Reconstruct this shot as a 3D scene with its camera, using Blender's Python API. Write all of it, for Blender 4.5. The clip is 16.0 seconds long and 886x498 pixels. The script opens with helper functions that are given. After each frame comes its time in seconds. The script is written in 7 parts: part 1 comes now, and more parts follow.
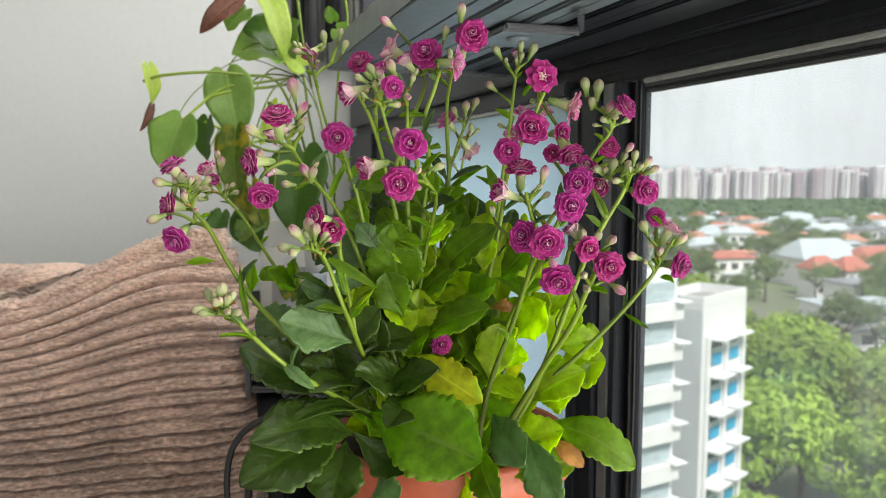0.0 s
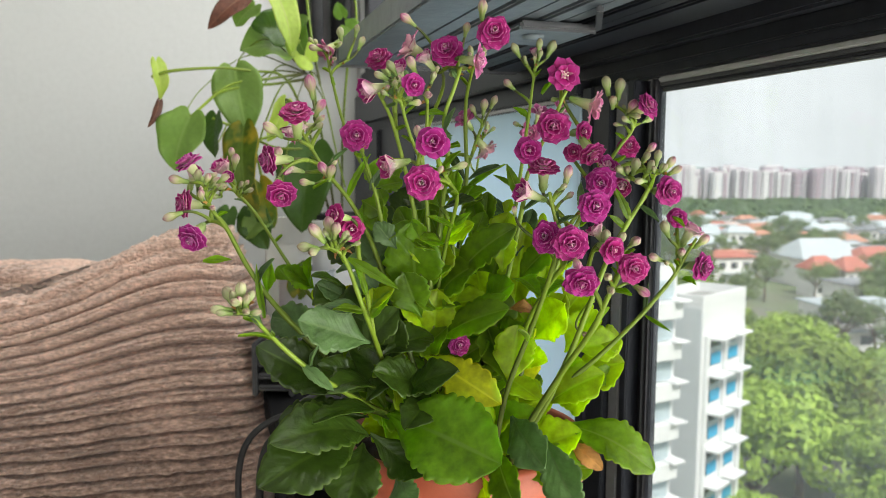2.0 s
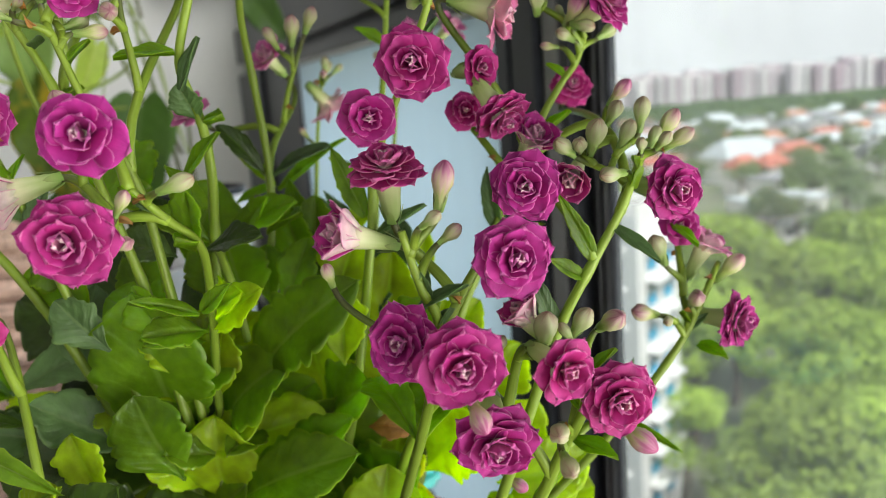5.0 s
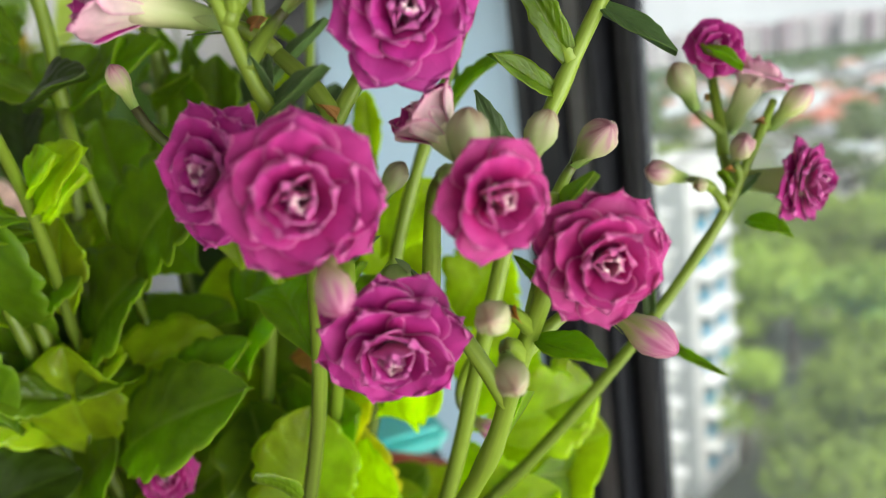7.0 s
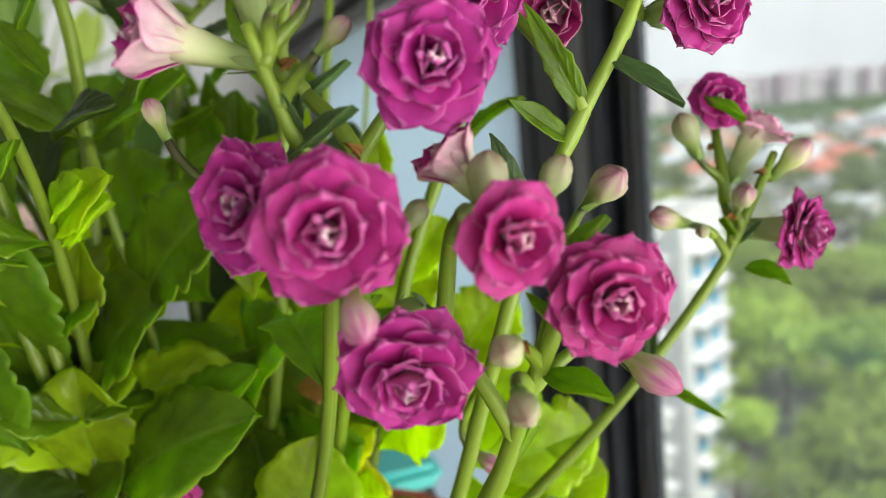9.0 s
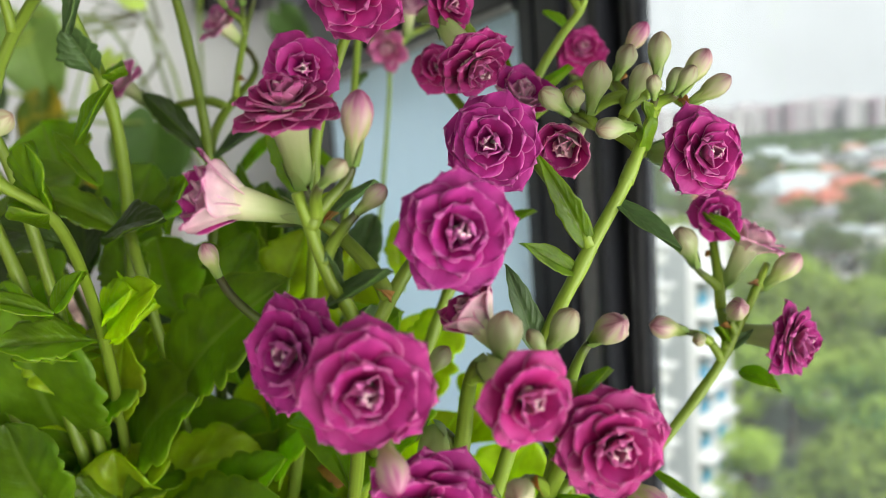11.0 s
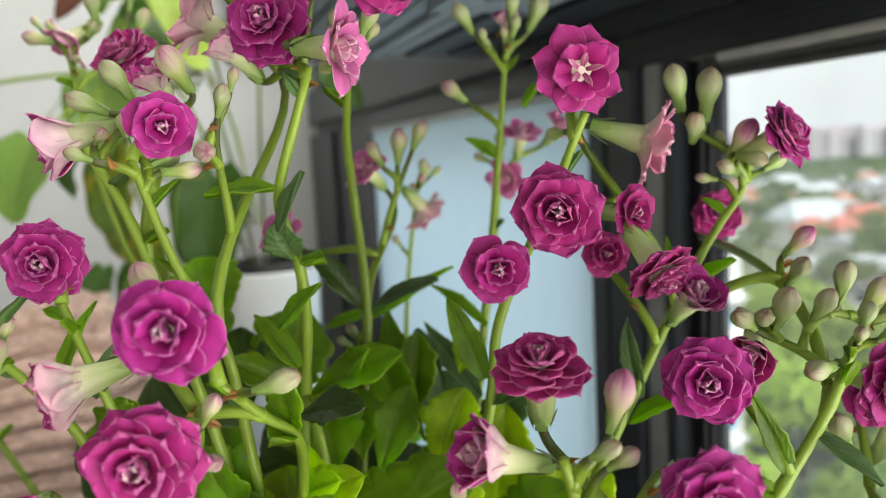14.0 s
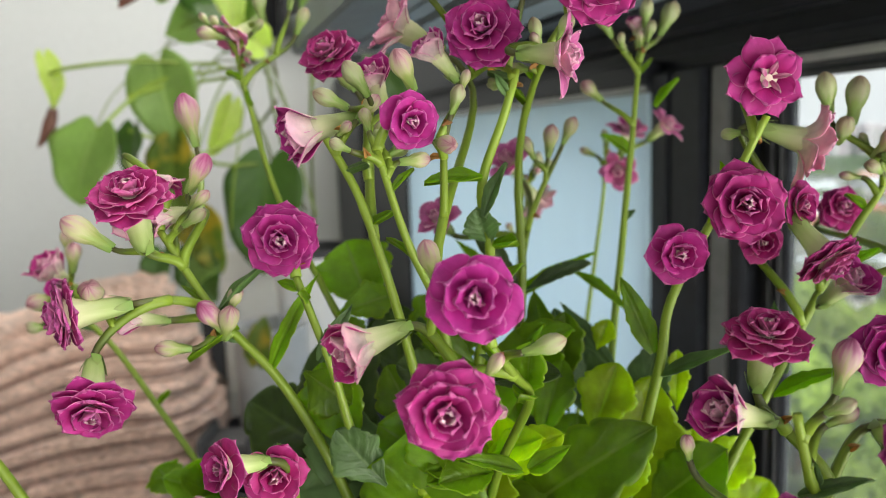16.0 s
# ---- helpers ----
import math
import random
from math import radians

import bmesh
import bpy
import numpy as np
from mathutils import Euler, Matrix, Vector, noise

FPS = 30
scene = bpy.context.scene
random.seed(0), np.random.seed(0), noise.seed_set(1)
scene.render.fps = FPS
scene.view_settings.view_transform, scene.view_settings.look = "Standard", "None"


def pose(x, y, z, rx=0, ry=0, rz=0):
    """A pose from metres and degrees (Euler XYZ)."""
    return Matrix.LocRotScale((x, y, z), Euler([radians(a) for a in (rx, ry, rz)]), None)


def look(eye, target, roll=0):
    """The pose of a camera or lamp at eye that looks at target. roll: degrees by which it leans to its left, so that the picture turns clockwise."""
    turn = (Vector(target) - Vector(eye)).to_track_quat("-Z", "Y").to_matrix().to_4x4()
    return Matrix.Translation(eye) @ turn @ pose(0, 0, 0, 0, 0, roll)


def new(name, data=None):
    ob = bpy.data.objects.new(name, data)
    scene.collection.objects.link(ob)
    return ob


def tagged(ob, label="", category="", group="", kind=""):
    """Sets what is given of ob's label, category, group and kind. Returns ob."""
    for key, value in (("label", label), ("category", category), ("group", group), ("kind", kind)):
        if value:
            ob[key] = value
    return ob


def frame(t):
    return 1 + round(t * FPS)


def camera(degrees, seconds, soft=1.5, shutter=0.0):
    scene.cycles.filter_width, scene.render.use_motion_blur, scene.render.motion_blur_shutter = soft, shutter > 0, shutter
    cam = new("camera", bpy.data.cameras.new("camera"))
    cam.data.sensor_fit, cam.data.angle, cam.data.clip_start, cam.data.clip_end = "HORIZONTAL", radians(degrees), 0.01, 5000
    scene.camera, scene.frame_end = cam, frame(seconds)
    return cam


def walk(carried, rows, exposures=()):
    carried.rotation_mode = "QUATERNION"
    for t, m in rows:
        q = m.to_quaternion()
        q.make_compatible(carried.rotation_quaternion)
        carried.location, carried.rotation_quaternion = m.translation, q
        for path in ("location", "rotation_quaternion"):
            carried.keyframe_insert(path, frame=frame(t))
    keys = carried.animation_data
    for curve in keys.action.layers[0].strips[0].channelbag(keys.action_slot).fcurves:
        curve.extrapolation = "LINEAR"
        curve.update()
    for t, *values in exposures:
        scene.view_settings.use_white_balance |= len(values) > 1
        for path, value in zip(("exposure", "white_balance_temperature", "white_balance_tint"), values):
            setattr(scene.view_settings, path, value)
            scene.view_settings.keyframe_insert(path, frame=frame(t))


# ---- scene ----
cam = camera(59.3, 16.0, soft=0.8)
# a phone lens about 2 mm across, focused on one of the blooms
cam.data.dof.use_dof = True
cam.data.dof.aperture_fstop = 16.5
ROWS = [
    (0.0, 0.0000, 0.0002, 1.0199, 84.21, 0.01, 0.05),
    (0.5, -0.0021, 0.0011, 1.0199, 84.13, -0.11, 0.11),
    (1.0, -0.0040, 0.0027, 1.0196, 84.04, -0.29, 0.13),
    (1.5, -0.0061, 0.0042, 1.0203, 84.04, -0.37, 0.13),
    (2.0, -0.0110, 0.0055, 1.0207, 84.02, -0.36, 0.06),
    (2.5, -0.0159, 0.0183, 1.0204, 83.81, -0.31, -0.32),
    (3.0, -0.0123, 0.0718, 1.0275, 83.28, 0.01, -1.26),
    (3.5, -0.0213, 0.1220, 1.0285, 82.41, 0.61, -2.59),
    (4.0, -0.0055, 0.1740, 1.0286, 81.37, 1.48, -4.01),
    (4.5, 0.0120, 0.2065, 1.0406, 79.82, 2.72, -5.09),
    (5.0, 0.0372, 0.2357, 1.0355, 78.62, 4.23, -5.28),
    (7.5, 0.0626, 0.2963, 0.9930, 76.76, 7.26, -2.08),
    (8.0, 0.0600, 0.2955, 0.9932, 77.56, 6.53, -1.99),
    (10.5, 0.0595, 0.2817, 1.0101, 81.20, 4.64, -2.42),
    (11.0, 0.0585, 0.2803, 1.0161, 81.29, 4.23, -1.79),
    (11.5, 0.0560, 0.2789, 1.0231, 81.61, 3.97, -1.54),
    (12.0, 0.0527, 0.2807, 1.0320, 82.03, 3.85, -1.25),
    (12.5, 0.0501, 0.2802, 1.0420, 82.32, 3.72, -1.48),
    (13.0, 0.0458, 0.2765, 1.0502, 82.47, 3.59, -1.27),
    (13.5, 0.0367, 0.2765, 1.0550, 82.88, 3.37, -0.99),
    (14.0, 0.0235, 0.2751, 1.0567, 82.78, 3.05, -0.80),
    (14.5, 0.0107, 0.2690, 1.0582, 82.79, 2.68, -0.44),
    (15.0, -0.0023, 0.2623, 1.0608, 82.59, 2.27, -0.38),
    (15.5, -0.0114, 0.2589, 1.0588, 82.36, 1.95, -0.44),
    (16.0, -0.0225, 0.2556, 1.0596, 82.10, 1.92, -0.71),
]
walk(cam, [(t, pose(x, y, z, rx, ry, rz)) for t, x, y, z, rx, ry, rz in ROWS], ((0.0, -0.08), (3.0, -0.05), (5.0, 0.0), (11.0, 0.0), (13.5, 0.07), (16.0, 0.07)))

# ---- light ----
world = bpy.data.worlds.new("overcast_sky")
scene.world = world
world.use_nodes = True
wn, wl = world.node_tree.nodes, world.node_tree.links
wn.clear()
sky = wn.new("ShaderNodeTexSky")
sky.sky_type = "NISHITA"
sky.sun_disc = False
sky.sun_elevation, sky.sun_rotation = radians(52), radians(157)
sky.dust_density, sky.air_density = 6.0, 1.0
grey = wn.new("ShaderNodeHueSaturation")
grey.inputs["Saturation"].default_value = 0.25
cloud = wn.new("ShaderNodeTexNoise")
cloud.inputs["Scale"].default_value = 4.5
cloud.inputs["Detail"].default_value = 5.0
veil = wn.new("ShaderNodeMix")
veil.data_type = "RGBA"
veil.inputs[0].default_value = 0.75
veil.inputs[7].default_value = (7.7, 8.0, 8.2, 1)
soften = wn.new("ShaderNodeMapRange")
soften.inputs["From Min"].default_value, soften.inputs["From Max"].default_value = 0.36, 0.64
soften.inputs["To Min"].default_value, soften.inputs["To Max"].default_value = 0.87, 1.05
back = wn.new("ShaderNodeBackground")
scale_node = wn.new("ShaderNodeVectorMath")
scale_node.operation = "SCALE"
back.inputs["Strength"].default_value = 0.172
world_out = wn.new("ShaderNodeOutputWorld")
wl.new(sky.outputs[0], grey.inputs["Color"])
wl.new(grey.outputs[0], veil.inputs[6])
wl.new(cloud.outputs["Fac"], soften.inputs["Value"])
wl.new(veil.outputs[2], scale_node.inputs[0])
wl.new(soften.outputs[0], scale_node.inputs["Scale"])
wl.new(scale_node.outputs[0], back.inputs["Color"])
wl.new(back.outputs[0], world_out.inputs["Surface"])

sun = new("sun", bpy.data.lights.new("sun", "SUN"))
sun.data.energy, sun.data.angle, sun.data.color = 4.6, radians(10), (1.0, 0.95, 0.86)
sun.matrix_world = look((50, -120, 165), (0, 0, 0))

# The room is turned: a runs from the room towards the window wall, s along that wall.
WA, WS = Vector((0.9537, 0.3007, 0)), Vector((-0.3007, 0.9537, 0))
ROOM = Matrix(((WA.x, WS.x, 0, 0), (WA.y, WS.y, 0, 0), (0, 0, 1, 0), (0, 0, 0, 1)))


def room(a, s, z):
    return WA * a + WS * s + Vector((0, 0, z))


def window_lamp(a, s, z, width, height, energy, toward):
    lamp = new("window_daylight", bpy.data.lights.new("window_daylight", "AREA"))
    lamp.data.shape, lamp.data.size, lamp.data.size_y = "RECTANGLE", width, height
    lamp.data.energy, lamp.data.color = energy, (1.0, 0.968, 0.895)
    lamp.matrix_world = look(room(a, s, z), room(*toward))
    return lamp


# daylight in the upper row of windows, in the window behind the camera and in the near end of the lower window
window_lamp(0.44, 0.0, 1.75, 3.4, 0.95, 40, (-1.0, 0.0, 1.05))
window_lamp(-0.8, -2.35, 1.5, 2.0, 1.6, 8.5, (-0.4, 0.9, 1.0))
window_lamp(0.366, -0.13, 0.76, 0.74, 0.60, 10, (-0.2, 0.25, 0.88))


# ---- materials ----
def shader(name, colour, rough=0.6, metal=0.0, noise_scale=40.0, vary=0.25, tint=None, bump=0.0, bump_scale=None, big=4.0, random_vary=0.0, translucent=0.0, spec=0.5):
    """A worked surface: grain and broad stains over a base colour, with fine relief."""
    m = bpy.data.materials.new(name)
    m.use_nodes = True
    n, l = m.node_tree.nodes, m.node_tree.links
    b = n["Principled BSDF"]
    b.inputs["Roughness"].default_value, b.inputs["Metallic"].default_value = rough, metal
    b.inputs["Specular IOR Level"].default_value = spec
    co = n.new("ShaderNodeTexCoord")
    fine = n.new("ShaderNodeTexNoise")
    fine.inputs["Scale"].default_value, fine.inputs["Detail"].default_value = noise_scale, 6.0
    broad = n.new("ShaderNodeTexNoise")
    broad.inputs["Scale"].default_value, broad.inputs["Detail"].default_value = big, 3.0
    l.new(co.outputs["Object"], fine.inputs["Vector"])
    l.new(co.outputs["Object"], broad.inputs["Vector"])
    both = n.new("ShaderNodeMath")
    both.operation = "ADD"
    l.new(fine.outputs["Fac"], both.inputs[0])
    l.new(broad.outputs["Fac"], both.inputs[1])
    ramp = n.new("ShaderNodeMapRange")
    ramp.inputs["From Min"].default_value, ramp.inputs["From Max"].default_value = 0.7, 1.3
    l.new(both.outputs[0], ramp.inputs["Value"])
    mix = n.new("ShaderNodeMix")
    mix.data_type = "RGBA"
    dark = tint or tuple(c * (1 - vary) for c in colour)
    mix.inputs[6].default_value = (*dark, 1)
    mix.inputs[7].default_value = (*[min(1.0, c * (1 + vary * 0.5)) for c in colour], 1)
    l.new(ramp.outputs[0], mix.inputs[0])
    colour_out = mix.outputs[2]
    if random_vary:
        info = n.new("ShaderNodeObjectInfo")
        span = n.new("ShaderNodeMapRange")
        span.inputs["To Min"].default_value, span.inputs["To Max"].default_value = 1 - random_vary, 1 + random_vary
        l.new(info.outputs["Random"], span.inputs["Value"])
        hsv = n.new("ShaderNodeHueSaturation")
        l.new(span.outputs[0], hsv.inputs["Value"])
        l.new(colour_out, hsv.inputs["Color"])
        colour_out = hsv.outputs[0]
    l.new(colour_out, b.inputs["Base Color"])
    if bump:
        rel = n.new("ShaderNodeTexNoise")
        rel.inputs["Scale"].default_value, rel.inputs["Detail"].default_value = bump_scale or noise_scale * 2, 5.0
        l.new(co.outputs["Object"], rel.inputs["Vector"])
        bp = n.new("ShaderNodeBump")
        bp.inputs["Strength"].default_value, bp.inputs["Distance"].default_value = bump, 0.001
        l.new(rel.outputs["Fac"], bp.inputs["Height"])
        l.new(bp.outputs[0], b.inputs["Normal"])
    if translucent:
        tr = n.new("ShaderNodeBsdfTranslucent")
        l.new(colour_out, tr.inputs["Color"])
        ms = n.new("ShaderNodeMixShader")
        ms.inputs[0].default_value = translucent
        l.new(b.outputs[0], ms.inputs[1])
        l.new(tr.outputs[0], ms.inputs[2])
        l.new(ms.outputs[0], n["Material Output"].inputs["Surface"])
    return m


def leaf_shader(name, body, edge, rib, rough=0.38, translucent=0.3, blotch=None, vary=0.45):
    """Thick leaf skin: UV y runs from stalk to tip, x from side to side."""
    m = shader(name, body, rough, 0.0, 160.0, vary, None, 0.38, 420.0, 26.0, 0.24, 0.0)
    n, l = m.node_tree.nodes, m.node_tree.links
    b = n["Principled BSDF"]
    source = b.inputs["Base Color"].links[0].from_socket
    uv = n.new("ShaderNodeTexCoord")
    parts = n.new("ShaderNodeSeparateXYZ")
    l.new(uv.outputs["UV"], parts.inputs[0])
    off = n.new("ShaderNodeMath")
    off.operation = "SUBTRACT"
    off.inputs[1].default_value = 0.5
    l.new(parts.outputs["X"], off.inputs[0])
    size = n.new("ShaderNodeMath")
    size.operation = "ABSOLUTE"
    l.new(off.outputs[0], size.inputs[0])
    # on green leaves the paler edge colour includes the glint of the thick rim
    rim = n.new("ShaderNodeMapRange")
    rim.inputs["From Min"].default_value, rim.inputs["From Max"].default_value = 0.45, 0.5
    rim.inputs["To Max"].default_value = 0.75
    l.new(size.outputs[0], rim.inputs["Value"])
    vein = n.new("ShaderNodeMapRange")
    vein.inputs["From Min"].default_value, vein.inputs["From Max"].default_value = 0.04, 0.012
    vein.inputs["To Max"].default_value = 0.8
    l.new(size.outputs[0], vein.inputs["Value"])
    m1 = n.new("ShaderNodeMix")
    m1.data_type = "RGBA"
    l.new(rim.outputs[0], m1.inputs[0])
    l.new(source, m1.inputs[6])
    m1.inputs[7].default_value = (*edge, 1)
    m2 = n.new("ShaderNodeMix")
    m2.data_type = "RGBA"
    l.new(vein.outputs[0], m2.inputs[0])
    l.new(m1.outputs[2], m2.inputs[6])
    m2.inputs[7].default_value = (*rib, 1)
    last = m2.outputs[2]
    if blotch:
        spots = n.new("ShaderNodeTexNoise")
        spots.inputs["Scale"].default_value = 45.0
        l.new(uv.outputs["Object"], spots.inputs["Vector"])
        cut = n.new("ShaderNodeMapRange")
        cut.inputs["From Min"].default_value, cut.inputs["From Max"].default_value = 0.5, 0.66
        l.new(spots.outputs["Fac"], cut.inputs["Value"])
        m3 = n.new("ShaderNodeMix")
        m3.data_type = "RGBA"
        l.new(cut.outputs[0], m3.inputs[0])
        l.new(last, m3.inputs[6])
        m3.inputs[7].default_value = (*blotch, 1)
        last = m3.outputs[2]
    l.new(last, b.inputs["Base Color"])
    lift = n.new("ShaderNodeMath")
    lift.operation = "MULTIPLY_ADD"
    lift.inputs[1].default_value = -0.62
    l.new(size.outputs[0], lift.inputs[0])
    l.new(parts.outputs["Y"], lift.inputs[2])
    beat = n.new("ShaderNodeMath")
    beat.operation = "MULTIPLY"
    beat.inputs[1].default_value = 44.0
    l.new(lift.outputs[0], beat.inputs[0])
    ridge = n.new("ShaderNodeMath")
    ridge.operation = "SINE"
    l.new(beat.outputs[0], ridge.inputs[0])
    swell = n.new("ShaderNodeMapRange")
    swell.interpolation_type = "SMOOTHSTEP"
    swell.inputs["From Min"].default_value, swell.inputs["From Max"].default_value = -0.4, 1.0
    l.new(ridge.outputs[0], swell.inputs["Value"])
    relief = n.new("ShaderNodeBump")
    relief.invert = True
    relief.inputs["Strength"].default_value, relief.inputs["Distance"].default_value = 0.28, 0.0006
    l.new(swell.outputs[0], relief.inputs["Height"])
    fine_relief = b.inputs["Normal"].links[0].from_socket
    l.new(fine_relief, relief.inputs["Normal"])
    l.new(relief.outputs[0], b.inputs["Normal"])
    tr = n.new("ShaderNodeBsdfTranslucent")
    bright = n.new("ShaderNodeHueSaturation")
    bright.inputs["Value"].default_value, bright.inputs["Saturation"].default_value = 2.1, 1.08
    l.new(last, bright.inputs["Color"])
    l.new(bright.outputs[0], tr.inputs["Color"])
    ms = n.new("ShaderNodeMixShader")
    ms.inputs[0].default_value = translucent
    l.new(b.outputs[0], ms.inputs[1])
    l.new(tr.outputs[0], ms.inputs[2])
    l.new(ms.outputs[0], n["Material Output"].inputs["Surface"])
    return m


def petal_shader(name, base, mid, tip, edge, edge_amount, translucent=0.25):
    """Petal skin: colour runs from claw to tip, with a pale rim and faint veins."""
    m = bpy.data.materials.new(name)
    m.use_nodes = True
    n, l = m.node_tree.nodes, m.node_tree.links
    b = n["Principled BSDF"]
    b.inputs["Roughness"].default_value = 0.5
    b.inputs["Specular IOR Level"].default_value = 0.3
    b.inputs["Sheen Weight"].default_value = 0.06
    uv = n.new("ShaderNodeTexCoord")
    parts = n.new("ShaderNodeSeparateXYZ")
    l.new(uv.outputs["UV"], parts.inputs[0])
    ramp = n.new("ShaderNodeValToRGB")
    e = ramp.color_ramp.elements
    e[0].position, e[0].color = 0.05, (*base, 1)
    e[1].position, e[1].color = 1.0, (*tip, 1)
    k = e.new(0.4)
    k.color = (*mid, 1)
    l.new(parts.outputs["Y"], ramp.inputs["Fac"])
    off = n.new("ShaderNodeMath")
    off.operation = "SUBTRACT"
    off.inputs[1].default_value = 0.5
    l.new(parts.outputs["X"], off.inputs[0])
    size = n.new("ShaderNodeMath")
    size.operation = "ABSOLUTE"
    l.new(off.outputs[0], size.inputs[0])
    rim = n.new("ShaderNodeMapRange")
    rim.inputs["From Min"].default_value, rim.inputs["From Max"].default_value = 0.93, 1.0
    rim.inputs["To Max"].default_value = edge_amount
    twice = n.new("ShaderNodeMath")
    twice.operation = "MULTIPLY"
    twice.inputs[1].default_value = 2.0
    l.new(size.outputs[0], twice.inputs[0])
    outer = n.new("ShaderNodeMath")
    outer.operation = "MAXIMUM"
    l.new(twice.outputs[0], outer.inputs[0])
    l.new(parts.outputs["Y"], outer.inputs[1])
    l.new(outer.outputs[0], rim.inputs["Value"])
    mix = n.new("ShaderNodeMix")
    mix.data_type = "RGBA"
    l.new(rim.outputs[0], mix.inputs[0])
    l.new(ramp.outputs[0], mix.inputs[6])
    mix.inputs[7].default_value = (*edge, 1)
    info = n.new("ShaderNodeObjectInfo")
    span = n.new("ShaderNodeMapRange")
    span.inputs["To Min"].default_value, span.inputs["To Max"].default_value = 0.484, 0.512
    l.new(info.outputs["Random"], span.inputs["Value"])
    hsv = n.new("ShaderNodeHueSaturation")
    l.new(span.outputs[0], hsv.inputs["Hue"])
    grain = n.new("ShaderNodeTexNoise")
    grain.inputs["Scale"].default_value, grain.inputs["Detail"].default_value = 5.0, 5.0
    l.new(uv.outputs["Object"], grain.inputs["Vector"])
    val = n.new("ShaderNodeMapRange")
    val.inputs["From Min"].default_value, val.inputs["From Max"].default_value = 0.3, 0.7
    val.inputs["To Min"].default_value, val.inputs["To Max"].default_value = 0.8, 1.2
    l.new(grain.outputs["Fac"], val.inputs["Value"])
    l.new(val.outputs[0], hsv.inputs["Value"])
    l.new(mix.outputs[2], hsv.inputs["Color"])
    l.new(hsv.outputs[0], b.inputs["Base Color"])
    stretch = n.new("ShaderNodeMapping")
    stretch.inputs["Scale"].default_value = (26, 1.5, 1)
    l.new(uv.outputs["UV"], stretch.inputs[0])
    vein = n.new("ShaderNodeTexNoise")
    vein.inputs["Scale"].default_value = 1.0
    l.new(stretch.outputs[0], vein.inputs["Vector"])
    bp = n.new("ShaderNodeBump")
    bp.inputs["Strength"].default_value, bp.inputs["Distance"].default_value = 0.22, 0.0006
    l.new(vein.outputs["Fac"], bp.inputs["Height"])
    l.new(bp.outputs[0], b.inputs["Normal"])
    tr = n.new("ShaderNodeBsdfTranslucent")
    l.new(hsv.outputs[0], tr.inputs["Color"])
    ms = n.new("ShaderNodeMixShader")
    ms.inputs[0].default_value = translucent
    l.new(b.outputs[0], ms.inputs[1])
    l.new(tr.outputs[0], ms.inputs[2])
    l.new(ms.outputs[0], n["Material Output"].inputs["Surface"])
    return m


def ramp_uv_shader(name, stops, rough=0.5, translucent=0.15, streak=0.25):
    """Colour stops along UV y, broken up by lengthwise streaks."""
    m = bpy.data.materials.new(name)
    m.use_nodes = True
    n, l = m.node_tree.nodes, m.node_tree.links
    b = n["Principled BSDF"]
    b.inputs["Roughness"].default_value = rough
    uv = n.new("ShaderNodeTexCoord")
    parts = n.new("ShaderNodeSeparateXYZ")
    l.new(uv.outputs["UV"], parts.inputs[0])
    noise_tex = n.new("ShaderNodeTexNoise")
    noise_tex.inputs["Scale"].default_value = 1.0
    stretch = n.new("ShaderNodeMapping")
    stretch.inputs["Scale"].default_value = (14, 2.0, 1)
    l.new(uv.outputs["UV"], stretch.inputs[0])
    l.new(stretch.outputs[0], noise_tex.inputs["Vector"])
    wob = n.new("ShaderNodeMath")
    wob.operation = "MULTIPLY_ADD"
    wob.inputs[1].default_value, wob.inputs[2].default_value = streak, -streak / 2
    l.new(noise_tex.outputs["Fac"], wob.inputs[0])
    add = n.new("ShaderNodeMath")
    add.operation = "ADD"
    l.new(parts.outputs["Y"], add.inputs[0])
    l.new(wob.outputs[0], add.inputs[1])
    ramp = n.new("ShaderNodeValToRGB")
    e = ramp.color_ramp.elements
    e[0].position, e[0].color = stops[0][0], (*stops[0][1], 1)
    e[1].position, e[1].color = stops[-1][0], (*stops[-1][1], 1)
    for p, c in stops[1:-1]:
        e.new(p).color = (*c, 1)
    l.new(add.outputs[0], ramp.inputs["Fac"])
    info = n.new("ShaderNodeObjectInfo")
    span = n.new("ShaderNodeMapRange")
    span.inputs["To Min"].default_value, span.inputs["To Max"].default_value = 0.85, 1.15
    l.new(info.outputs["Random"], span.inputs["Value"])
    hsv = n.new("ShaderNodeHueSaturation")
    l.new(span.outputs[0], hsv.inputs["Value"])
    l.new(ramp.outputs[0], hsv.inputs["Color"])
    l.new(hsv.outputs[0], b.inputs["Base Color"])
    tr = n.new("ShaderNodeBsdfTranslucent")
    l.new(hsv.outputs[0], tr.inputs["Color"])
    ms = n.new("ShaderNodeMixShader")
    ms.inputs[0].default_value = translucent
    l.new(b.outputs[0], ms.inputs[1])
    l.new(tr.outputs[0], ms.inputs[2])
    l.new(ms.outputs[0], n["Material Output"].inputs["Surface"])
    return m


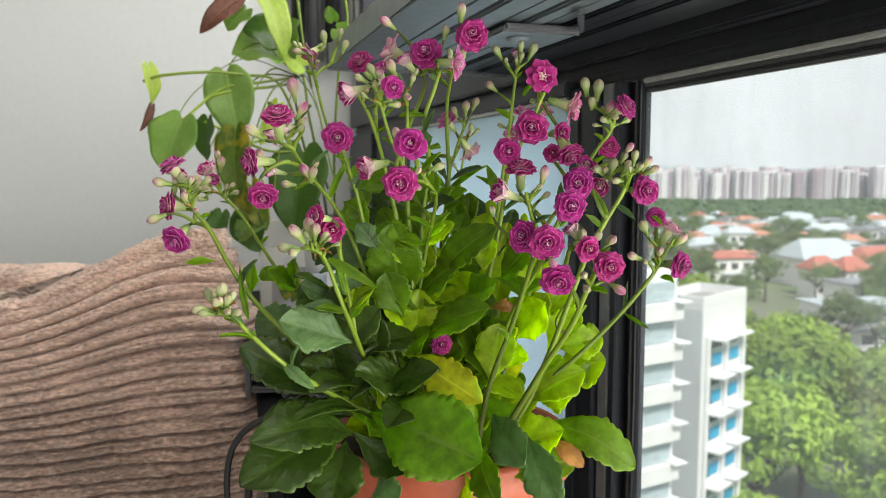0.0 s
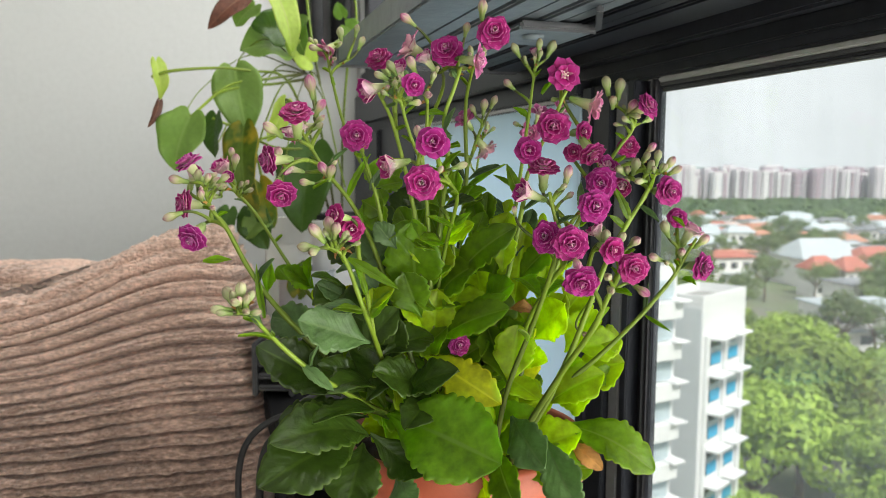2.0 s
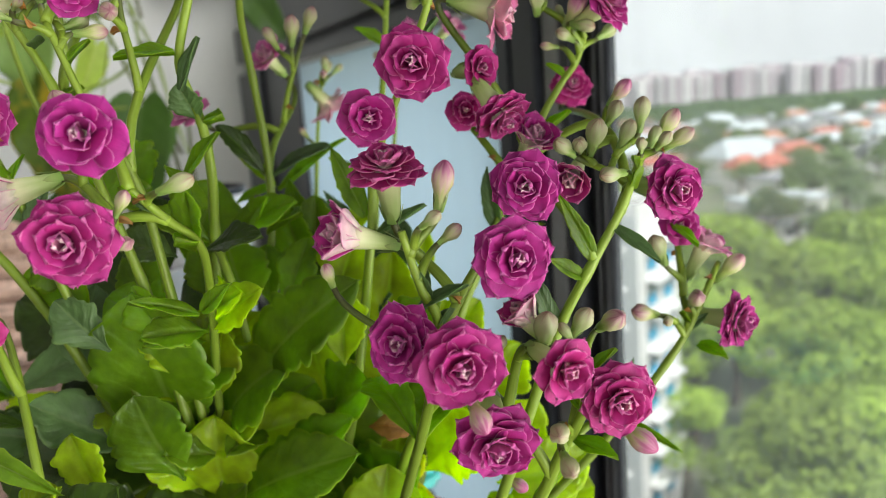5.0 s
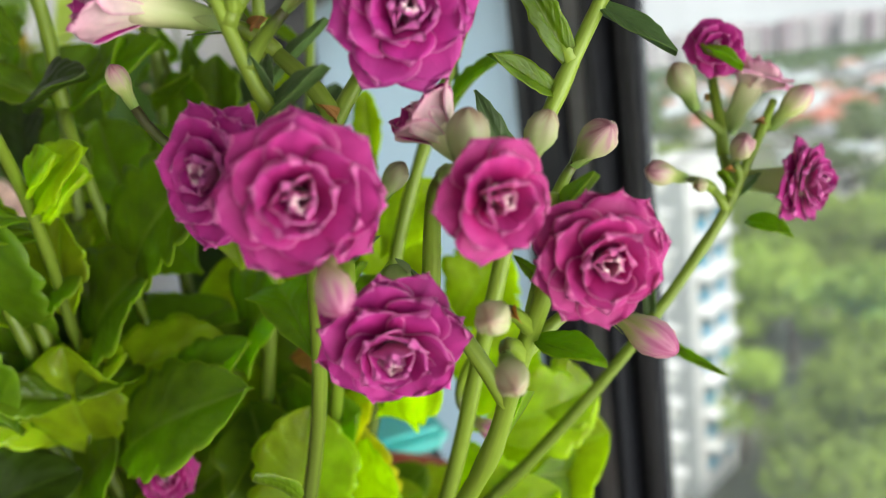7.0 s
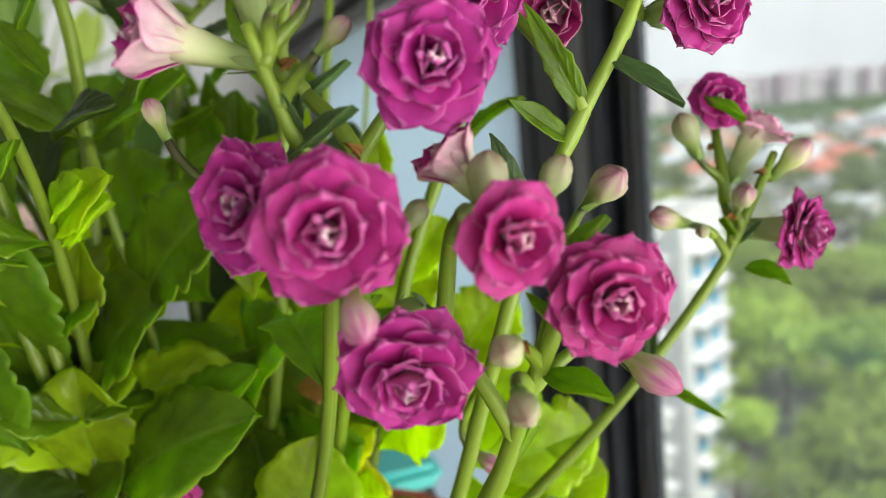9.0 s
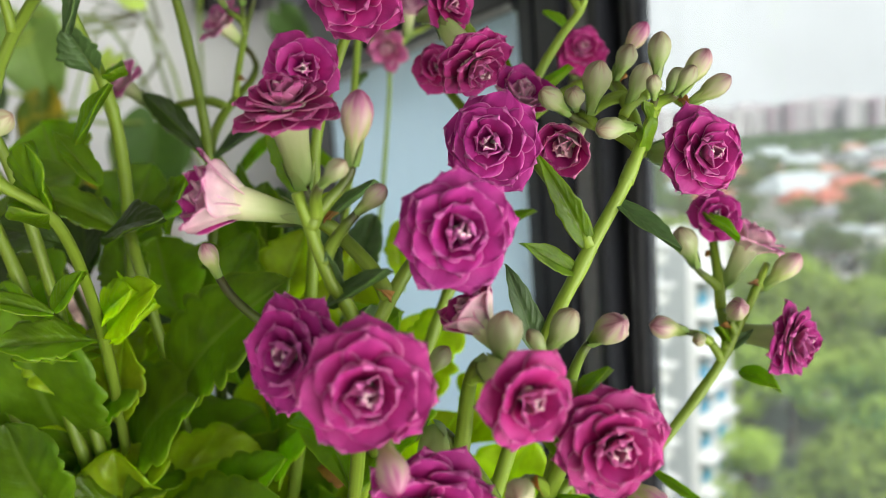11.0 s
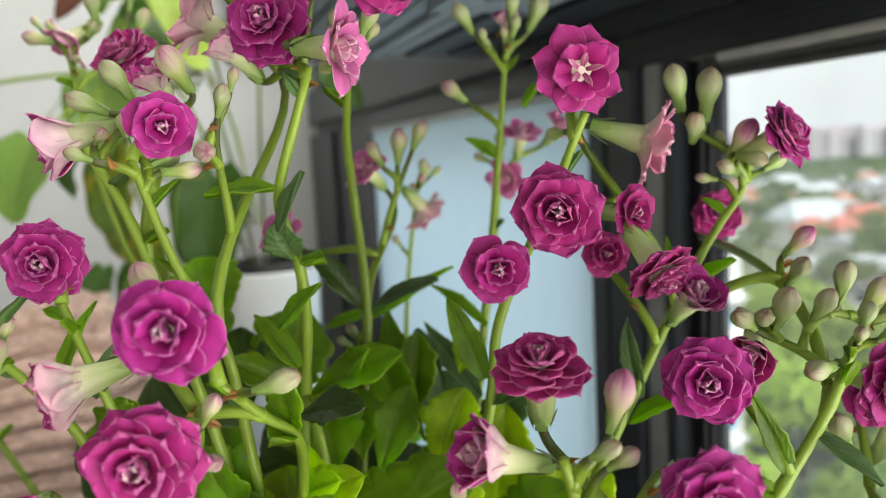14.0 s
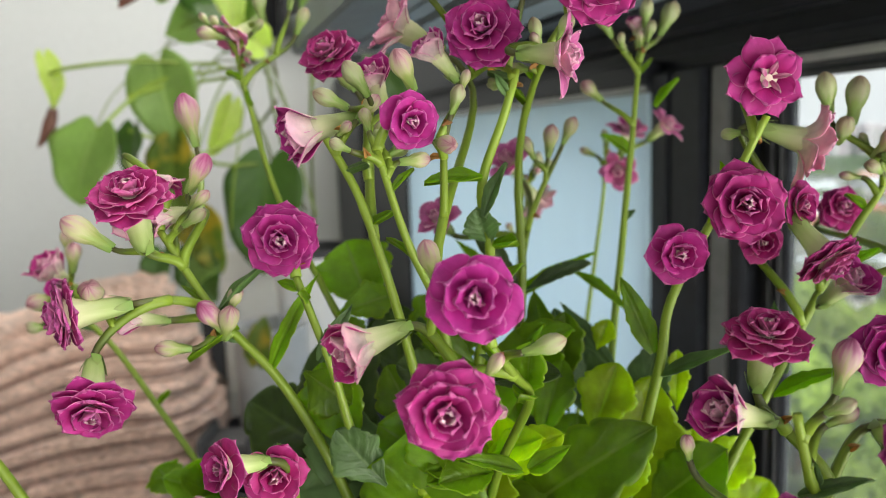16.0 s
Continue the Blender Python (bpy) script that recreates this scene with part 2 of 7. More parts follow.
def glass_shader(name, tint=(1, 1, 1), frost=0.0):
    m = bpy.data.materials.new(name)
    m.use_nodes = True
    n, l = m.node_tree.nodes, m.node_tree.links
    n.remove(n["Principled BSDF"])
    out = n["Material Output"]
    clear = n.new("ShaderNodeBsdfTransparent")
    clear.inputs[0].default_value = (*tint, 1)
    shine = n.new("ShaderNodeBsdfGlossy")
    shine.inputs["Roughness"].default_value = 0.02
    fres = n.new("ShaderNodeFresnel")
    fres.inputs[0].default_value = 1.45
    cut = n.new("ShaderNodeMath")
    cut.operation = "MULTIPLY"
    cut.inputs[1].default_value = 0.10
    l.new(fres.outputs[0], cut.inputs[0])
    mixed = n.new("ShaderNodeMixShader")
    l.new(cut.outputs[0], mixed.inputs[0])
    l.new(clear.outputs[0], mixed.inputs[1])
    l.new(shine.outputs[0], mixed.inputs[2])
    last = mixed.outputs[0]
    dust = n.new("ShaderNodeBsdfDiffuse")
    dust.inputs[0].default_value = (0.8, 0.85, 0.88, 1)
    film = n.new("ShaderNodeBsdfTranslucent")
    film.inputs[0].default_value = (0.75, 0.89, 1.0, 1)
    dirt = n.new("ShaderNodeMixShader")
    dirt.inputs[0].default_value = 0.3 if frost else 0.5
    l.new(film.outputs[0], dirt.inputs[1])
    l.new(dust.outputs[0], dirt.inputs[2])
    co = n.new("ShaderNodeTexCoord")
    specks = n.new("ShaderNodeTexNoise")
    specks.inputs["Scale"].default_value, specks.inputs["Detail"].default_value = 9.0, 8.0
    stretch = n.new("ShaderNodeMapping")
    stretch.inputs["Scale"].default_value = (5, 5, 1)
    l.new(co.outputs["Object"], stretch.inputs[0])
    l.new(stretch.outputs[0], specks.inputs["Vector"])
    amount = n.new("ShaderNodeMapRange")
    amount.inputs["From Min"].default_value, amount.inputs["From Max"].default_value = 0.5, 0.8
    # the clear pane's even minimum of dust also stands in for outdoor haze
    amount.inputs["To Min"].default_value, amount.inputs["To Max"].default_value = (0.93, 0.97) if frost else (0.05, 0.10)
    l.new(specks.outputs["Fac"], amount.inputs["Value"])
    top = n.new("ShaderNodeMixShader")
    l.new(amount.outputs[0], top.inputs[0])
    l.new(last, top.inputs[1])
    l.new(dirt.outputs[0], top.inputs[2])
    l.new(top.outputs[0], out.inputs["Surface"])
    return m


WALL = shader("white_wall_paint", (0.555, 0.575, 0.57), 0.75, 0, 90, 0.05, None, 0.15, 220, 1.5)
CEILING = shader("ceiling_paint", (0.82, 0.82, 0.80), 0.8, 0, 60, 0.04)
FLOOR = shader("floor_tiles", (0.45, 0.40, 0.34), 0.35, 0, 30, 0.2)
FRAME = shader("charcoal_aluminium", (0.026, 0.029, 0.038), 0.42, 0.2, 120, 0.3, None, 0.1, 500, 6, spec=0.35)
FRAME_GREY = shader("grey_aluminium", (0.10, 0.103, 0.112), 0.42, 0.3, 120, 0.2, None, 0.1, 500, 6)
# paler grey for one rib of the mullion
POST_GREY = shader("mid_grey_aluminium", (0.24, 0.242, 0.25), 0.42, 0.2, 120, 0.2, None, 0.1, 500, 6)
SILVER = shader("brushed_silver", (0.55, 0.55, 0.56), 0.3, 0.9, 200, 0.15)
GASKET = shader("pale_gasket", (0.55, 0.56, 0.56), 0.5, 0.1, 80, 0.2)
RUBBER = shader("black_rubber", (0.012, 0.012, 0.014), 0.45, 0, 90, 0.3)
SHELF_MAT = shader("grey_slat_paint", (0.165, 0.195, 0.220), 0.42, 0.1, 60, 0.25, None, 0.3, 180, 5)
GLASS = glass_shader("window_glass", (0.97, 0.985, 0.98))
FROST = glass_shader("frosted_film_glass", (0.9, 0.95, 1.0), 1.0)
CORD = shader("brown_corduroy", (0.74, 0.515, 0.415), 0.95, 0, 380, 0.3, (0.27, 0.175, 0.135), 1.0, 240, 5)
# the pile lies in streaks along the ribs
lie = CORD.node_tree.nodes.new("ShaderNodeMapping")
lie.inputs["Scale"].default_value = (0.35, 0.35, 1.25)
for node in CORD.node_tree.nodes:
    if node.type == "TEX_COORD":
        CORD.node_tree.links.new(node.outputs["Object"], lie.inputs["Vector"])
for node in CORD.node_tree.nodes:
    if node.type == "TEX_NOISE" and node.inputs["Scale"].default_value > 300:
        CORD.node_tree.links.new(lie.outputs[0], node.inputs["Vector"])
    if node.type == "BUMP":
        node.inputs["Distance"].default_value = 0.006
for node in CORD.node_tree.nodes:
    if node.type == "MAP_RANGE":
        node.inputs["From Min"].default_value, node.inputs["From Max"].default_value = 0.79, 1.23
CORD.node_tree.nodes["Principled BSDF"].inputs["Sheen Weight"].default_value = 0.3
TERRACOTTA = shader("terracotta_plastic", (0.44, 0.095, 0.042), 0.5, 0, 70, 0.25, None, 0.3, 200, 9)
SOIL = shader("potting_soil", (0.035, 0.022, 0.014), 0.95, 0, 120, 0.5, None, 1.0, 240, 20)
WHITE_GLAZE = shader("white_glazed_pot", (0.75, 0.77, 0.78), 0.3, 0, 50, 0.06)
BLACK_PLASTIC = shader("black_plastic", (0.014, 0.015, 0.018), 0.30, 0, 70, 0.3, None, 0.2, 300)
BAG_SKIN = shader("charcoal_nylon", (0.030, 0.032, 0.038), 0.42, 0, 90, 0.3, None, 0.3, 400)
GREY_PLASTIC = shader("dark_grey_plastic", (0.07, 0.07, 0.075), 0.5, 0, 60, 0.3, None, 0.2, 250)
LIGHT_GREY = shader("light_grey_plastic", (0.42, 0.44, 0.46), 0.5, 0, 60, 0.12)
PAPER = shader("white_card", (0.82, 0.82, 0.78), 0.7, 0, 60, 0.05)
TEAL = shader("teal_plastic", (0.05, 0.50, 0.47), 0.35, 0, 60, 0.1)
BENCH = shader("black_laminate", (0.012, 0.012, 0.014), 0.8, 0, 50, 0.3, spec=0.15)
STEM = ramp_uv_shader("stem_skin", [(0.0, (0.075, 0.072, 0.022)), (0.22, (0.090, 0.125, 0.018)), (0.5, (0.175, 0.262, 0.020)), (1.0, (0.255, 0.370, 0.036))], 0.40, 0.2, 0.6)
# dark to fresh: leaf age, with shade and window backlight put into the colour
LEAVES = {
    "dark": leaf_shader("mature_shaded_leaf", (0.053, 0.103, 0.012), (0.105, 0.170, 0.020), (0.070, 0.125, 0.016), 0.28, 0.40),
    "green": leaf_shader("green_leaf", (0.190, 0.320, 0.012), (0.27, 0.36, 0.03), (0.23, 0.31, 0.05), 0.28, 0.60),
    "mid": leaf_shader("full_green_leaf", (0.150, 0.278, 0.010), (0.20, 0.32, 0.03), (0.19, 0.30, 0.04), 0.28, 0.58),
    "fresh": leaf_shader("fresh_backlit_leaf", (0.37, 0.48, 0.014), (0.38, 0.52, 0.025), (0.38, 0.50, 0.04), 0.30, 0.66),
    "dusty": leaf_shader("bloomy_leaf", (0.10, 0.185, 0.055), (0.15, 0.24, 0.07), (0.13, 0.21, 0.07), 0.45, 0.32),
    "yellow": leaf_shader("yellowing_leaf", (0.56, 0.58, 0.02), (0.52, 0.48, 0.03), (0.58, 0.58, 0.05), 0.42, 0.65, (0.36, 0.48, 0.02)),
    "dry": leaf_shader("withered_leaf", (0.42, 0.22, 0.06), (0.28, 0.12, 0.04), (0.55, 0.28, 0.08), 0.8, 0.3, (0.20, 0.08, 0.03)),
    "pothos": leaf_shader("pothos_leaf", (0.20, 0.31, 0.075), (0.19, 0.31, 0.06), (0.26, 0.37, 0.11), 0.34, 0.42, None, 0.14),
    "pothos_dark": leaf_shader("pothos_old_leaf", (0.050, 0.115, 0.016), (0.06, 0.13, 0.02), (0.08, 0.15, 0.03), 0.30, 0.20, None, 0.18),
    "pothos_lime": leaf_shader("pothos_new_leaf", (0.33, 0.41, 0.085), (0.38, 0.42, 0.10), (0.42, 0.46, 0.14), 0.40, 0.48, None, 0.14),
    "turning": leaf_shader("turning_leaf", (0.11, 0.18, 0.02), (0.50, 0.36, 0.03), (0.16, 0.25, 0.04), 0.35, 0.35, (0.38, 0.31, 0.03), 0.3),
    "brown": leaf_shader("brown_leaf", (0.13, 0.045, 0.025), (0.07, 0.03, 0.02), (0.2, 0.09, 0.05), 0.6, 0.2),
}
WITHERED = shader("withered_petal", (0.62, 0.30, 0.045), 0.7, 0, 300, 0.4, (0.30, 0.11, 0.02), 0.4, 500, 60, 0.0, 0.4)
# claw magenta is deepened further to paint the shade between petal layers
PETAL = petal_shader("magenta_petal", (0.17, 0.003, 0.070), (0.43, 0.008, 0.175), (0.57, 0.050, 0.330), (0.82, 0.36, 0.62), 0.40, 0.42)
PETAL_BACK = petal_shader("petal_back", (0.80, 0.62, 0.52), (0.70, 0.26, 0.45), (0.60, 0.10, 0.38), (0.74, 0.32, 0.56), 0.3, 0.4)
PALE_FRONT = petal_shader("pale_petal", (0.66, 0.22, 0.36), (0.60, 0.12, 0.34), (0.66, 0.20, 0.44), (0.88, 0.66, 0.76), 0.7, 0.35)
PALE_BACK = petal_shader("pale_petal_back", (0.86, 0.82, 0.62), (0.90, 0.73, 0.71), (0.84, 0.46, 0.61), (0.84, 0.28, 0.54), 0.6, 0.35)
HEART = petal_shader("heart_petal", (0.34, 0.03, 0.14), (0.52, 0.12, 0.28), (0.74, 0.36, 0.50), (0.90, 0.74, 0.76), 0.75)
TUBE = ramp_uv_shader("flower_tube_skin", [(0.0, (0.24, 0.39, 0.08)), (0.4, (0.45, 0.55, 0.21)), (0.75, (0.70, 0.70, 0.42)), (1.0, (0.86, 0.74, 0.64))], 0.5, 0.25)
CALYX = ramp_uv_shader("calyx_skin", [(0.0, (0.20, 0.34, 0.07)), (1.0, (0.30, 0.36, 0.12))], 0.45, 0.15)
BUDS = [
    ramp_uv_shader("green_bud_skin", [(0.0, (0.19, 0.32, 0.05)), (0.38, (0.28, 0.39, 0.11)), (0.5, (0.36, 0.41, 0.19)), (0.78, (0.37, 0.34, 0.21)), (0.92, (0.30, 0.22, 0.14)), (1.0, (0.20, 0.11, 0.09))], 0.45, 0.15, 0.7),
    ramp_uv_shader("blush_bud_skin", [(0.0, (0.19, 0.31, 0.05)), (0.36, (0.32, 0.38, 0.11)), (0.5, (0.44, 0.44, 0.22)), (0.7, (0.45, 0.35, 0.27)), (0.86, (0.42, 0.22, 0.25)), (1.0, (0.22, 0.07, 0.10))], 0.45, 0.15, 0.75),
    ramp_uv_shader("pink_bud_skin", [(0.0, (0.24, 0.36, 0.09)), (0.38, (0.46, 0.44, 0.20)), (0.54, (0.54, 0.38, 0.33)), (0.72, (0.48, 0.18, 0.30)), (1.0, (0.30, 0.03, 0.14))], 0.42, 0.2, 0.85),
]


# ---- mesh helpers ----
def link(name, me, mats, parent=None, label=""):
    for m in mats:
        me.materials.append(m)
    ob = new(name, me)
    if parent:
        ob.parent = parent
    if label:
        ob["label"] = label
    return ob


def raw(name, verts, faces, uvs=None, slots=None, smooth=True):
    me = bpy.data.meshes.new(name)
    me.from_pydata([tuple(v) for v in verts], [], faces)
    if uvs:
        layer = me.uv_layers.new(name="UVMap")
        flat = np.array([uvs[v] for f in faces for v in f], dtype=np.float32).ravel()
        layer.data.foreach_set("uv", flat)
    if slots:
        me.polygons.foreach_set("material_index", np.array(slots, dtype=np.int32))
    if smooth:
        me.polygons.foreach_set("use_smooth", np.ones(len(faces), dtype=bool))
    me.update()
    return me


def part(name, bm, material, parent=None, label="", smooth=False):
    me = bpy.data.meshes.new(name)
    bm.to_mesh(me)
    bm.free()
    if smooth:
        me.polygons.foreach_set("use_smooth", np.ones(len(me.polygons), dtype=bool))
    return link(name, me, [material], parent, label)


def box(name, size, m, material, parent=None, label="", bevel=0.002):
    """A bevelled block; m places its middle."""
    bm = bmesh.new()
    bmesh.ops.create_cube(bm, size=1.0)
    bmesh.ops.scale(bm, vec=Vector(size), verts=bm.verts)
    if bevel:
        bmesh.ops.bevel(bm, geom=bm.edges[:], offset=min(bevel, min(size) * 0.45), segments=2, affect="EDGES")
    ob = part(name, bm, material, parent, label)
    ob.matrix_basis = m
    return ob


def room_box(name, a0, a1, s0, s1, z0, z1, material, parent=None, label="", bevel=0.002):
    mid = room((a0 + a1) / 2, (s0 + s1) / 2, (z0 + z1) / 2)
    return box(name, (a1 - a0, s1 - s0, z1 - z0), Matrix.Translation(mid) @ ROOM, material, parent, label, bevel)


def empty(name, at=(0, 0, 0)):
    ob = new(name)
    ob.location = at
    ob.empty_display_size = 0.05
    return ob


def adopt(ob, thing):
    """Hang a part that stands in world coordinates under its thing."""
    ob.parent = thing
    ob.matrix_parent_inverse = Matrix.Translation(thing.location).inverted()
    return ob


def spline(points, per=6):
    """Points along a smooth curve through the given ones."""
    p = [Vector(q) for q in points]
    p = [p[0] * 2 - p[1]] + p + [p[-1] * 2 - p[-2]]
    out = []
    for i in range(1, len(p) - 2):
        a, b, c, d = p[i - 1:i + 3]
        for k in range(per):
            t = k / per
            out.append(0.5 * ((2 * b) + (c - a) * t + (2 * a - 5 * b + 4 * c - d) * t * t + (3 * b - a - 3 * c + d) * t ** 3))
    out.append(p[-2])
    return out


def tube_data(path, radii, sides=8, rough=0.0):
    verts, faces, uvs = [], [], []
    n = len(path)
    ref = Vector((0.3, 0.9, 0.2))
    for i, p in enumerate(path):
        t = (path[min(i + 1, n - 1)] - path[max(i - 1, 0)]).normalized()
        x = t.cross(ref)
        if x.length < 0.1:
            x = t.cross(Vector((1, 0, 0)))
        x.normalize()
        y = t.cross(x)
        for k in range(sides):
            w = 2 * math.pi * k / sides
            r = radii[i] * (1 + rough * math.sin(3 * w + i))
            verts.append(p + (x * math.cos(w) + y * math.sin(w)) * r)
            uvs.append((k / sides, i / (n - 1)))
    for i in range(n - 1):
        for k in range(sides):
            j = (k + 1) % sides
            faces.append((i * sides + k, i * sides + j, (i + 1) * sides + j, (i + 1) * sides + k))
    faces.append(tuple(range(sides))[::-1])
    faces.append(tuple((n - 1) * sides + k for k in range(sides)))
    return verts, faces, uvs


def tube(name, path, radii, material, parent=None, sides=8, rough=0.0, label=""):
    v, f, u = tube_data(path, radii, sides, rough)
    ob = link(name, raw(name, v, f, u), [material], None, label)
    return adopt(ob, parent) if parent else ob


def lathe(name, profile, material, m, parent=None, sides=48, label=""):
    """Turned body from (radius, height) pairs."""
    verts, faces = [], []
    for r, z in profile:
        for k in range(sides):
            w = 2 * math.pi * k / sides
            verts.append((r * math.cos(w), r * math.sin(w), z))
    for i in range(len(profile) - 1):
        for k in range(sides):
            j = (k + 1) % sides
            faces.append((i * sides + k, i * sides + j, (i + 1) * sides + j, (i + 1) * sides + k))
    ob = link(name, raw(name, verts, faces), [material], None, label)
    ob.matrix_basis = m
    return adopt(ob, parent) if parent else ob


# ---- the room ----
def structure(ob, label):
    return tagged(ob, label, kind="structure")


structure(room_box("floor", -3.2, 0.62, -2.6, 2.2, -0.12, 0.0, FLOOR), "beige tiled floor of the room")
structure(room_box("ceiling", -3.2, 0.62, -2.6, 2.2, 2.62, 2.74, CEILING), "plain white painted ceiling")
structure(room_box("wall_far", -3.2, 0.62, 1.93, 2.2, 0.0, 2.62, WALL), "off-white painted plaster wall behind the sofa")
structure(room_box("wall_left", -3.2, -3.05, -2.4, 1.93, 0.0, 2.62, WALL), "off-white painted side wall")
back_wall = empty("wall_back", room(-1.2, -2.5, 0))
structure(back_wall, "off-white back wall with a window opening")
for a0, a1, z0, z1 in ((-3.05, -1.9, 0, 2.62), (0.3, 0.62, 0, 2.62), (-1.9, 0.3, 0, 0.6), (-1.9, 0.3, 2.4, 2.62)):
    adopt(room_box("wall_panel", a0, a1, -2.6, -2.4, z0, z1, WALL), back_wall)
side_wall = empty("wall_window", room(0.5, 0, 0))
structure(side_wall, "window wall below, above and beside the dark window band")
for s0, s1, z0, z1 in ((-2.4, 1.93, 0, 0.33), (-2.4, 1.93, 2.35, 2.62), (1.885, 1.93, 0.33, 2.35), (-2.4, -2.2, 0.33, 2.35)):
    adopt(room_box("wall_panel", 0.372, 0.43, s0, s1, z0, z1, WALL), side_wall)

window = empty("window_1", room(0.42, 0.6, 0.33))
structure(window, "dark charcoal aluminium window with a clear and a frosted pane")


def frame_bar(name, a0, a1, s0, s1, z0, z1, material=None, bevel=0.0022, label=""):
    return adopt(room_box(name, a0, a1, s0, s1, z0, z1, material or FRAME, None, label, bevel), window)


# transom between the lower panes and the upper sashes, in steps
frame_bar("transom", 0.372, 0.414, -2.2, 1.885, 1.100, 1.243)
frame_bar("transom_lip", 0.357, 0.3712, -2.2, 1.885, 1.121, 1.188)
frame_bar("transom_bead", 0.3675, 0.3712, -2.2, 1.885, 1.1085, 1.112)
# clear pane: pale bead, gasket grooves and the top rail
frame_bar("glazing_bead", 0.3735, 0.3835, -2.0, 0.6065, 1.0952, 1.0997, GASKET, 0.0012, "pale grey glazing bead")
frame_bar("glazing_groove", 0.3750, 0.3835, -2.0, 0.6065, 1.0922, 1.0950, FRAME_GREY, 0.0006)
frame_bar("glazing_lip", 0.3765, 0.3835, -2.0, 0.6065, 1.0902, 1.0920, FRAME, 0.0005)
frame_bar("top_rail", 0.3770, 0.3835, -2.0, 0.6065, 1.0872, 1.0900, FRAME_GREY)
# frosted sash, in its own track nearer the room
frame_bar("sash_bead", 0.3545, 0.3575, 0.7205, 1.3325, 1.0887, 1.0925, GASKET, 0.001, "pale grey glazing bead")
frame_bar("sash_rail", 0.3550, 0.3715, 0.7205, 1.3325, 1.0928, 1.1080)
frame_bar("sash_groove", 0.3580, 0.3715, 0.7205, 1.3325, 1.0880, 1.0925, FRAME_GREY, 0.0006)
# mullion made of ribbed profiles
for s0, s1, depth, material in ((0.6070, 0.6100, 0.3765, FRAME), (0.6104, 0.6135, 0.3752, FRAME_GREY), (0.6139, 0.6180, 0.3780, FRAME), (0.6184, 0.6204, 0.3745, FRAME_GREY), (0.6208, 0.6330, 0.3790, RUBBER), (0.6334, 0.6452, 0.3670, FRAME), (0.6456, 0.6640, 0.3665, POST_GREY), (0.6644, 0.6670, 0.3680, RUBBER), (0.6674, 0.7000, 0.3620, FRAME), (0.7004, 0.7200, 0.3600, FRAME)):
    frame_bar("mullion_rib", depth, 0.3835, s0, s1, 0.36, 1.0995, material, 0.0012)
frame_bar("side_post", 0.3550, 0.43, 1.333, 1.368, 0.36, 1.0995)
frame_bar("side_post", 0.3650, 0.43, 1.369, 1.640, 0.36, 1.0995)
frame_bar("side_post", 0.3560, 0.43, 1.641, 1.884, 0.36, 1.0995)
frame_bar("bottom_rail", 0.372, 0.446, -2.2, 0.6065, 0.335, 0.40)
frame_bar("bottom_rail", 0.356, 0.446, 0.7205, 1.3325, 0.335, 0.40)
frame_bar("side_post", 0.372, 0.437, -2.19, -2.02, 0.36, 1.0995)
# upper sashes
for s0 in (-2.19, -0.85, 0.5, 1.835):
    frame_bar("upper_post", 0.381, 0.428, s0, s0 + 0.045, 1.245, 2.345)
frame_bar("upper_head", 0.381, 0.428, -2.14, 1.83, 2.30, 2.345)
pane = adopt(room_box("clear_pane", 0.3795, 0.3825, -2.0, 0.6065, 0.39, 1.0868, GLASS, None, "clear pane with dust and rain streaks", 0), window)
pane.visible_shadow = False
frosted = adopt(room_box("frosted_pane", 0.3580, 0.3620, 0.7205, 1.3325, 0.39, 1.0875, FROST, None, "pane with pale blue frosted film", 0), window)

# grooved shelf of planks under the upper sashes
shelf = empty("slatted_shelf", room(0.27, 0.0, 1.14))
tagged(shelf, "dark grey slatted plank shelf along the window transom", "shelf")
edges = (0.140, 0.182, 0.201, 0.226, 0.244, 0.261, 0.279, 0.297, 0.314, 0.355)
for k in range(len(edges) - 1):
    ob = room_box("plank", edges[k] + 0.0012, edges[k + 1] - 0.0012, -1.2, 0.87, 1.132 + (0.002 if k % 2 else 0.0), 1.158, SHELF_MAT if k < 6 else FRAME, None, "", 0.0018)
    adopt(ob, shelf)
adopt(room_box("end_cap", 0.140, 0.355, 0.872, 0.880, 1.130, 1.160, FRAME_GREY), shelf)
bracket = empty("shelf_bracket", room(0.28, 0.64, 1.12))
tagged(bracket, "grey metal bracket with a round screw under the shelf", "bracket")
adopt(room_box("plate", 0.225, 0.290, 0.566, 0.640, 1.1255, 1.1305, SHELF_MAT), bracket)
arm_mid, arm_run = room(0.2700, 0.5235, 1.128), room(0.2535, 0.492, 0) - room(0.2865, 0.555, 0)
adopt(box("arm", (arm_run.length, 0.005, 0.005), Matrix.Translation(arm_mid) @ pose(0, 0, 0, 0, 0, math.degrees(math.atan2(arm_run.y, arm_run.x))), FRAME_GREY, None, "", 0.001), bracket)
adopt(room_box("rim", 0.225, 0.2905, 0.560, 0.565, 1.1245, 1.1312, FRAME_GREY), bracket)
adopt(lathe("screw", [(0.0005, -0.004), (0.007, -0.004), (0.009, -0.002), (0.009, 0.0), (0.0005, 0.0)], SHELF_MAT, Matrix.Translation(room(0.248, 0.590, 1.1255)), None, 20), bracket)

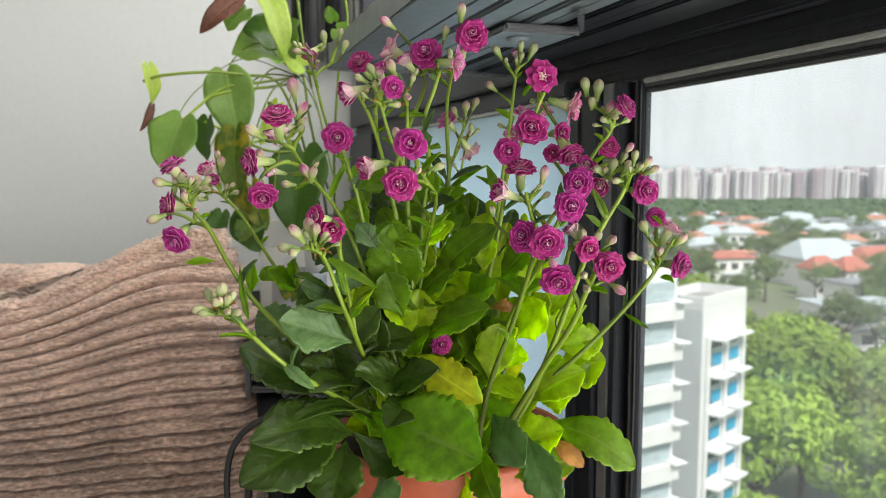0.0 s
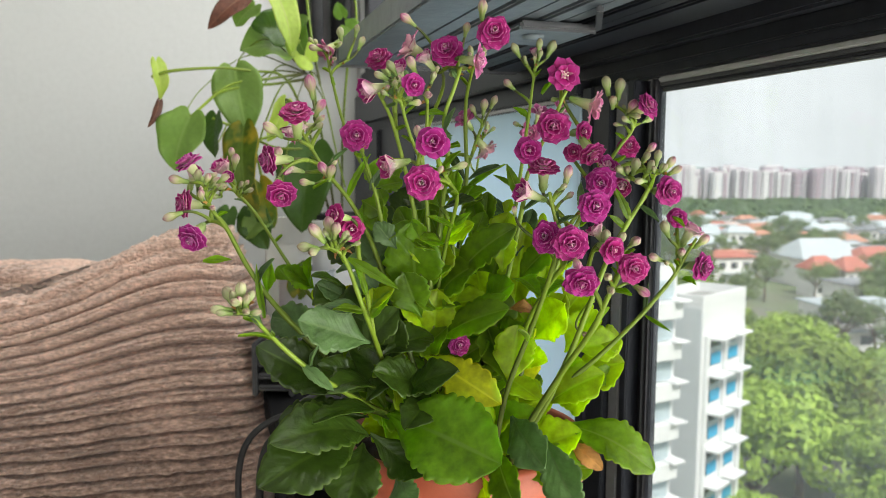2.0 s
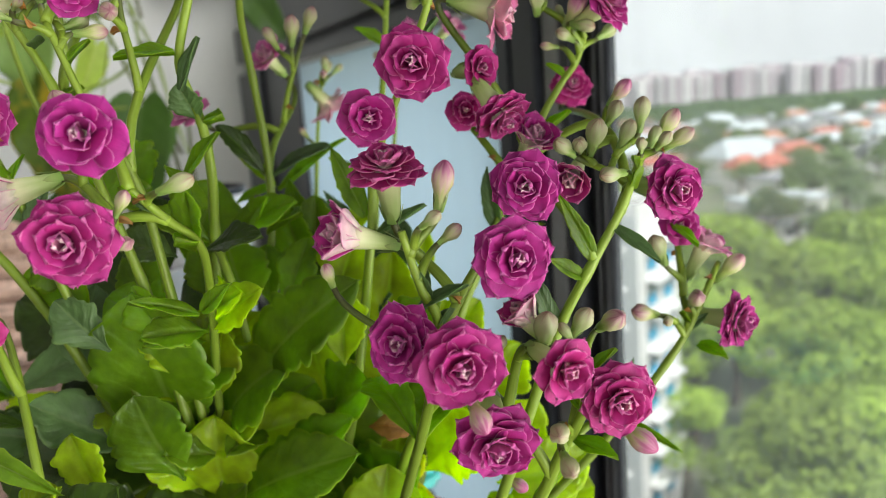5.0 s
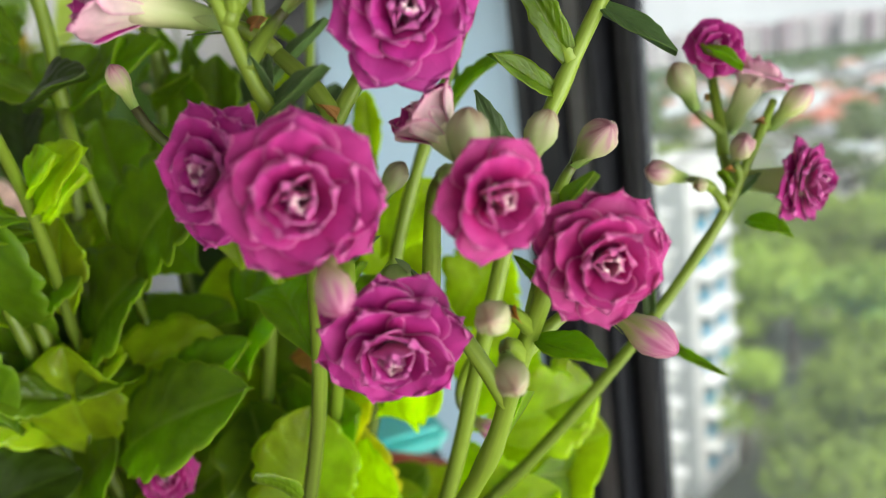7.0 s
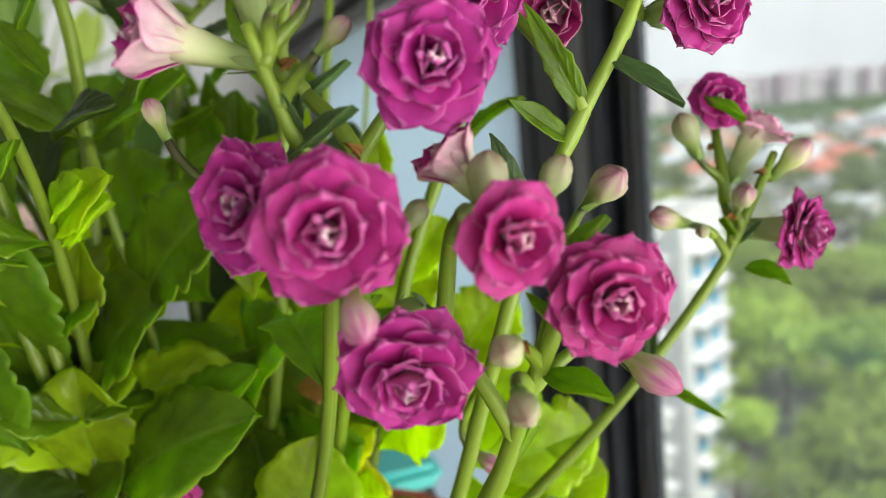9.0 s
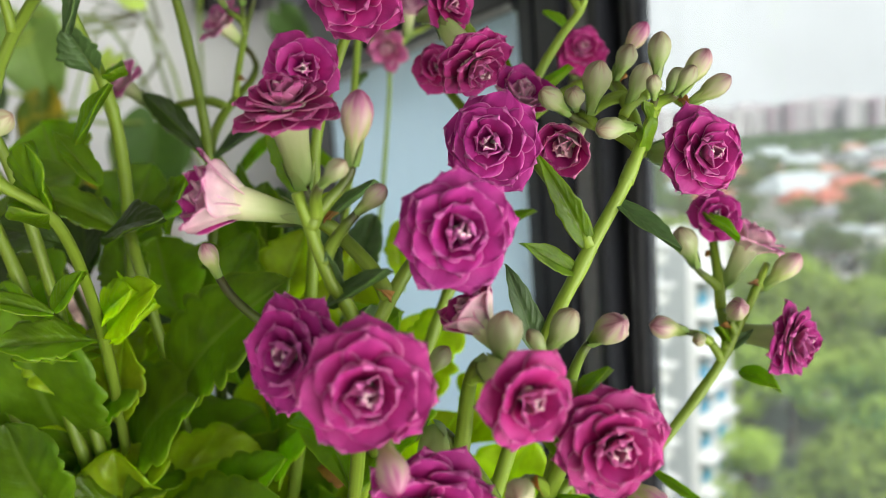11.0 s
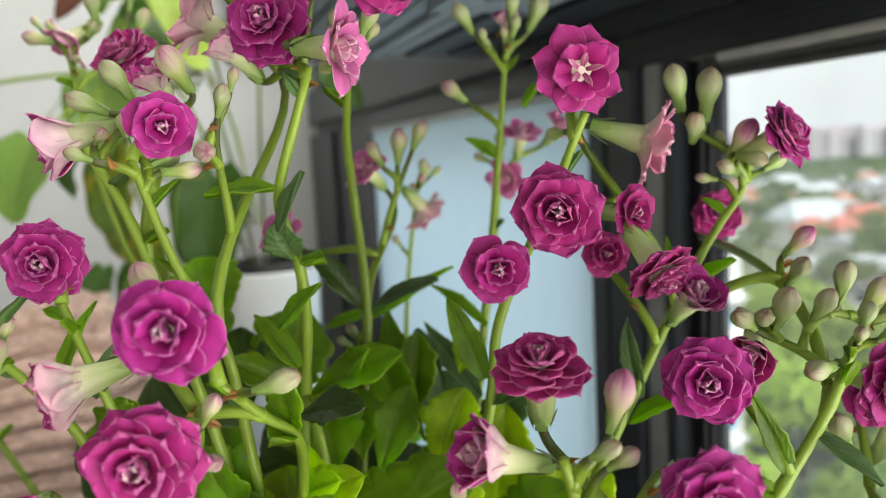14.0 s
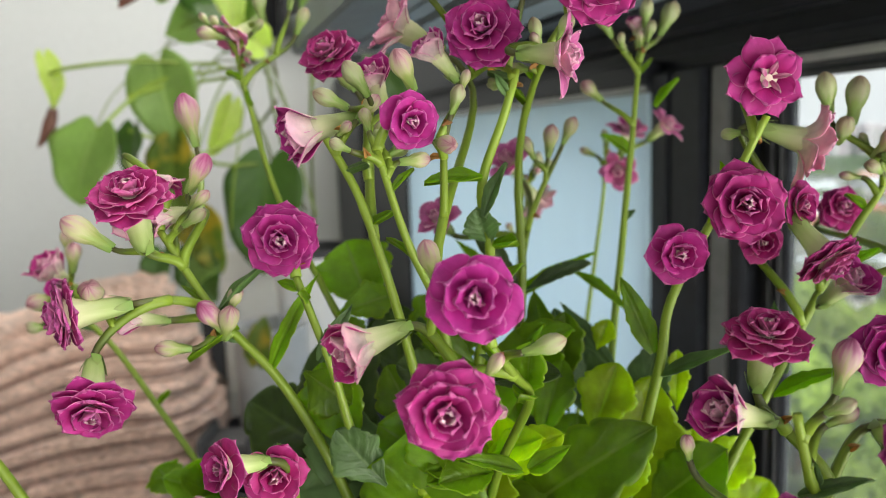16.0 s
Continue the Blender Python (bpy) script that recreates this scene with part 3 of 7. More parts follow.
# blind gathered in the corner
blind = empty("vertical_blind", room(0.32, 1.86, 2.6))
tagged(blind, "vertical blind gathered in the corner, dark and silver slats", "window blind")
for k, (a, r, mat_) in enumerate(((0.235, 0.016, RUBBER), (0.265, 0.013, FRAME_GREY), (0.285, 0.009, SILVER), (0.312, 0.016, RUBBER), (0.338, 0.012, FRAME_GREY), (0.355, 0.010, SILVER))):
    tube("slat", [room(a, 1.87 - 0.012 * (k % 2), 1.275), room(a, 1.87 - 0.012 * (k % 2), 1.9), room(a, 1.87 - 0.012 * (k % 2), 2.6)], [r] * 3, mat_, blind, 16)

# bench under the window
bench = empty("window_bench", room(0.1, 0.8, 0))
tagged(bench, "black laminate bench board under the window", "bench")
adopt(room_box("board", 0.06, 0.270, 0.36, 1.75, 0.725, 0.755, BENCH), bench)
for s in (0.38, 0.9, 1.70):
    adopt(room_box("support", 0.07, 0.26, s, s + 0.03, 0.001, 0.7245, BENCH), bench)


# ---- sofa ----
def cord_body(name, x0, x1, yc, depth, zb, top_of, ridges, seed, square=5.0, cols=190, per=9):
    """Stuffed body under wide-wale corduroy; the ridges follow its top line."""
    rng = random.Random(seed)
    heights = [rng.uniform(0.75, 1.1) for _ in range(ridges + 2)]
    rows = ridges * per
    xc, half = (x0 + x1) / 2, (x1 - x0) / 2
    verts, faces = [], []
    for i in range(rows + 1):
        k = i / rows
        squeeze = (1 - k ** 7) ** 0.5 if k < 1 else 0.0
        phase = k * ridges
        which = int(phase)
        local = phase - which
        cut_at = (0.60, 0.66, 0.52)[which % 3]
        groove = math.exp(-(min(local, 1 - local) / 0.125) ** 2) + (0.15, 0.45, 0.30)[which % 3] * math.exp(-((local - cut_at) / 0.06) ** 2)
        wale = heights[which] * (1.0 - groove + 0.45 * math.sin(math.pi * local))
        for j in range(cols):
            w = 2 * math.pi * j / cols
            c, s = math.cos(w), math.sin(w)
            rad = (abs(c) ** square + abs(s) ** square) ** (-1 / square)
            px, py = half * rad * c, depth * rad * s
            x = xc + px * (0.90 + 0.10 * squeeze ** 0.6)
            y = yc + py * max(squeeze, 0.02) + (1 - squeeze) * 0.0
            z = zb + (0.9 - zb) * k + (top_of(x) - 0.9) * k ** 2.6
            bulge = 1 + 0.05 * math.sin(math.pi * k) + 0.02 * noise.noise(Vector((x * 5, y * 5, z * 5)))
            crush = 0.8 + 0.35 * noise.noise(Vector((x * 22, y * 22, z * 40 + seed))) + 0.34 * noise.noise(Vector((x * 70, y * 70, z * 260 + seed)))
            out = Vector((c / half, s / depth, 0)).normalized()
            lift = 0.0165 * wale * crush
            verts.append((xc + (x - xc) * bulge + out.x * lift * squeeze, yc + (y - yc) * bulge + out.y * lift * squeeze, z + lift * (1 - squeeze)))
    for i in range(rows):
        for j in range(cols):
            n = (j + 1) % cols
            faces.append((i * cols + j, i * cols + n, (i + 1) * cols + n, (i + 1) * cols + j))
    faces.append(tuple(rows * cols + j for j in range(cols)))
    faces.append(tuple(range(cols))[::-1])
    return raw(name, verts, faces)


def bump_top(x):
    """The slumped top line of the cushion."""
    t = (x + 0.30) / 0.15
    return 0.846 + 0.096 * math.exp(-t * t) - 1.2 * max(0, x + 0.25) ** 1.3


sofa = empty("sofa", (-0.75, 1.25, 0))
tagged(sofa, "brown wide-wale corduroy sofa against the white wall", "sofa")
adopt(link("backrest", cord_body("backrest", -1.55, -0.29, 1.10, 0.11, 0.38, lambda x: 0.873, 31, 5), [CORD]), sofa)
adopt(link("seat", cord_body("seat", -1.55, -0.30, 0.98, 0.30, 0.06, lambda x: 0.44, 22, 7), [CORD]), sofa)
cushion = link("sofa_cushion", cord_body("sofa_cushion", -0.95, -0.250, 0.945, 0.085, 0.42, bump_top, 33, 3, 4.0, 430, 15), [CORD])
tagged(cushion, "slumped brown wide-wale corduroy cushion leaning on the sofa", "cushion")

# ---- things between the sofa and the plant ----
bag = empty("black_bag", (-0.15, 0.60, 0.755))
tagged(bag, "black bag with a curved carrying strap on the bench", "bag")
pouch = bmesh.new()
bmesh.ops.create_uvsphere(pouch, u_segments=28, v_segments=18, radius=1.0)
for vert in pouch.verts:
    dent = 1 + 0.06 * noise.noise(vert.co * 2.3)
    vert.co = Vector((-0.092 + 0.056 * vert.co.x * dent, 0.635 + 0.042 * vert.co.y * dent, 0.7955 + 0.0405 * max(-1.0, vert.co.z * 1.06) * dent ** 0.5))
adopt(part("bag_body", pouch, BAG_SKIN, None, "", True), bag)
tube("strap", spline([(-0.160, 0.555, 0.757), (-0.159, 0.553, 0.80), (-0.150, 0.552, 0.825), (-0.130, 0.552, 0.840), (-0.105, 0.555, 0.844), (-0.080, 0.59, 0.832)], 8), [0.0024] * 41, RUBBER, bag, 10)
tube("strap", spline([(-0.150, 0.575, 0.757), (-0.147, 0.57, 0.795), (-0.138, 0.568, 0.818), (-0.115, 0.568, 0.830), (-0.085, 0.59, 0.826)], 8), [0.003] * 33, RUBBER, bag, 10)
crate = empty("louvred_crate", (-0.206, 0.905, 0.755))
tagged(crate, "dark grey slatted plastic crate on the bench", "crate")
for k in range(4):
    adopt(box("slat", (0.040, 0.05, 0.007), Matrix.Translation((-0.206, 0.905, 0.766 + k * 0.014)), GREY_PLASTIC, None, "", 0.003), crate)
for x in (-0.227, -0.185):
    adopt(box("post", (0.006, 0.053, 0.064), Matrix.Translation((x, 0.905, 0.788)), GREY_PLASTIC, None, "", 0.002), crate)
carton = empty("white_carton", (-0.22, 1.16, 0.755))
tagged(carton, "white cardboard carton with a folded flap", "carton")
adopt(box("carton_body", (0.10, 0.08, 0.155), Matrix.Translation((-0.225, 1.16, 0.8335)) @ pose(0, 0, 0, 0, 0, 14), PAPER, None, "", 0.002), carton)
adopt(box("flap", (0.098, 0.002, 0.04), Matrix.Translation((-0.215, 1.118, 0.93)) @ pose(0, 0, 0, 12, 0, 14), PAPER, None, "", 0.0005), carton)
can = lathe("grey_can", [(0.001, 0), (0.033, 0), (0.035, 0.004), (0.035, 0.13), (0.037, 0.136), (0.034, 0.137), (0.032, 0.13), (0.031, 0.01), (0.001, 0.01)], LIGHT_GREY, Matrix.Translation((-0.185, 0.99, 0.755)))
tagged(can, "light grey round can standing on the bench", "can")
tray = empty("teal_tray", (0.05, 0.63, 0.755))
tagged(tray, "teal plastic tray with a raised rim behind the pot", "tray")
adopt(box("tray_base", (0.07, 0.07, 0.06), Matrix.Translation((0.012, 0.665, 0.7855)) @ pose(0, 0, 0, 0, 0, 17), GREY_PLASTIC, None, "", 0.006), tray)
adopt(box("tray_lid", (0.075, 0.075, 0.012), Matrix.Translation((0.012, 0.665, 0.8225)) @ pose(0, 0, 0, 0, 0, 17), TEAL, None, "teal lid", 0.004), tray)

# ---- pots ----
planter = empty("flower_pot", (0.003, 0.515, 0.755))
tagged(planter, "terracotta-coloured plastic flower pot on the bench", "flower pot")
lathe("pot_body", [(0.001, 0.001), (0.060, 0.001), (0.062, 0.004), (0.074, 0.064), (0.080, 0.065), (0.083, 0.069), (0.083, 0.088), (0.080, 0.091), (0.076, 0.090), (0.074, 0.083), (0.072, 0.07), (0.001, 0.07)], TERRACOTTA, Matrix.Translation((0.003, 0.515, 0.755)), planter, 64)
soil_v, soil_f = [], []
for i in range(25):
    for j in range(25):
        x, y = (i - 12) / 12, (j - 12) / 12
        sx, sy = x * math.sqrt(1 - y * y / 2), y * math.sqrt(1 - x * x / 2)
        soil_v.append((0.003 + sx * 0.0725, 0.515 + sy * 0.0725, 0.834 + 0.006 * noise.noise(Vector((x * 9, y * 9, 3)))))
for i in range(24):
    for j in range(24):
        soil_f.append((i * 25 + j, (i + 1) * 25 + j, (i + 1) * 25 + j + 1, i * 25 + j + 1))
tagged(link("soil", raw("soil", soil_v, soil_f), [SOIL]), "dark crumbly potting soil in the flower pot", "soil", kind="stuff")

white_pot = empty("white_pot", (-0.140, 1.03, 0.755))
tagged(white_pot, "white glazed pot with a black liner holding the pothos", "flower pot")
lathe("pot_body", [(0.001, 0.001), (0.034, 0.001), (0.036, 0.004), (0.047, 0.192), (0.049, 0.196), (0.047, 0.198), (0.045, 0.194), (0.042, 0.15), (0.001, 0.15)], WHITE_GLAZE, Matrix.Translation((-0.140, 1.03, 0.755)), white_pot)
lathe("liner", [(0.0445, 0.16), (0.0445, 0.203), (0.0435, 0.205), (0.0415, 0.203), (0.041, 0.17), (0.001, 0.165)], BLACK_PLASTIC, Matrix.Translation((-0.140, 1.03, 0.755)), white_pot)


# ---- leaves, blooms, buds ----
def blade(name, base, tip, width, face, material, curl=0.1, teeth=9, tooth=0.07, droop=0.0, shape="spoon", thick=0.0011, fold=0.12, seed=0, parent=None, rows=None, label=""):
    """A thick leaf from base to tip whose upper side looks along face."""
    rng = random.Random(seed * 7919 + int(base[0] * 1e4) + int(tip[2] * 1e5))
    b, t = Vector(base), Vector(tip)
    run = t - b
    length = run.length
    x = run.normalized()
    n = Vector((face[0], -face[2], face[1]))
    n = (n - x * n.dot(x)).normalized()
    side = n.cross(x)
    rows = rows or max(16, teeth * 7)
    cols = 10
    twist = rng.uniform(-0.14, 0.14)
    wave = rng.uniform(0, 6.28)
    top, low, uvs = [], [], []
    for i in range(rows + 1):
        s = i / rows
        if shape == "heart":
            w = 1.05 * (s + 0.10) ** 0.36 * (1 - s) ** 0.72 / 0.60
        elif shape == "lance":
            w = math.sin(math.pi * min(1, 0.06 + 0.94 * s) ** 0.9) ** 0.9
        else:
            w = 0.10 + 0.95 * math.sin(math.pi * s ** 1.45) ** 0.85 if s < 1 else 0.0
            w *= 1 if s > 0.25 else 0.55 + 0.45 * (s / 0.25)
        if s >= 1:
            w = 0.02
        run_s = s * teeth + 0.22 * math.sin(s * 17 + wave)
        lobe = math.sin(math.pi * (run_s % 1.0) ** 0.85) ** 0.6 * (0.85 + 0.3 * math.sin(int(run_s) * 2.4 + wave))
        if shape != "heart" and 0.2 < s < 0.99:
            w += min(0.16 * w, tooth * 0.0135 / (width * 0.5)) * (lobe - 0.7) * 1.5 * min(1, (s - 0.2) * 4, (1 - s) * 7)
        mid = b + x * (length * s) + n * (curl * length * math.sin(math.pi * s * 0.9) - droop * length * s * s)
        tw = twist * s
        sd = side * math.cos(tw) + n * math.sin(tw)
        nn = n * math.cos(tw) - side * math.sin(tw)
        for j in range(cols + 1):
            q = j / cols * 2 - 1
            h = width * 0.5 * w
            ripple = 0.050 * width * abs(q) ** 2 * math.sin(s * 11 + wave + q)
            p = mid + sd * (h * q) + nn * (fold * h * abs(q) ** 1.4 + ripple - (0.0009 if abs(q) < 0.15 else 0))
            th = thick * (1 - 0.85 * abs(q) ** 3) * min(1, 0.4 + w)
            if shape == "heart":
                p -= x * (length * 0.15 * math.sin(math.pi * abs(q) ** 0.8) * (1 - s) ** 4)
            top.append(p)
            low.append(p - nn * th)
            uvs.append((j / cols, s))
    count = len(top)
    faces = []
    c1 = cols + 1
    for i in range(rows):
        for j in range(cols):
            a = i * c1 + j
            faces.append((a, a + 1, a + c1 + 1, a + c1))
            faces.append((count + a, count + a + c1, count + a + c1 + 1, count + a + 1))
        for j in (0, cols):
            a = i * c1 + j
            q = (a, a + c1, count + a + c1, count + a)
            faces.append(q if j == 0 else q[::-1])
    ob = link(name, raw(name, top + low, faces, uvs + uvs), [material], None, label)
    return adopt(ob, parent) if parent else ob


def petal_points(length, width, r0, z0, tilt0, tilt1, turn, cup, rng, rows=9, cols=6):
    """One petal as front and back sheets, in the flower's own frame."""
    front, rear, uvs = [], [], []
    ca, sa = math.cos(turn), math.sin(turn)
    r, z = r0, z0
    lean = rng.uniform(-0.07, 0.07)
    v = 0.0
    for i in range(rows + 1):
        step = 1 - (1 - i / rows) ** 1.8 - v
        v += step
        tilt = tilt0 + (tilt1 - tilt0) * v
        r += length * step * math.cos(tilt)
        z += length * step * math.sin(tilt)
        # broad rounded blade on a narrower claw
        w = width * (0.42 + 0.58 * min(1.0, v / 0.55) ** 0.9 if v < 0.55 else max(0.0, 1 - ((v - 0.55) / 0.45) ** 2.3) ** 0.58)
        nr, nz = -math.sin(tilt), math.cos(tilt)
        for j in range(cols + 1):
            q = j / cols * 2 - 1
            bend = cup * q * q * width * (1 - 0.5 * v) + lean * q * w + 0.016 * math.sin(5 * q + 50 * lean + 3 * v) * v
            rr, zz = r + nr * bend, z + nz * bend
            yy = q * w
            back = (0.085 * q * q - 0.028 * max(0.0, 1 - 3 * abs(q)) * max(0.0, v - 0.85) * 6.6) * length * v * v
            rr -= math.cos(tilt) * back
            zz -= math.sin(tilt) * back
            front.append((rr * ca - yy * sa, rr * sa + yy * ca, zz))
            rr, zz = rr - nr * 0.012, zz - nz * 0.012
            rear.append((rr * ca - yy * sa, rr * sa + yy * ca, zz))
            uvs.append((j / cols, v))
    return front, rear, uvs, rows, cols


RINGS = {
    "full": ((8, 0.50, 0.215, 6, -12), (7, 0.46, 0.21, 18, 4), (6, 0.39, 0.195, 34, 22), (5, 0.31, 0.165, 52, 46), (3, 0.26, 0.13, 68, 76), (3, 0.22, 0.095, 74, 88)),
    "wide": ((8, 0.51, 0.185, 8, -4), (5, 0.36, 0.165, 34, 26), (5, 0.27, 0.035, 62, 30)),
    "half": ((5, 0.52, 0.27, 22, -10), (5, 0.43, 0.23, 42, 26), (4, 0.34, 0.18, 62, 60), (3, 0.24, 0.12, 78, 94)),
    "cup": ((5, 0.58, 0.285, 76, 40), (5, 0.54, 0.24, 80, 58), (4, 0.46, 0.17, 86, 82)),
    "star": ((4, 0.52, 0.17, 16, -6), (4, 0.20, 0.07, 50, 70)),
    "pale": ((5, 0.62, 0.225, 64, -12), (5, 0.52, 0.20, 72, 26), (4, 0.40, 0.16, 82, 74)),
}


def rosette(kind, seed):
    rng = random.Random(seed)
    verts, faces, uvs, slots = [], [], [], []
    last = len(RINGS[kind]) - 1
    for ring, (count, length, width, t0, t1) in enumerate(RINGS[kind]):
        shift = rng.uniform(0, 6.28) if ring == 0 else shift + math.pi / count + rng.uniform(-0.15, 0.15)
        for k in range(count):
            ln = length * rng.uniform(0.87, 1.05)
            f, b, u, rows, cols = petal_points(ln, width * rng.uniform(0.9, 1.12), (0.11 - 0.03 * ring if kind in ("cup", "pale") else 0.035) if ring < last else 0.02, (-0.32 if kind in ("cup", "pale") else -0.08) + 0.012 * ring, radians(t0 + rng.uniform(-5, 5)), radians(t1 + rng.uniform(-13, 10)), shift + 2 * math.pi * (k + rng.uniform(-0.17, 0.17)) / count, 0.08 + 0.06 * ring, rng)
            start, step = len(verts), len(f)
            verts += f + b
            uvs += u + u
            c1 = cols + 1
            for i in range(rows):
                for j in range(cols):
                    a = start + i * c1 + j
                    faces.append((a, a + 1, a + c1 + 1, a + c1))
                    slots.append(2 if ring == last else 0)
                    a += step
                    faces.append((a, a + c1, a + c1 + 1, a + 1))
                    slots.append(1)
                for j, flip in ((0, False), (cols, True)):
                    a = start + i * c1 + j
                    q = (a, a + c1, a + step + c1, a + step)
                    faces.append(q[::-1] if flip else q)
                    slots.append(1)
    return raw("bloom", verts, faces, uvs, slots)


def turned(name, profile, lobes, depth, sides=16, wind=0.0):
    verts, faces, uvs = [], [], []
    n = len(profile)
    for i, (r, z, lobe) in enumerate(profile):
        for k in range(sides):
            w = 2 * math.pi * k / sides
            rr = r * (1 + depth * lobe * ((1.6 * abs(math.cos(lobes * 0.5 * w)) - 1) if not wind else 2.2 * ((lobes * k / sides + wind * i / n) % 1.0) ** 0.7 - 1.3))
            verts.append((rr * math.cos(w), rr * math.sin(w), z))
            uvs.append((k / sides, i / (n - 1)))
    for i in range(n - 1):
        for k in range(sides):
            j = (k + 1) % sides
            faces.append((i * sides + k, i * sides + j, (i + 1) * sides + j, (i + 1) * sides + k))
    faces.append(tuple(range(sides))[::-1])
    faces.append(tuple((n - 1) * sides + k for k in range(sides)))
    return raw(name, verts, faces, uvs)


def sepals(name, length, radius, spread):
    verts, faces, uvs = [], [], []
    for k in range(4):
        w = math.pi / 2 * k + 0.4
        c, s = math.cos(w), math.sin(w)
        start = len(verts)
        for i in range(6):
            v = i / 5
            r = radius * (0.75 + 0.5 * math.sin(math.pi * 0.5 * v)) + spread * v * v
            half = radius * 0.62 * (1 - v ** 2) ** 0.7 if v < 1 else 0.0
            for q in (-1, 0, 1):
                rr = r + (0.0 if q else radius * 0.10)
                verts.append((rr * c - q * half * s, rr * s + q * half * c, length * v))
                uvs.append((0.5 + q * 0.5, v))
        for i in range(5):
            for j in range(2):
                a = start + i * 3 + j
                faces.append((a, a + 1, a + 4, a + 3))
    return raw(name, verts, faces, uvs)


ROSETTES = {}
for kind_name in ("full", "wide", "half", "cup", "pale"):
    ROSETTES[kind_name] = [rosette(kind_name, 31 * k + len(kind_name)) for k in range(5 if kind_name == "full" else 3)]
    for me_ in ROSETTES[kind_name]:
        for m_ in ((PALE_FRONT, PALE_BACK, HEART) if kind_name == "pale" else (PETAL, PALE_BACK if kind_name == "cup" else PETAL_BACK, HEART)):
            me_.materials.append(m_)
TUBE_MESH = turned("flower_tube", [(0.06, -0.84, 0), (0.105, -0.78, 0.3), (0.132, -0.66, 0.6), (0.146, -0.48, 0.8), (0.172, -0.30, 0.8), (0.208, -0.16, 0.6), (0.235, -0.05, 0.4), (0.18, -0.02, 0.2)], 4, 0.10)
TUBE_MESH.materials.append(TUBE)
TUBE_WIDE = turned("flower_tube", [(0.05, -0.86, 0), (0.09, -0.81, 0.3), (0.112, -0.70, 0.6), (0.130, -0.56, 0.8), (0.156, -0.43, 0.8), (0.174, -0.32, 0.5), (0.18, -0.20, 0.3), (0.13, -0.18, 0.2)], 4, 0.10)
TUBE_WIDE.materials.append(TUBE)
SEPAL_MESH = sepals("calyx", 0.26, 0.105, 0.03)
SEPAL_MESH.materials.append(CALYX)
BUD_MESHES = []
for k_, m_ in enumerate(BUDS):
    if k_ == 2:
        shape_ = [(0.05, 0.0, 0), (0.095, 0.05, 0.3), (0.115, 0.18, 0.5), (0.14, 0.32, 0.6), (0.20, 0.44, 0.8), (0.255, 0.56, 1.0), (0.27, 0.69, 1.2), (0.235, 0.82, 1.6), (0.15, 0.92, 2.0), (0.07, 0.98, 2.2), (0.012, 1.0, 0)]
    else:
        shape_ = [(0.05, 0.0, 0), (0.105, 0.05, 0.2), (0.125, 0.18, 0.4), (0.155, 0.32, 0.5), (0.215, 0.43, 0.8), (0.265, 0.56, 1.0), (0.275, 0.69, 1.3), (0.24, 0.82, 1.8), (0.155, 0.92, 2.3), (0.075, 0.975, 2.4), (0.012, 1.0, 0)]
    me_ = turned("bud", shape_, 4, 0.075, 32, 1.3)
    me_.materials.append(m_)
    BUD_MESHES.append(me_)

plant = empty("kalanchoe_plant", (0.003, 0.515, 0.856))
tagged(plant, "flowering kalanchoe with double magenta blooms in a terracotta pot", "potted plant")
STALKS = {}
COUNT = [0]


def stalk(name, points, r0, r1):
    first = points[0]
    if first[2] > 0.842:
        points = [(0.003 + 0.7 * (first[0] - 0.003), 0.515 + 0.7 * (first[1] - 0.515), 0.830)] + list(points)
    path = spline(points, 7)
    n = len(path) - 1
    rng = random.Random(name)
    nodes = {rng.randrange(4, n) for _ in range(3)}
    radii = [(0.80 * r0 + (0.66 * r1 - 0.80 * r0) * (i / n) ** 0.8) * (1.15 if i in nodes else 1.0) for i in range(n + 1)]
    STALKS[name] = path
    tube("stem", path, radii, STEM, plant, 10, 0.04)


def aim(face):
    """Turn that brings a bloom's axis to (right, up, towards the room)."""
    return Vector((face[0], -face[2], face[1])).normalized().to_track_quat("Z", "Y").to_matrix().to_4x4()


TWIGS = {}
BLOOMS = []


def foot(name, start, axis):
    """Where a flower stalk leaves its stem: a short way off, below and behind the flower."""
    path = STALKS[name]
    spots = path[int(len(path) * 0.5):] + TWIGS.setdefault(name, [])
    want = (axis + Vector((0, 0, 1.1))).normalized()

    def cost(p):
        d = start - p
        far = max(d.length, 1e-4)
        return far * (1.0 + 2.2 * (1 - d.dot(want) / far)) + 0.5 * max(0.0, 0.006 - far)

    return min(spots, key=cost)


def pedicel(owner, start, back_dir, end, r, name):
    gap = (end - start).length
    rise = ((start - end).normalized() * 0.6 + Vector((0, 0, 0.5)) - back_dir * 0.2).normalized()
    p1, p2 = end + rise * gap * 0.38, start + back_dir * gap * 0.34
    path = []
    for i in range(13):
        u = i / 12
        path.append(start * (1 - u) ** 3 + p2 * (3 * u * (1 - u) ** 2) + p1 * (3 * u * u * (1 - u)) + end * u ** 3)
    TWIGS[name] += path[5:11]
    n = len(path) - 1
    v, f, u = tube_data(path, [r * (0.85 + 0.55 * i / n) for i in range(n + 1)], 7)
    ob = link("pedicel", raw("pedicel", v, f, u), [STEM])
    ob.parent = owner
    ob.matrix_parent_inverse = owner.matrix_basis.inverted()
    return ob


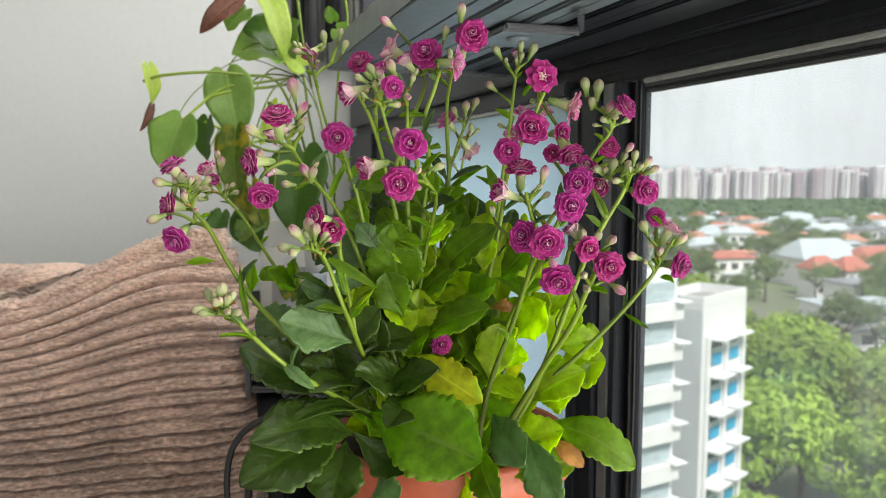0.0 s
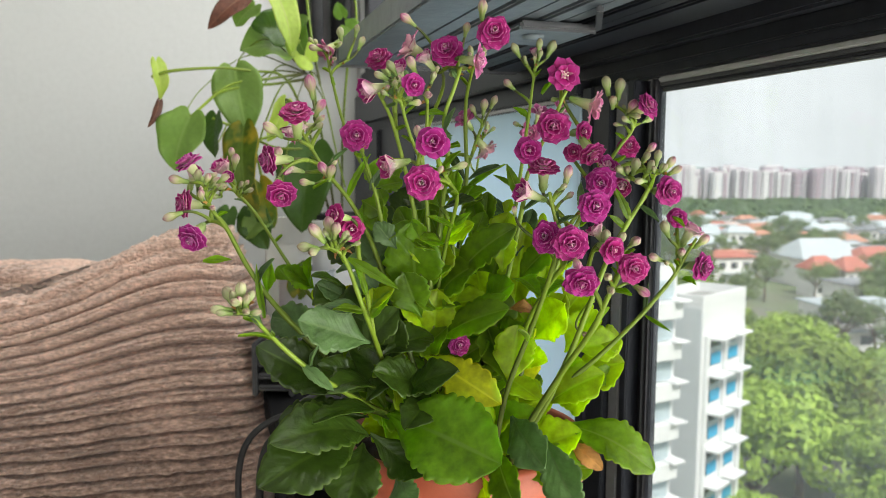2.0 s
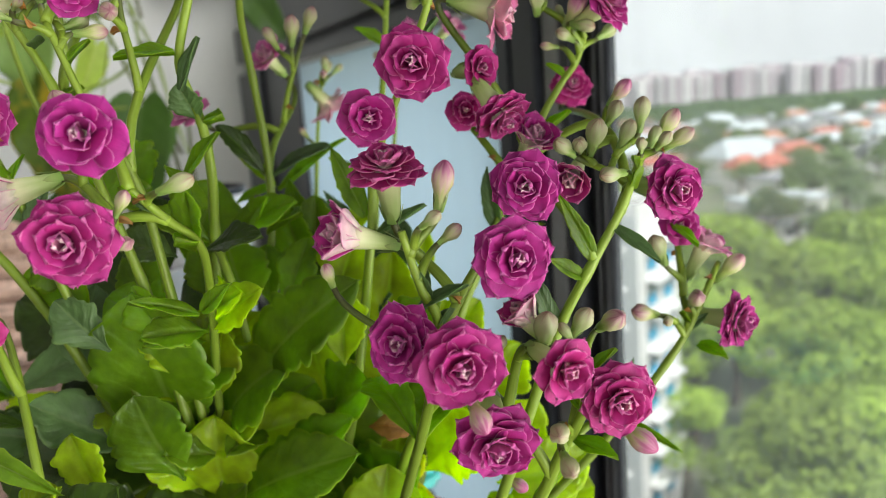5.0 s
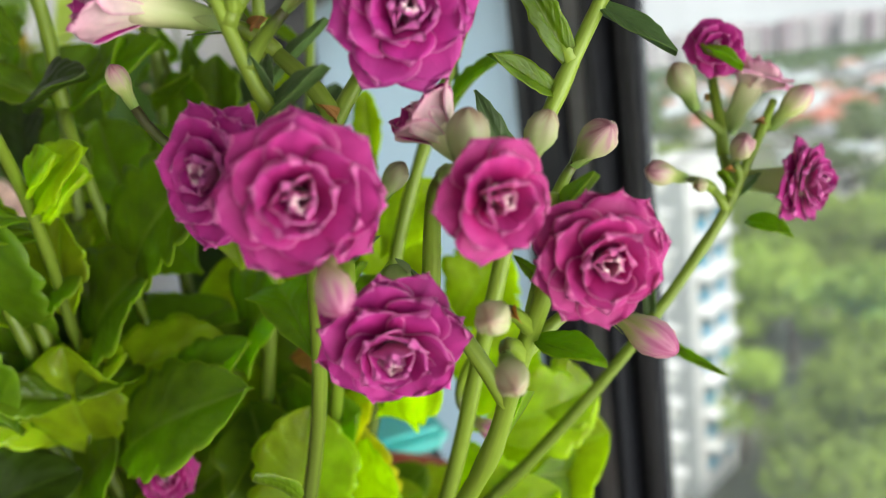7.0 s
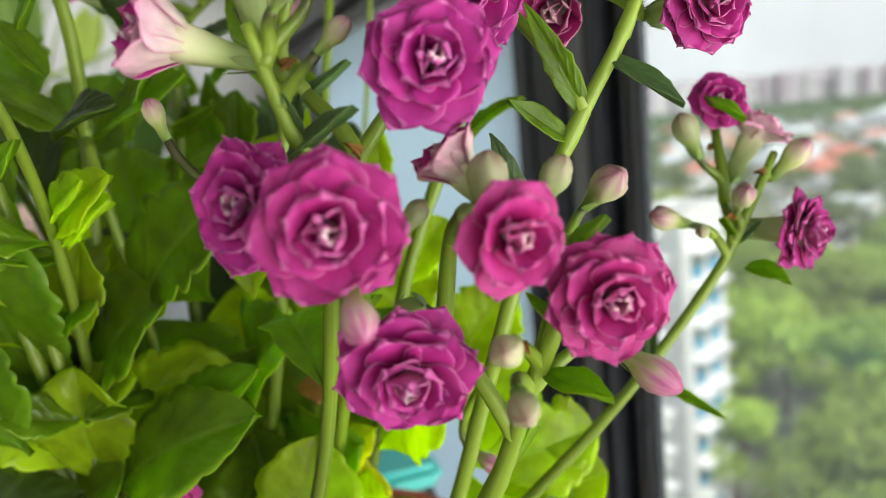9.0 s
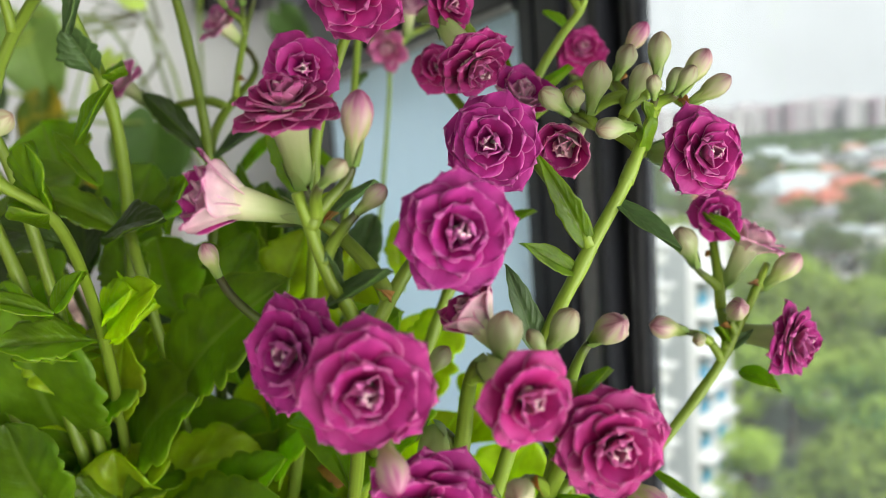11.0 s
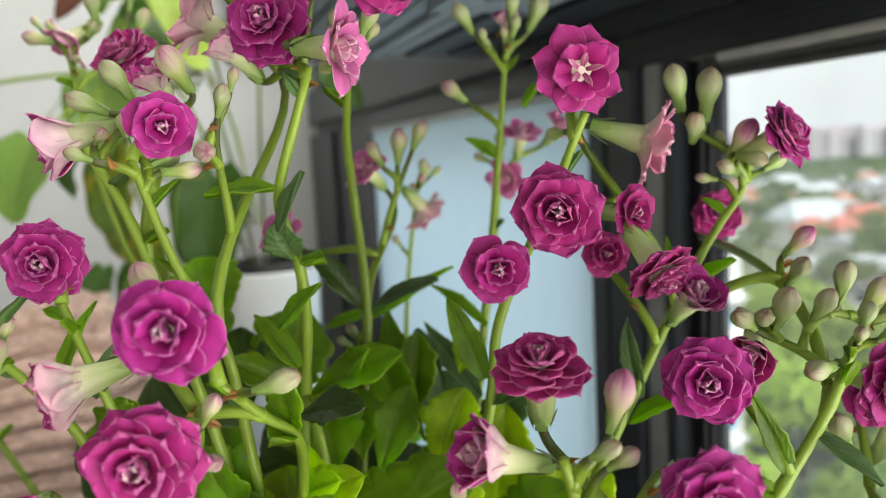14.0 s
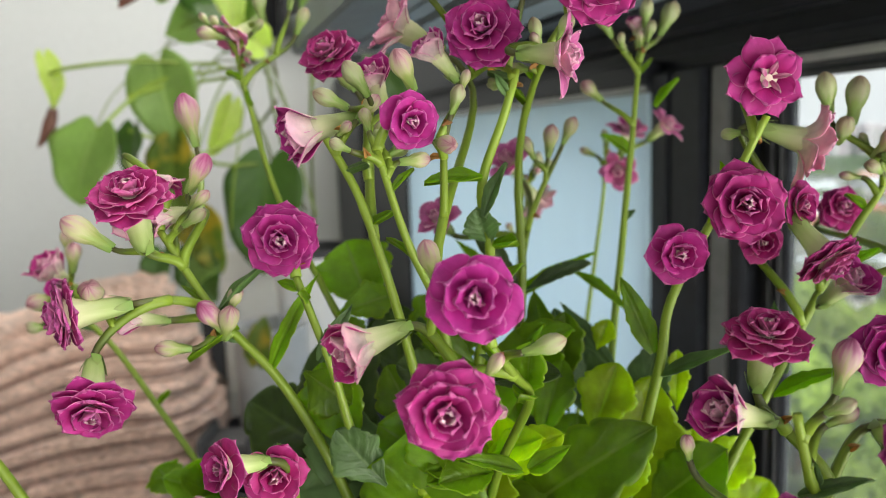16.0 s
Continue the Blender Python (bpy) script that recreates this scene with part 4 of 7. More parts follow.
def bloom(stem, at, face, size, kind):
    COUNT[0] += 1
    rng = random.Random(COUNT[0])
    turn = aim(face)
    if kind in ("cup", "pale"):
        size *= 1.12
    me = rng.choice(ROSETTES[kind])
    ob = new("bloom", me)
    ob.matrix_basis = Matrix.Translation(at) @ turn @ Matrix.Rotation(rng.uniform(0, 6.28), 4, "Z") @ Matrix.Diagonal((size * 0.98, size * rng.uniform(0.90, 1.02), size * rng.uniform(0.95, 1.1), 1))
    ob.parent = plant
    ob.matrix_parent_inverse = Matrix.Translation(plant.location).inverted()
    BLOOMS.append((Vector(at), size))
    t = new("flower_tube", TUBE_WIDE if kind in ("cup", "pale") else TUBE_MESH)
    t.parent = ob
    c = new("calyx", SEPAL_MESH)
    c.parent = ob
    c.location = (0, 0, -0.88 if kind in ("cup", "pale") else -0.86)
    axis = Vector((face[0], -face[2], face[1])).normalized()
    start = Vector(at) - axis * size * (0.84 if kind in ("cup", "pale") else 0.82)
    pedicel(ob, start, -axis, foot(stem, start, axis), 0.0010, stem)
    return ob


def bud(stem, at, face, length, pink):
    COUNT[0] += 1
    rng = random.Random(COUNT[0])
    me = BUD_MESHES[0 if pink < 0.25 else 1 if pink < 0.65 else 2]
    axis = Vector((face[0], -face[2], face[1])).normalized()
    base = Vector(at) - axis * length * 0.55
    ob = new("bud", me)
    k = length * rng.uniform(0.94, 1.08)
    ob.matrix_basis = Matrix.Translation(base) @ aim(face) @ Matrix.Rotation(rng.uniform(0, 6.28), 4, "Z") @ Matrix.Diagonal((k * 0.86, k * rng.uniform(0.78, 0.88), k, 1))
    ob.parent = plant
    ob.matrix_parent_inverse = Matrix.Translation(plant.location).inverted()
    c = new("calyx", SEPAL_MESH)
    c.parent = ob
    c.scale = (1.15, 1.15, 1.5)
    c.location = (0, 0, -0.02)
    pedicel(ob, base, -axis, foot(stem, base, axis), 0.0008, stem)
    return ob


# hue words carry shade (dark, deep) and backlight (lime, bright) besides leaf tone
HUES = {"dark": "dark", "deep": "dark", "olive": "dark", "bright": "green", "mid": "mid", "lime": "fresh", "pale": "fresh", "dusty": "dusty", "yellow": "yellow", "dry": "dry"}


def leaf(base, tip, width, face, hue, curl):
    COUNT[0] += 1
    long = (Vector(tip) - Vector(base)).length
    words = {"yellow": "yellowing leaf with brown flecks", "dusty": "grey-green leaf with a mealy bloom", "dry": "withered orange leaf"}.get(HUES[hue], "")
    blade("leaf", base, tip, width * 1.05, face, LEAVES[HUES[hue]], curl, max(6, int(long / 0.0060)), 0.13, 0.0, "spoon", 0.0013, 0.16, COUNT[0], plant, None, words)


def bract(base, tip, width):
    COUNT[0] += 1
    rng = random.Random(COUNT[0])
    blade("small_leaf", base, tip, width * 0.95, (rng.uniform(-0.5, 0.3), rng.uniform(0.3, 0.9), rng.uniform(0.3, 0.9)), LEAVES[rng.choice(("green", "green", "dusty"))], rng.uniform(0.02, 0.12), 5, 0.10, 0.0, "lance", 0.0009, 0.2, COUNT[0], plant, 14)


stalk("a", [(-0.022, 0.455, 0.870), (-0.068, 0.455, 0.899), (-0.102, 0.445, 0.936), (-0.119, 0.440, 0.961), (-0.132, 0.437, 0.987), (-0.139, 0.435, 0.997), (-0.144, 0.437, 1.009)], 0.0026, 0.0015)
stalk("b", [(-0.019, 0.475, 0.865), (-0.058, 0.490, 0.904), (-0.095, 0.510, 0.933), (-0.114, 0.520, 0.956), (-0.137, 0.525, 0.990), (-0.151, 0.527, 1.004)], 0.0024, 0.0013)
stalk("c", [(-0.021, 0.460, 0.877), (-0.037, 0.455, 0.933), (-0.052, 0.450, 0.977), (-0.064, 0.448, 1.001), (-0.078, 0.446, 1.019), (-0.091, 0.448, 1.040)], 0.0026, 0.0014)
stalk("d", [(-0.016, 0.460, 0.884), (-0.030, 0.450, 0.947), (-0.043, 0.442, 0.981), (-0.049, 0.438, 1.007), (-0.056, 0.437, 1.029)], 0.0022, 0.0014)
stalk("e", [(-0.030, 0.468, 0.862), (-0.052, 0.435, 0.886), (-0.067, 0.406, 0.905), (-0.084, 0.386, 0.925), (-0.101, 0.382, 0.943), (-0.109, 0.380, 0.951)], 0.0024, 0.0015)
stalk("f", [(-0.032, 0.475, 0.866), (-0.043, 0.445, 0.903), (-0.048, 0.415, 0.931), (-0.053, 0.397, 0.953), (-0.059, 0.395, 0.971), (-0.065, 0.394, 0.982)], 0.0023, 0.0015)
stalk("g", [(-0.011, 0.470, 0.867), (-0.022, 0.450, 0.947), (-0.026, 0.443, 0.987), (-0.033, 0.438, 1.022), (-0.040, 0.436, 1.047), (-0.047, 0.436, 1.061)], 0.0023, 0.0014)
stalk("h", [(-0.011, 0.465, 0.872), (-0.017, 0.452, 0.934), (-0.020, 0.440, 0.994), (-0.022, 0.434, 1.019), (-0.029, 0.430, 1.037), (-0.035, 0.428, 1.058)], 0.0022, 0.0013)
stalk("i", [(-0.014, 0.465, 0.863), (-0.018, 0.462, 0.913), (-0.016, 0.465, 0.947), (-0.014, 0.467, 0.977), (-0.012, 0.467, 0.997), (-0.009, 0.460, 1.019), (-0.009, 0.454, 1.034), (-0.011, 0.448, 1.048), (-0.005, 0.445, 1.066), (-0.002, 0.446, 1.076)], 0.0029, 0.0015)
stalk("j", [(-0.004, 0.490, 0.853), (-0.004, 0.495, 0.924), (-0.001, 0.492, 0.975), (0.003, 0.489, 1.012), (0.002, 0.484, 1.044), (0.002, 0.475, 1.060), (0.004, 0.465, 1.072), (0.006, 0.455, 1.079)], 0.0026, 0.0013)
stalk("k", [(-0.016, 0.458, 0.914), (-0.014, 0.452, 0.950), (-0.009, 0.437, 0.980), (-0.004, 0.415, 1.004), (-0.008, 0.405, 1.013), (-0.013, 0.398, 1.021)], 0.0019, 0.0013)
stalk("l", [(0.011, 0.480, 0.856), (0.018, 0.490, 0.897), (0.029, 0.500, 0.954), (0.038, 0.512, 1.012), (0.044, 0.520, 1.053), (0.048, 0.524, 1.084)], 0.0028, 0.0013)
stalk("m", [(0.007, 0.470, 0.860), (0.015, 0.468, 0.906), (0.026, 0.460, 0.953), (0.034, 0.452, 0.997), (0.037, 0.450, 1.018), (0.048, 0.445, 1.043), (0.056, 0.440, 1.063)], 0.0027, 0.0014)
stalk("n", [(0.024, 0.470, 0.856), (0.041, 0.468, 0.910), (0.055, 0.464, 0.959), (0.067, 0.462, 0.987), (0.083, 0.462, 1.020), (0.092, 0.464, 1.034), (0.098, 0.466, 1.041), (0.101, 0.466, 1.048)], 0.0026, 0.0012)
stalk("o", [(0.033, 0.450, 0.860), (0.046, 0.445, 0.879), (0.059, 0.430, 0.916), (0.069, 0.420, 0.950), (0.077, 0.415, 0.975), (0.084, 0.412, 0.990), (0.093, 0.412, 1.005), (0.099, 0.414, 1.017)], 0.0026, 0.0015)
stalk("p", [(0.036, 0.460, 0.860), (0.057, 0.455, 0.889), (0.079, 0.450, 0.911), (0.100, 0.446, 0.934), (0.118, 0.444, 0.957), (0.126, 0.444, 0.971), (0.134, 0.450, 0.981)], 0.0025, 0.0013)
stalk("q", [(0.021, 0.470, 0.870), (0.030, 0.465, 0.900), (0.038, 0.450, 0.931), (0.045, 0.425, 0.955), (0.050, 0.402, 0.970), (0.051, 0.390, 0.977)], 0.0026, 0.0015)
stalk("r", [(0.035, 0.440, 0.867), (0.045, 0.430, 0.890), (0.055, 0.415, 0.914), (0.066, 0.400, 0.938), (0.072, 0.390, 0.958), (0.076, 0.385, 0.970), (0.077, 0.385, 0.980)], 0.0027, 0.0016)
stalk("s", [(0.025, 0.440, 0.890), (0.039, 0.420, 0.940), (0.046, 0.400, 0.974), (0.047, 0.392, 0.989), (0.044, 0.390, 0.997), (0.041, 0.389, 1.009)], 0.0022, 0.0013)
stalk("t", [(0.004, 0.530, 0.855), (0.006, 0.560, 0.930), (0.009, 0.572, 0.978), (0.011, 0.577, 1.003), (0.015, 0.578, 1.032), (0.018, 0.578, 1.046)], 0.0019, 0.0010)
stalk("u", [(0.016, 0.530, 0.855), (0.029, 0.560, 0.913), (0.040, 0.580, 0.978), (0.048, 0.585, 1.028), (0.050, 0.585, 1.052)], 0.0019, 0.0010)
stalk("v", [(-0.030, 0.500, 0.910), (-0.040, 0.500, 0.972), (-0.058, 0.500, 1.012), (-0.074, 0.510, 1.044), (-0.084, 0.520, 1.077), (-0.088, 0.525, 1.094)], 0.0020, 0.0011)

bloom("a", (-0.1500, 0.4321, 0.9803), (-0.25, -0.5, 0.8), 0.0180, "full")
bloom("a", (-0.1576, 0.4431, 0.9996), (-0.75, 0.1, 0.6), 0.0180, "full")
bloom("a", (-0.153, 0.438, 1.023), (-0.5, 0.8, 0.3), 0.0170, "full")
bloom("b", (-0.160, 0.527, 1.021), (-0.3, 0.5, 0.3), 0.0160, "cup")
bloom("b", (-0.153, 0.520, 1.014), (0.2, -0.2, 0.9), 0.0090, "cup")
bloom("c", (-0.0908, 0.4305, 1.0505), (0.05, 0.8, 0.5), 0.0200, "full")
bloom("c", (-0.106, 0.425, 1.024), (-0.85, -0.05, 0.5), 0.0180, "full")
bloom("c", (-0.0964, 0.4141, 1.0057), (0.25, -0.55, 0.8), 0.0180, "full")
bloom("c", (-0.098, 0.450, 1.039), (-0.6, -0.7, 0.2), 0.0140, "cup")
bloom("d", (-0.059, 0.437, 1.038), (0.1, 0, 1), 0.0195, "full")
bloom("f", (-0.0598, 0.4190, 0.9880), (0.15, -0.05, 1), 0.0150, "half")
bloom("f", (-0.067, 0.405, 0.996), (-0.6, 0.2, 0.7), 0.0130, "half")
bloom("g", (-0.0496, 0.4665, 1.0842), (-0.35, 0.55, 0.7), 0.0170, "full")
bloom("g", (-0.054, 0.437, 1.062), (-0.85, -0.25, 0.35), 0.0160, "cup")
cam.data.dof.focus_object = bloom("h", (-0.027, 0.424, 1.064), (0.35, -0.1, 0.9), 0.0140, "half")
bloom("h", (-0.034, 0.470, 1.092), (-0.7, 0.4, 0.1), 0.0180, "pale")
bloom("i", (-0.0102, 0.4444, 1.0857), (-0.2, 0.35, 0.9), 0.0205, "full")
bloom("j", (0.0158, 0.4345, 1.0939), (0.05, 0.1, 1), 0.0200, "full")
bloom("j", (0.0090, 0.4300, 1.0772), (0.85, -0.1, 0.3), 0.0135, "pale")
bloom("k", (-0.0163, 0.3860, 1.0330), (0, 0.1, 1), 0.0170, "half")
bloom("k", (-0.0217, 0.3843, 1.0133), (0.05, 0, 1), 0.0195, "full")
bloom("k", (-0.040, 0.398, 1.021), (-0.8, -0.2, 0.5), 0.0140, "cup")
bloom("m", (0.0549, 0.4360, 1.0714), (0.05, -0.05, 1), 0.0200, "wide")
bloom("m", (0.0482, 0.4321, 1.0432), (-0.1, 0, 1), 0.0205, "full")
bloom("m", (0.0365, 0.4422, 1.0305), (0.05, -0.05, 1), 0.0160, "half")
bloom("n", (0.077, 0.455, 1.055), (0.85, -0.3, 0.25), 0.0175, "pale")
bloom("n", (0.1056, 0.4542, 1.0569), (0.6, 0.4, 0.6), 0.0160, "full")
bloom("n", (0.067, 0.445, 1.041), (0.5, 0.05, 0.8), 0.0130, "half")
bloom("n", (0.071, 0.437, 1.028), (0.35, -0.6, 0.5), 0.0170, "full")
bloom("n", (0.064, 0.460, 1.030), (0, 0.1, 1), 0.0120, "half")
bloom("o", (0.0704, 0.4086, 1.0136), (-0.3, 0, 0.95), 0.0180, "full")
bloom("o", (0.1075, 0.4137, 1.0088), (0.3, 0, 0.95), 0.0180, "full")
bloom("o", (0.1048, 0.4969, 1.0347), (0, 0.35, 0.9), 0.0160, "full")
bloom("o", (0.081, 0.445, 1.023), (0.2, 0.5, 0.5), 0.0140, "cup")
bloom("p", (0.134, 0.455, 0.988), (0.45, 0.8, 0.1), 0.0150, "pale")
bloom("p", (0.1359, 0.4400, 0.9658), (0.65, 0, 0.75), 0.0180, "full")
bloom("p", (0.123, 0.450, 0.993), (-0.2, 0.2, 0.8), 0.0120, "half")
bloom("q", (0.0498, 0.3732, 0.9851), (0, 0, 1), 0.0186, "full")
bloom("q", (0.0388, 0.3832, 0.9876), (-0.4, 0.15, 0.85), 0.0180, "full")
bloom("s", (0.0628, 0.3842, 1.0025), (0.1, 0.05, 1), 0.0180, "full")
bloom("r", (0.0564, 0.3798, 0.9653), (-0.05, -0.3, 0.9), 0.0180, "full")
bloom("r", (0.0814, 0.3787, 0.9726), (0.15, 0, 0.98), 0.0180, "full")
bloom("r", (0.0697, 0.3733, 0.9823), (0.35, -0.1, 0.9), 0.0140, "half")
bloom("r", (0.0635, 0.3875, 0.9910), (-0.55, 0.75, 0.05), 0.0105, "cup")
bloom("s", (0.0390, 0.3977, 1.0220), (-0.05, 0.85, 0.4), 0.0170, "full")
bloom("s", (0.0278, 0.3918, 1.0093), (-0.82, 0.3, 0.35), 0.0135, "cup")
bloom("t", (0.021, 0.577, 1.032), (0.5, -0.6, -0.2), 0.0150, "pale")
bloom("u", (0.059, 0.580, 1.064), (0.1, 0.6, 0.3), 0.0140, "pale")
bloom("u", (0.076, 0.580, 1.065), (0.5, 0.5, 0.4), 0.0130, "pale")
bloom("v", (-0.090, 0.525, 1.095), (-0.6, -0.5, 0.4), 0.0140, "pale")
bloom("j", (0.001, 0.520, 1.054), (-0.4, 0.5, 0.4), 0.0130, "pale")
bloom("i", (-0.0011, 0.4504, 0.9179), (0.1, 0.2, 1), 0.0140, "full")
bloom("c", (-0.092, 0.450, 1.043), (-0.75, -0.1, 0.3), 0.0110, "cup")
bloom("c", (-0.098, 0.440, 1.020), (-0.7, 0.2, 0.5), 0.0100, "cup")
bloom("a", (-0.151, 0.445, 1.018), (0.3, 0.8, 0.2), 0.0120, "cup")
bloom("c", (-0.092, 0.455, 1.049), (0.6, -0.6, 0.1), 0.0130, "cup")
bloom("g", (-0.037, 0.450, 1.077), (-0.2, 0.7, 0.5), 0.0120, "cup")
bloom("o", (0.086, 0.430, 1.011), (-0.4, -0.3, 0.7), 0.0120, "cup")
bloom("i", (-0.023, 0.460, 1.084), (-0.5, 0.6, 0.2), 0.0120, "cup")
bloom("l", (0.049, 0.530, 1.098), (-0.1, 0.9, 0.2), 0.0100, "cup")
bloom("u", (0.049, 0.560, 1.045), (-0.3, -0.3, 0.7), 0.0130, "pale")
bloom("j", (-0.023, 0.500, 1.037), (-0.3, 0.4, 0.4), 0.0120, "pale")

bud("a", (-0.158, 0.437, 1.013), (-0.9, 0.2, 0.2), 0.011, 0.40)
bud("a", (-0.161, 0.434, 0.993), (-0.8, -0.3, 0.3), 0.011, 0.50)
bud("a", (-0.143, 0.430, 1.005), (0.1, 0.7, 0.5), 0.008, 0.50)
bud("a", (-0.137, 0.430, 0.998), (0.2, 0.2, 0.9), 0.007, 0.40)
bud("a", (-0.148, 0.440, 1.015), (0.1, 0.9, 0.3), 0.011, 0.20)
bud("b", (-0.150, 0.527, 1.024), (0.2, 0.9, 0.2), 0.011, 0.40)
bud("b", (-0.153, 0.530, 1.029), (0, 1, 0.1), 0.009, 0.40)
bud("b", (-0.159, 0.520, 1.010), (-0.5, -0.1, 0.8), 0.011, 0.50)
bud("e", (-0.120, 0.380, 0.951), (-0.9, 0.1, 0.4), 0.011, 0.00)
bud("e", (-0.116, 0.382, 0.958), (-0.3, 0.9, 0.3), 0.012, 0.00)
bud("e", (-0.110, 0.372, 0.956), (-0.2, 0.3, 0.9), 0.009, 0.10)
bud("e", (-0.109, 0.378, 0.960), (0.1, 1, 0.2), 0.011, 0.00)
bud("e", (-0.106, 0.376, 0.951), (0.2, 0.1, 0.9), 0.008, 0.00)
bud("f", (-0.079, 0.390, 0.981), (-0.9, 0.1, 0.3), 0.011, 0.20)
bud("f", (-0.074, 0.391, 0.988), (-0.5, 0.7, 0.4), 0.012, 0.30)
bud("f", (-0.068, 0.393, 0.991), (-0.1, 0.9, 0.3), 0.011, 0.30)
bud("f", (-0.064, 0.388, 0.990), (0.2, 0.7, 0.5), 0.011, 0.35)
bud("f", (-0.075, 0.388, 0.979), (-0.4, -0.2, 0.9), 0.009, 0.10)
bud("c", (-0.101, 0.430, 1.028), (0.2, 0.5, 0.8), 0.011, 0.30)
bud("c", (-0.074, 0.442, 1.018), (0.3, 0.8, 0.4), 0.011, 0.40)
bud("c", (-0.106, 0.440, 1.041), (-0.8, 0.6, 0.2), 0.013, 0.30)
bud("c", (-0.081, 0.450, 1.054), (0.5, 0.8, 0.2), 0.011, 0.70)
bud("c", (-0.091, 0.478, 1.069), (-0.15, 1, 0.1), 0.0155, 0.80)
bud("c", (-0.078, 0.442, 1.019), (-0.3, 0.7, 0.5), 0.011, 0.70)
bud("c", (-0.088, 0.440, 1.012), (-0.9, 0.1, 0.2), 0.009, 0.40)
bud("c", (-0.073, 0.445, 1.023), (0.4, 0.8, 0.2), 0.008, 0.30)
bud("g", (-0.040, 0.437, 1.075), (-0.5, 0.8, 0.2), 0.010, 0.20)
bud("g", (-0.046, 0.435, 1.070), (-0.8, 0.4, 0.3), 0.009, 0.10)
bud("g", (-0.029, 0.440, 1.077), (-0.3, 0.7, 0.5), 0.012, 0.35)
bud("h", (-0.017, 0.430, 1.069), (0.3, 0.8, 0.3), 0.007, 0.20)
bud("h", (-0.020, 0.425, 1.059), (0.4, -0.1, 0.9), 0.008, 0.30)
bud("h", (-0.015, 0.432, 1.073), (0.3, 0.9, 0.1), 0.005, 0.60)
bud("i", (0.001, 0.447, 1.097), (0.2, 0.9, 0.1), 0.008, 0.30)
bud("i", (-0.032, 0.452, 1.103), (-0.8, 0.6, 0.2), 0.011, 0.70)
bud("j", (0.010, 0.450, 1.109), (0.05, 1, 0.1), 0.012, 0.30)
bud("l", (0.035, 0.520, 1.097), (-0.5, 0.8, 0.2), 0.011, 0.15)
bud("l", (0.031, 0.522, 1.075), (-0.7, 0.6, 0.3), 0.010, 0.40)
bud("l", (0.051, 0.526, 1.101), (0.1, 1, 0.1), 0.010, 0.20)
bud("l", (0.059, 0.528, 1.099), (0.4, 0.9, 0.1), 0.012, 0.15)
bud("l", (0.041, 0.520, 1.091), (-0.2, 0.8, 0.4), 0.006, 0.20)
bud("n", (0.084, 0.468, 1.069), (-0.2, 1, 0.1), 0.011, 0.20)
bud("n", (0.091, 0.466, 1.067), (0.1, 1, 0.1), 0.012, 0.15)
bud("n", (0.087, 0.464, 1.059), (-0.1, 0.6, 0.6), 0.009, 0.20)
bud("n", (0.097, 0.460, 1.056), (0.3, 0.7, 0.5), 0.011, 0.70)
bud("n", (0.099, 0.458, 1.051), (0.7, -0.2, 0.6), 0.008, 0.10)
bud("o", (0.084, 0.427, 1.020), (-0.6, 0.5, 0.5), 0.009, 0.15)
bud("o", (0.088, 0.427, 1.020), (-0.2, 0.4, 0.8), 0.008, 0.10)
bud("o", (0.092, 0.427, 1.022), (0.1, 0.8, 0.5), 0.010, 0.20)
bud("o", (0.100, 0.427, 1.022), (0.3, 0.8, 0.4), 0.008, 0.15)
bud("o", (0.104, 0.427, 1.027), (0.1, 1, 0.2), 0.009, 0.20)
bud("o", (0.111, 0.427, 1.024), (0.5, 0.8, 0.2), 0.010, 0.45)
bud("o", (0.114, 0.427, 1.020), (0.8, 0.5, 0.2), 0.009, 0.35)
bud("o", (0.106, 0.450, 1.032), (0.4, 0.6, 0.5), 0.009, 0.70)
bud("o", (0.101, 0.440, 1.027), (0.2, 0.6, 0.5), 0.008, 0.20)
bud("s", (0.050, 0.390, 1.018), (0.2, 1, 0.1), 0.0108, 0.70)
bud("s", (0.025, 0.400, 0.999), (-0.2, 0.9, 0.3), 0.006, 0.50)
bud("s", (0.051, 0.392, 1.007), (0.6, 0.5, 0.3), 0.006, 0.50)
bud("r", (0.068, 0.384, 0.987), (0.1, 0.9, 0.3), 0.010, 0.05)
bud("r", (0.068, 0.375, 0.969), (-0.2, 0.2, 0.95), 0.009, 0.20)
bud("r", (0.069, 0.373, 0.963), (0, -0.1, 1), 0.008, 0.20)
bud("q", (0.052, 0.370, 0.976), (0.2, -0.5, 0.8), 0.0095, 0.80)
bud("r", (0.087, 0.386, 0.961), (0.6, -0.4, 0.6), 0.010, 0.80)
bud("r", (0.077, 0.390, 0.986), (0.4, 0.8, 0.4), 0.008, 0.20)
bud("r", (0.085, 0.395, 0.984), (0.3, 0.5, 0.8), 0.010, 0.50)
bud("p", (0.116, 0.450, 0.987), (-0.4, 0.8, 0.3), 0.012, 0.10)
bud("p", (0.122, 0.438, 0.974), (-0.1, 0.5, 0.8), 0.009, 0.35)
bud("p", (0.115, 0.440, 0.968), (-0.5, 0.1, 0.8), 0.006, 0.15)
bud("p", (0.108, 0.440, 0.971), (-0.8, 0.3, 0.4), 0.010, 0.60)
bud("p", (0.137, 0.448, 0.980), (0.7, 0.7, 0.2), 0.011, 0.40)
bud("t", (0.020, 0.578, 1.049), (0.6, 0.8, 0), 0.008, 0.10)
bud("t", (0.008, 0.575, 1.023), (-0.5, 0.8, 0.2), 0.006, 0.30)
bud("j", (0.020, 0.500, 1.062), (0.4, 0.9, 0.1), 0.009, 0.40)
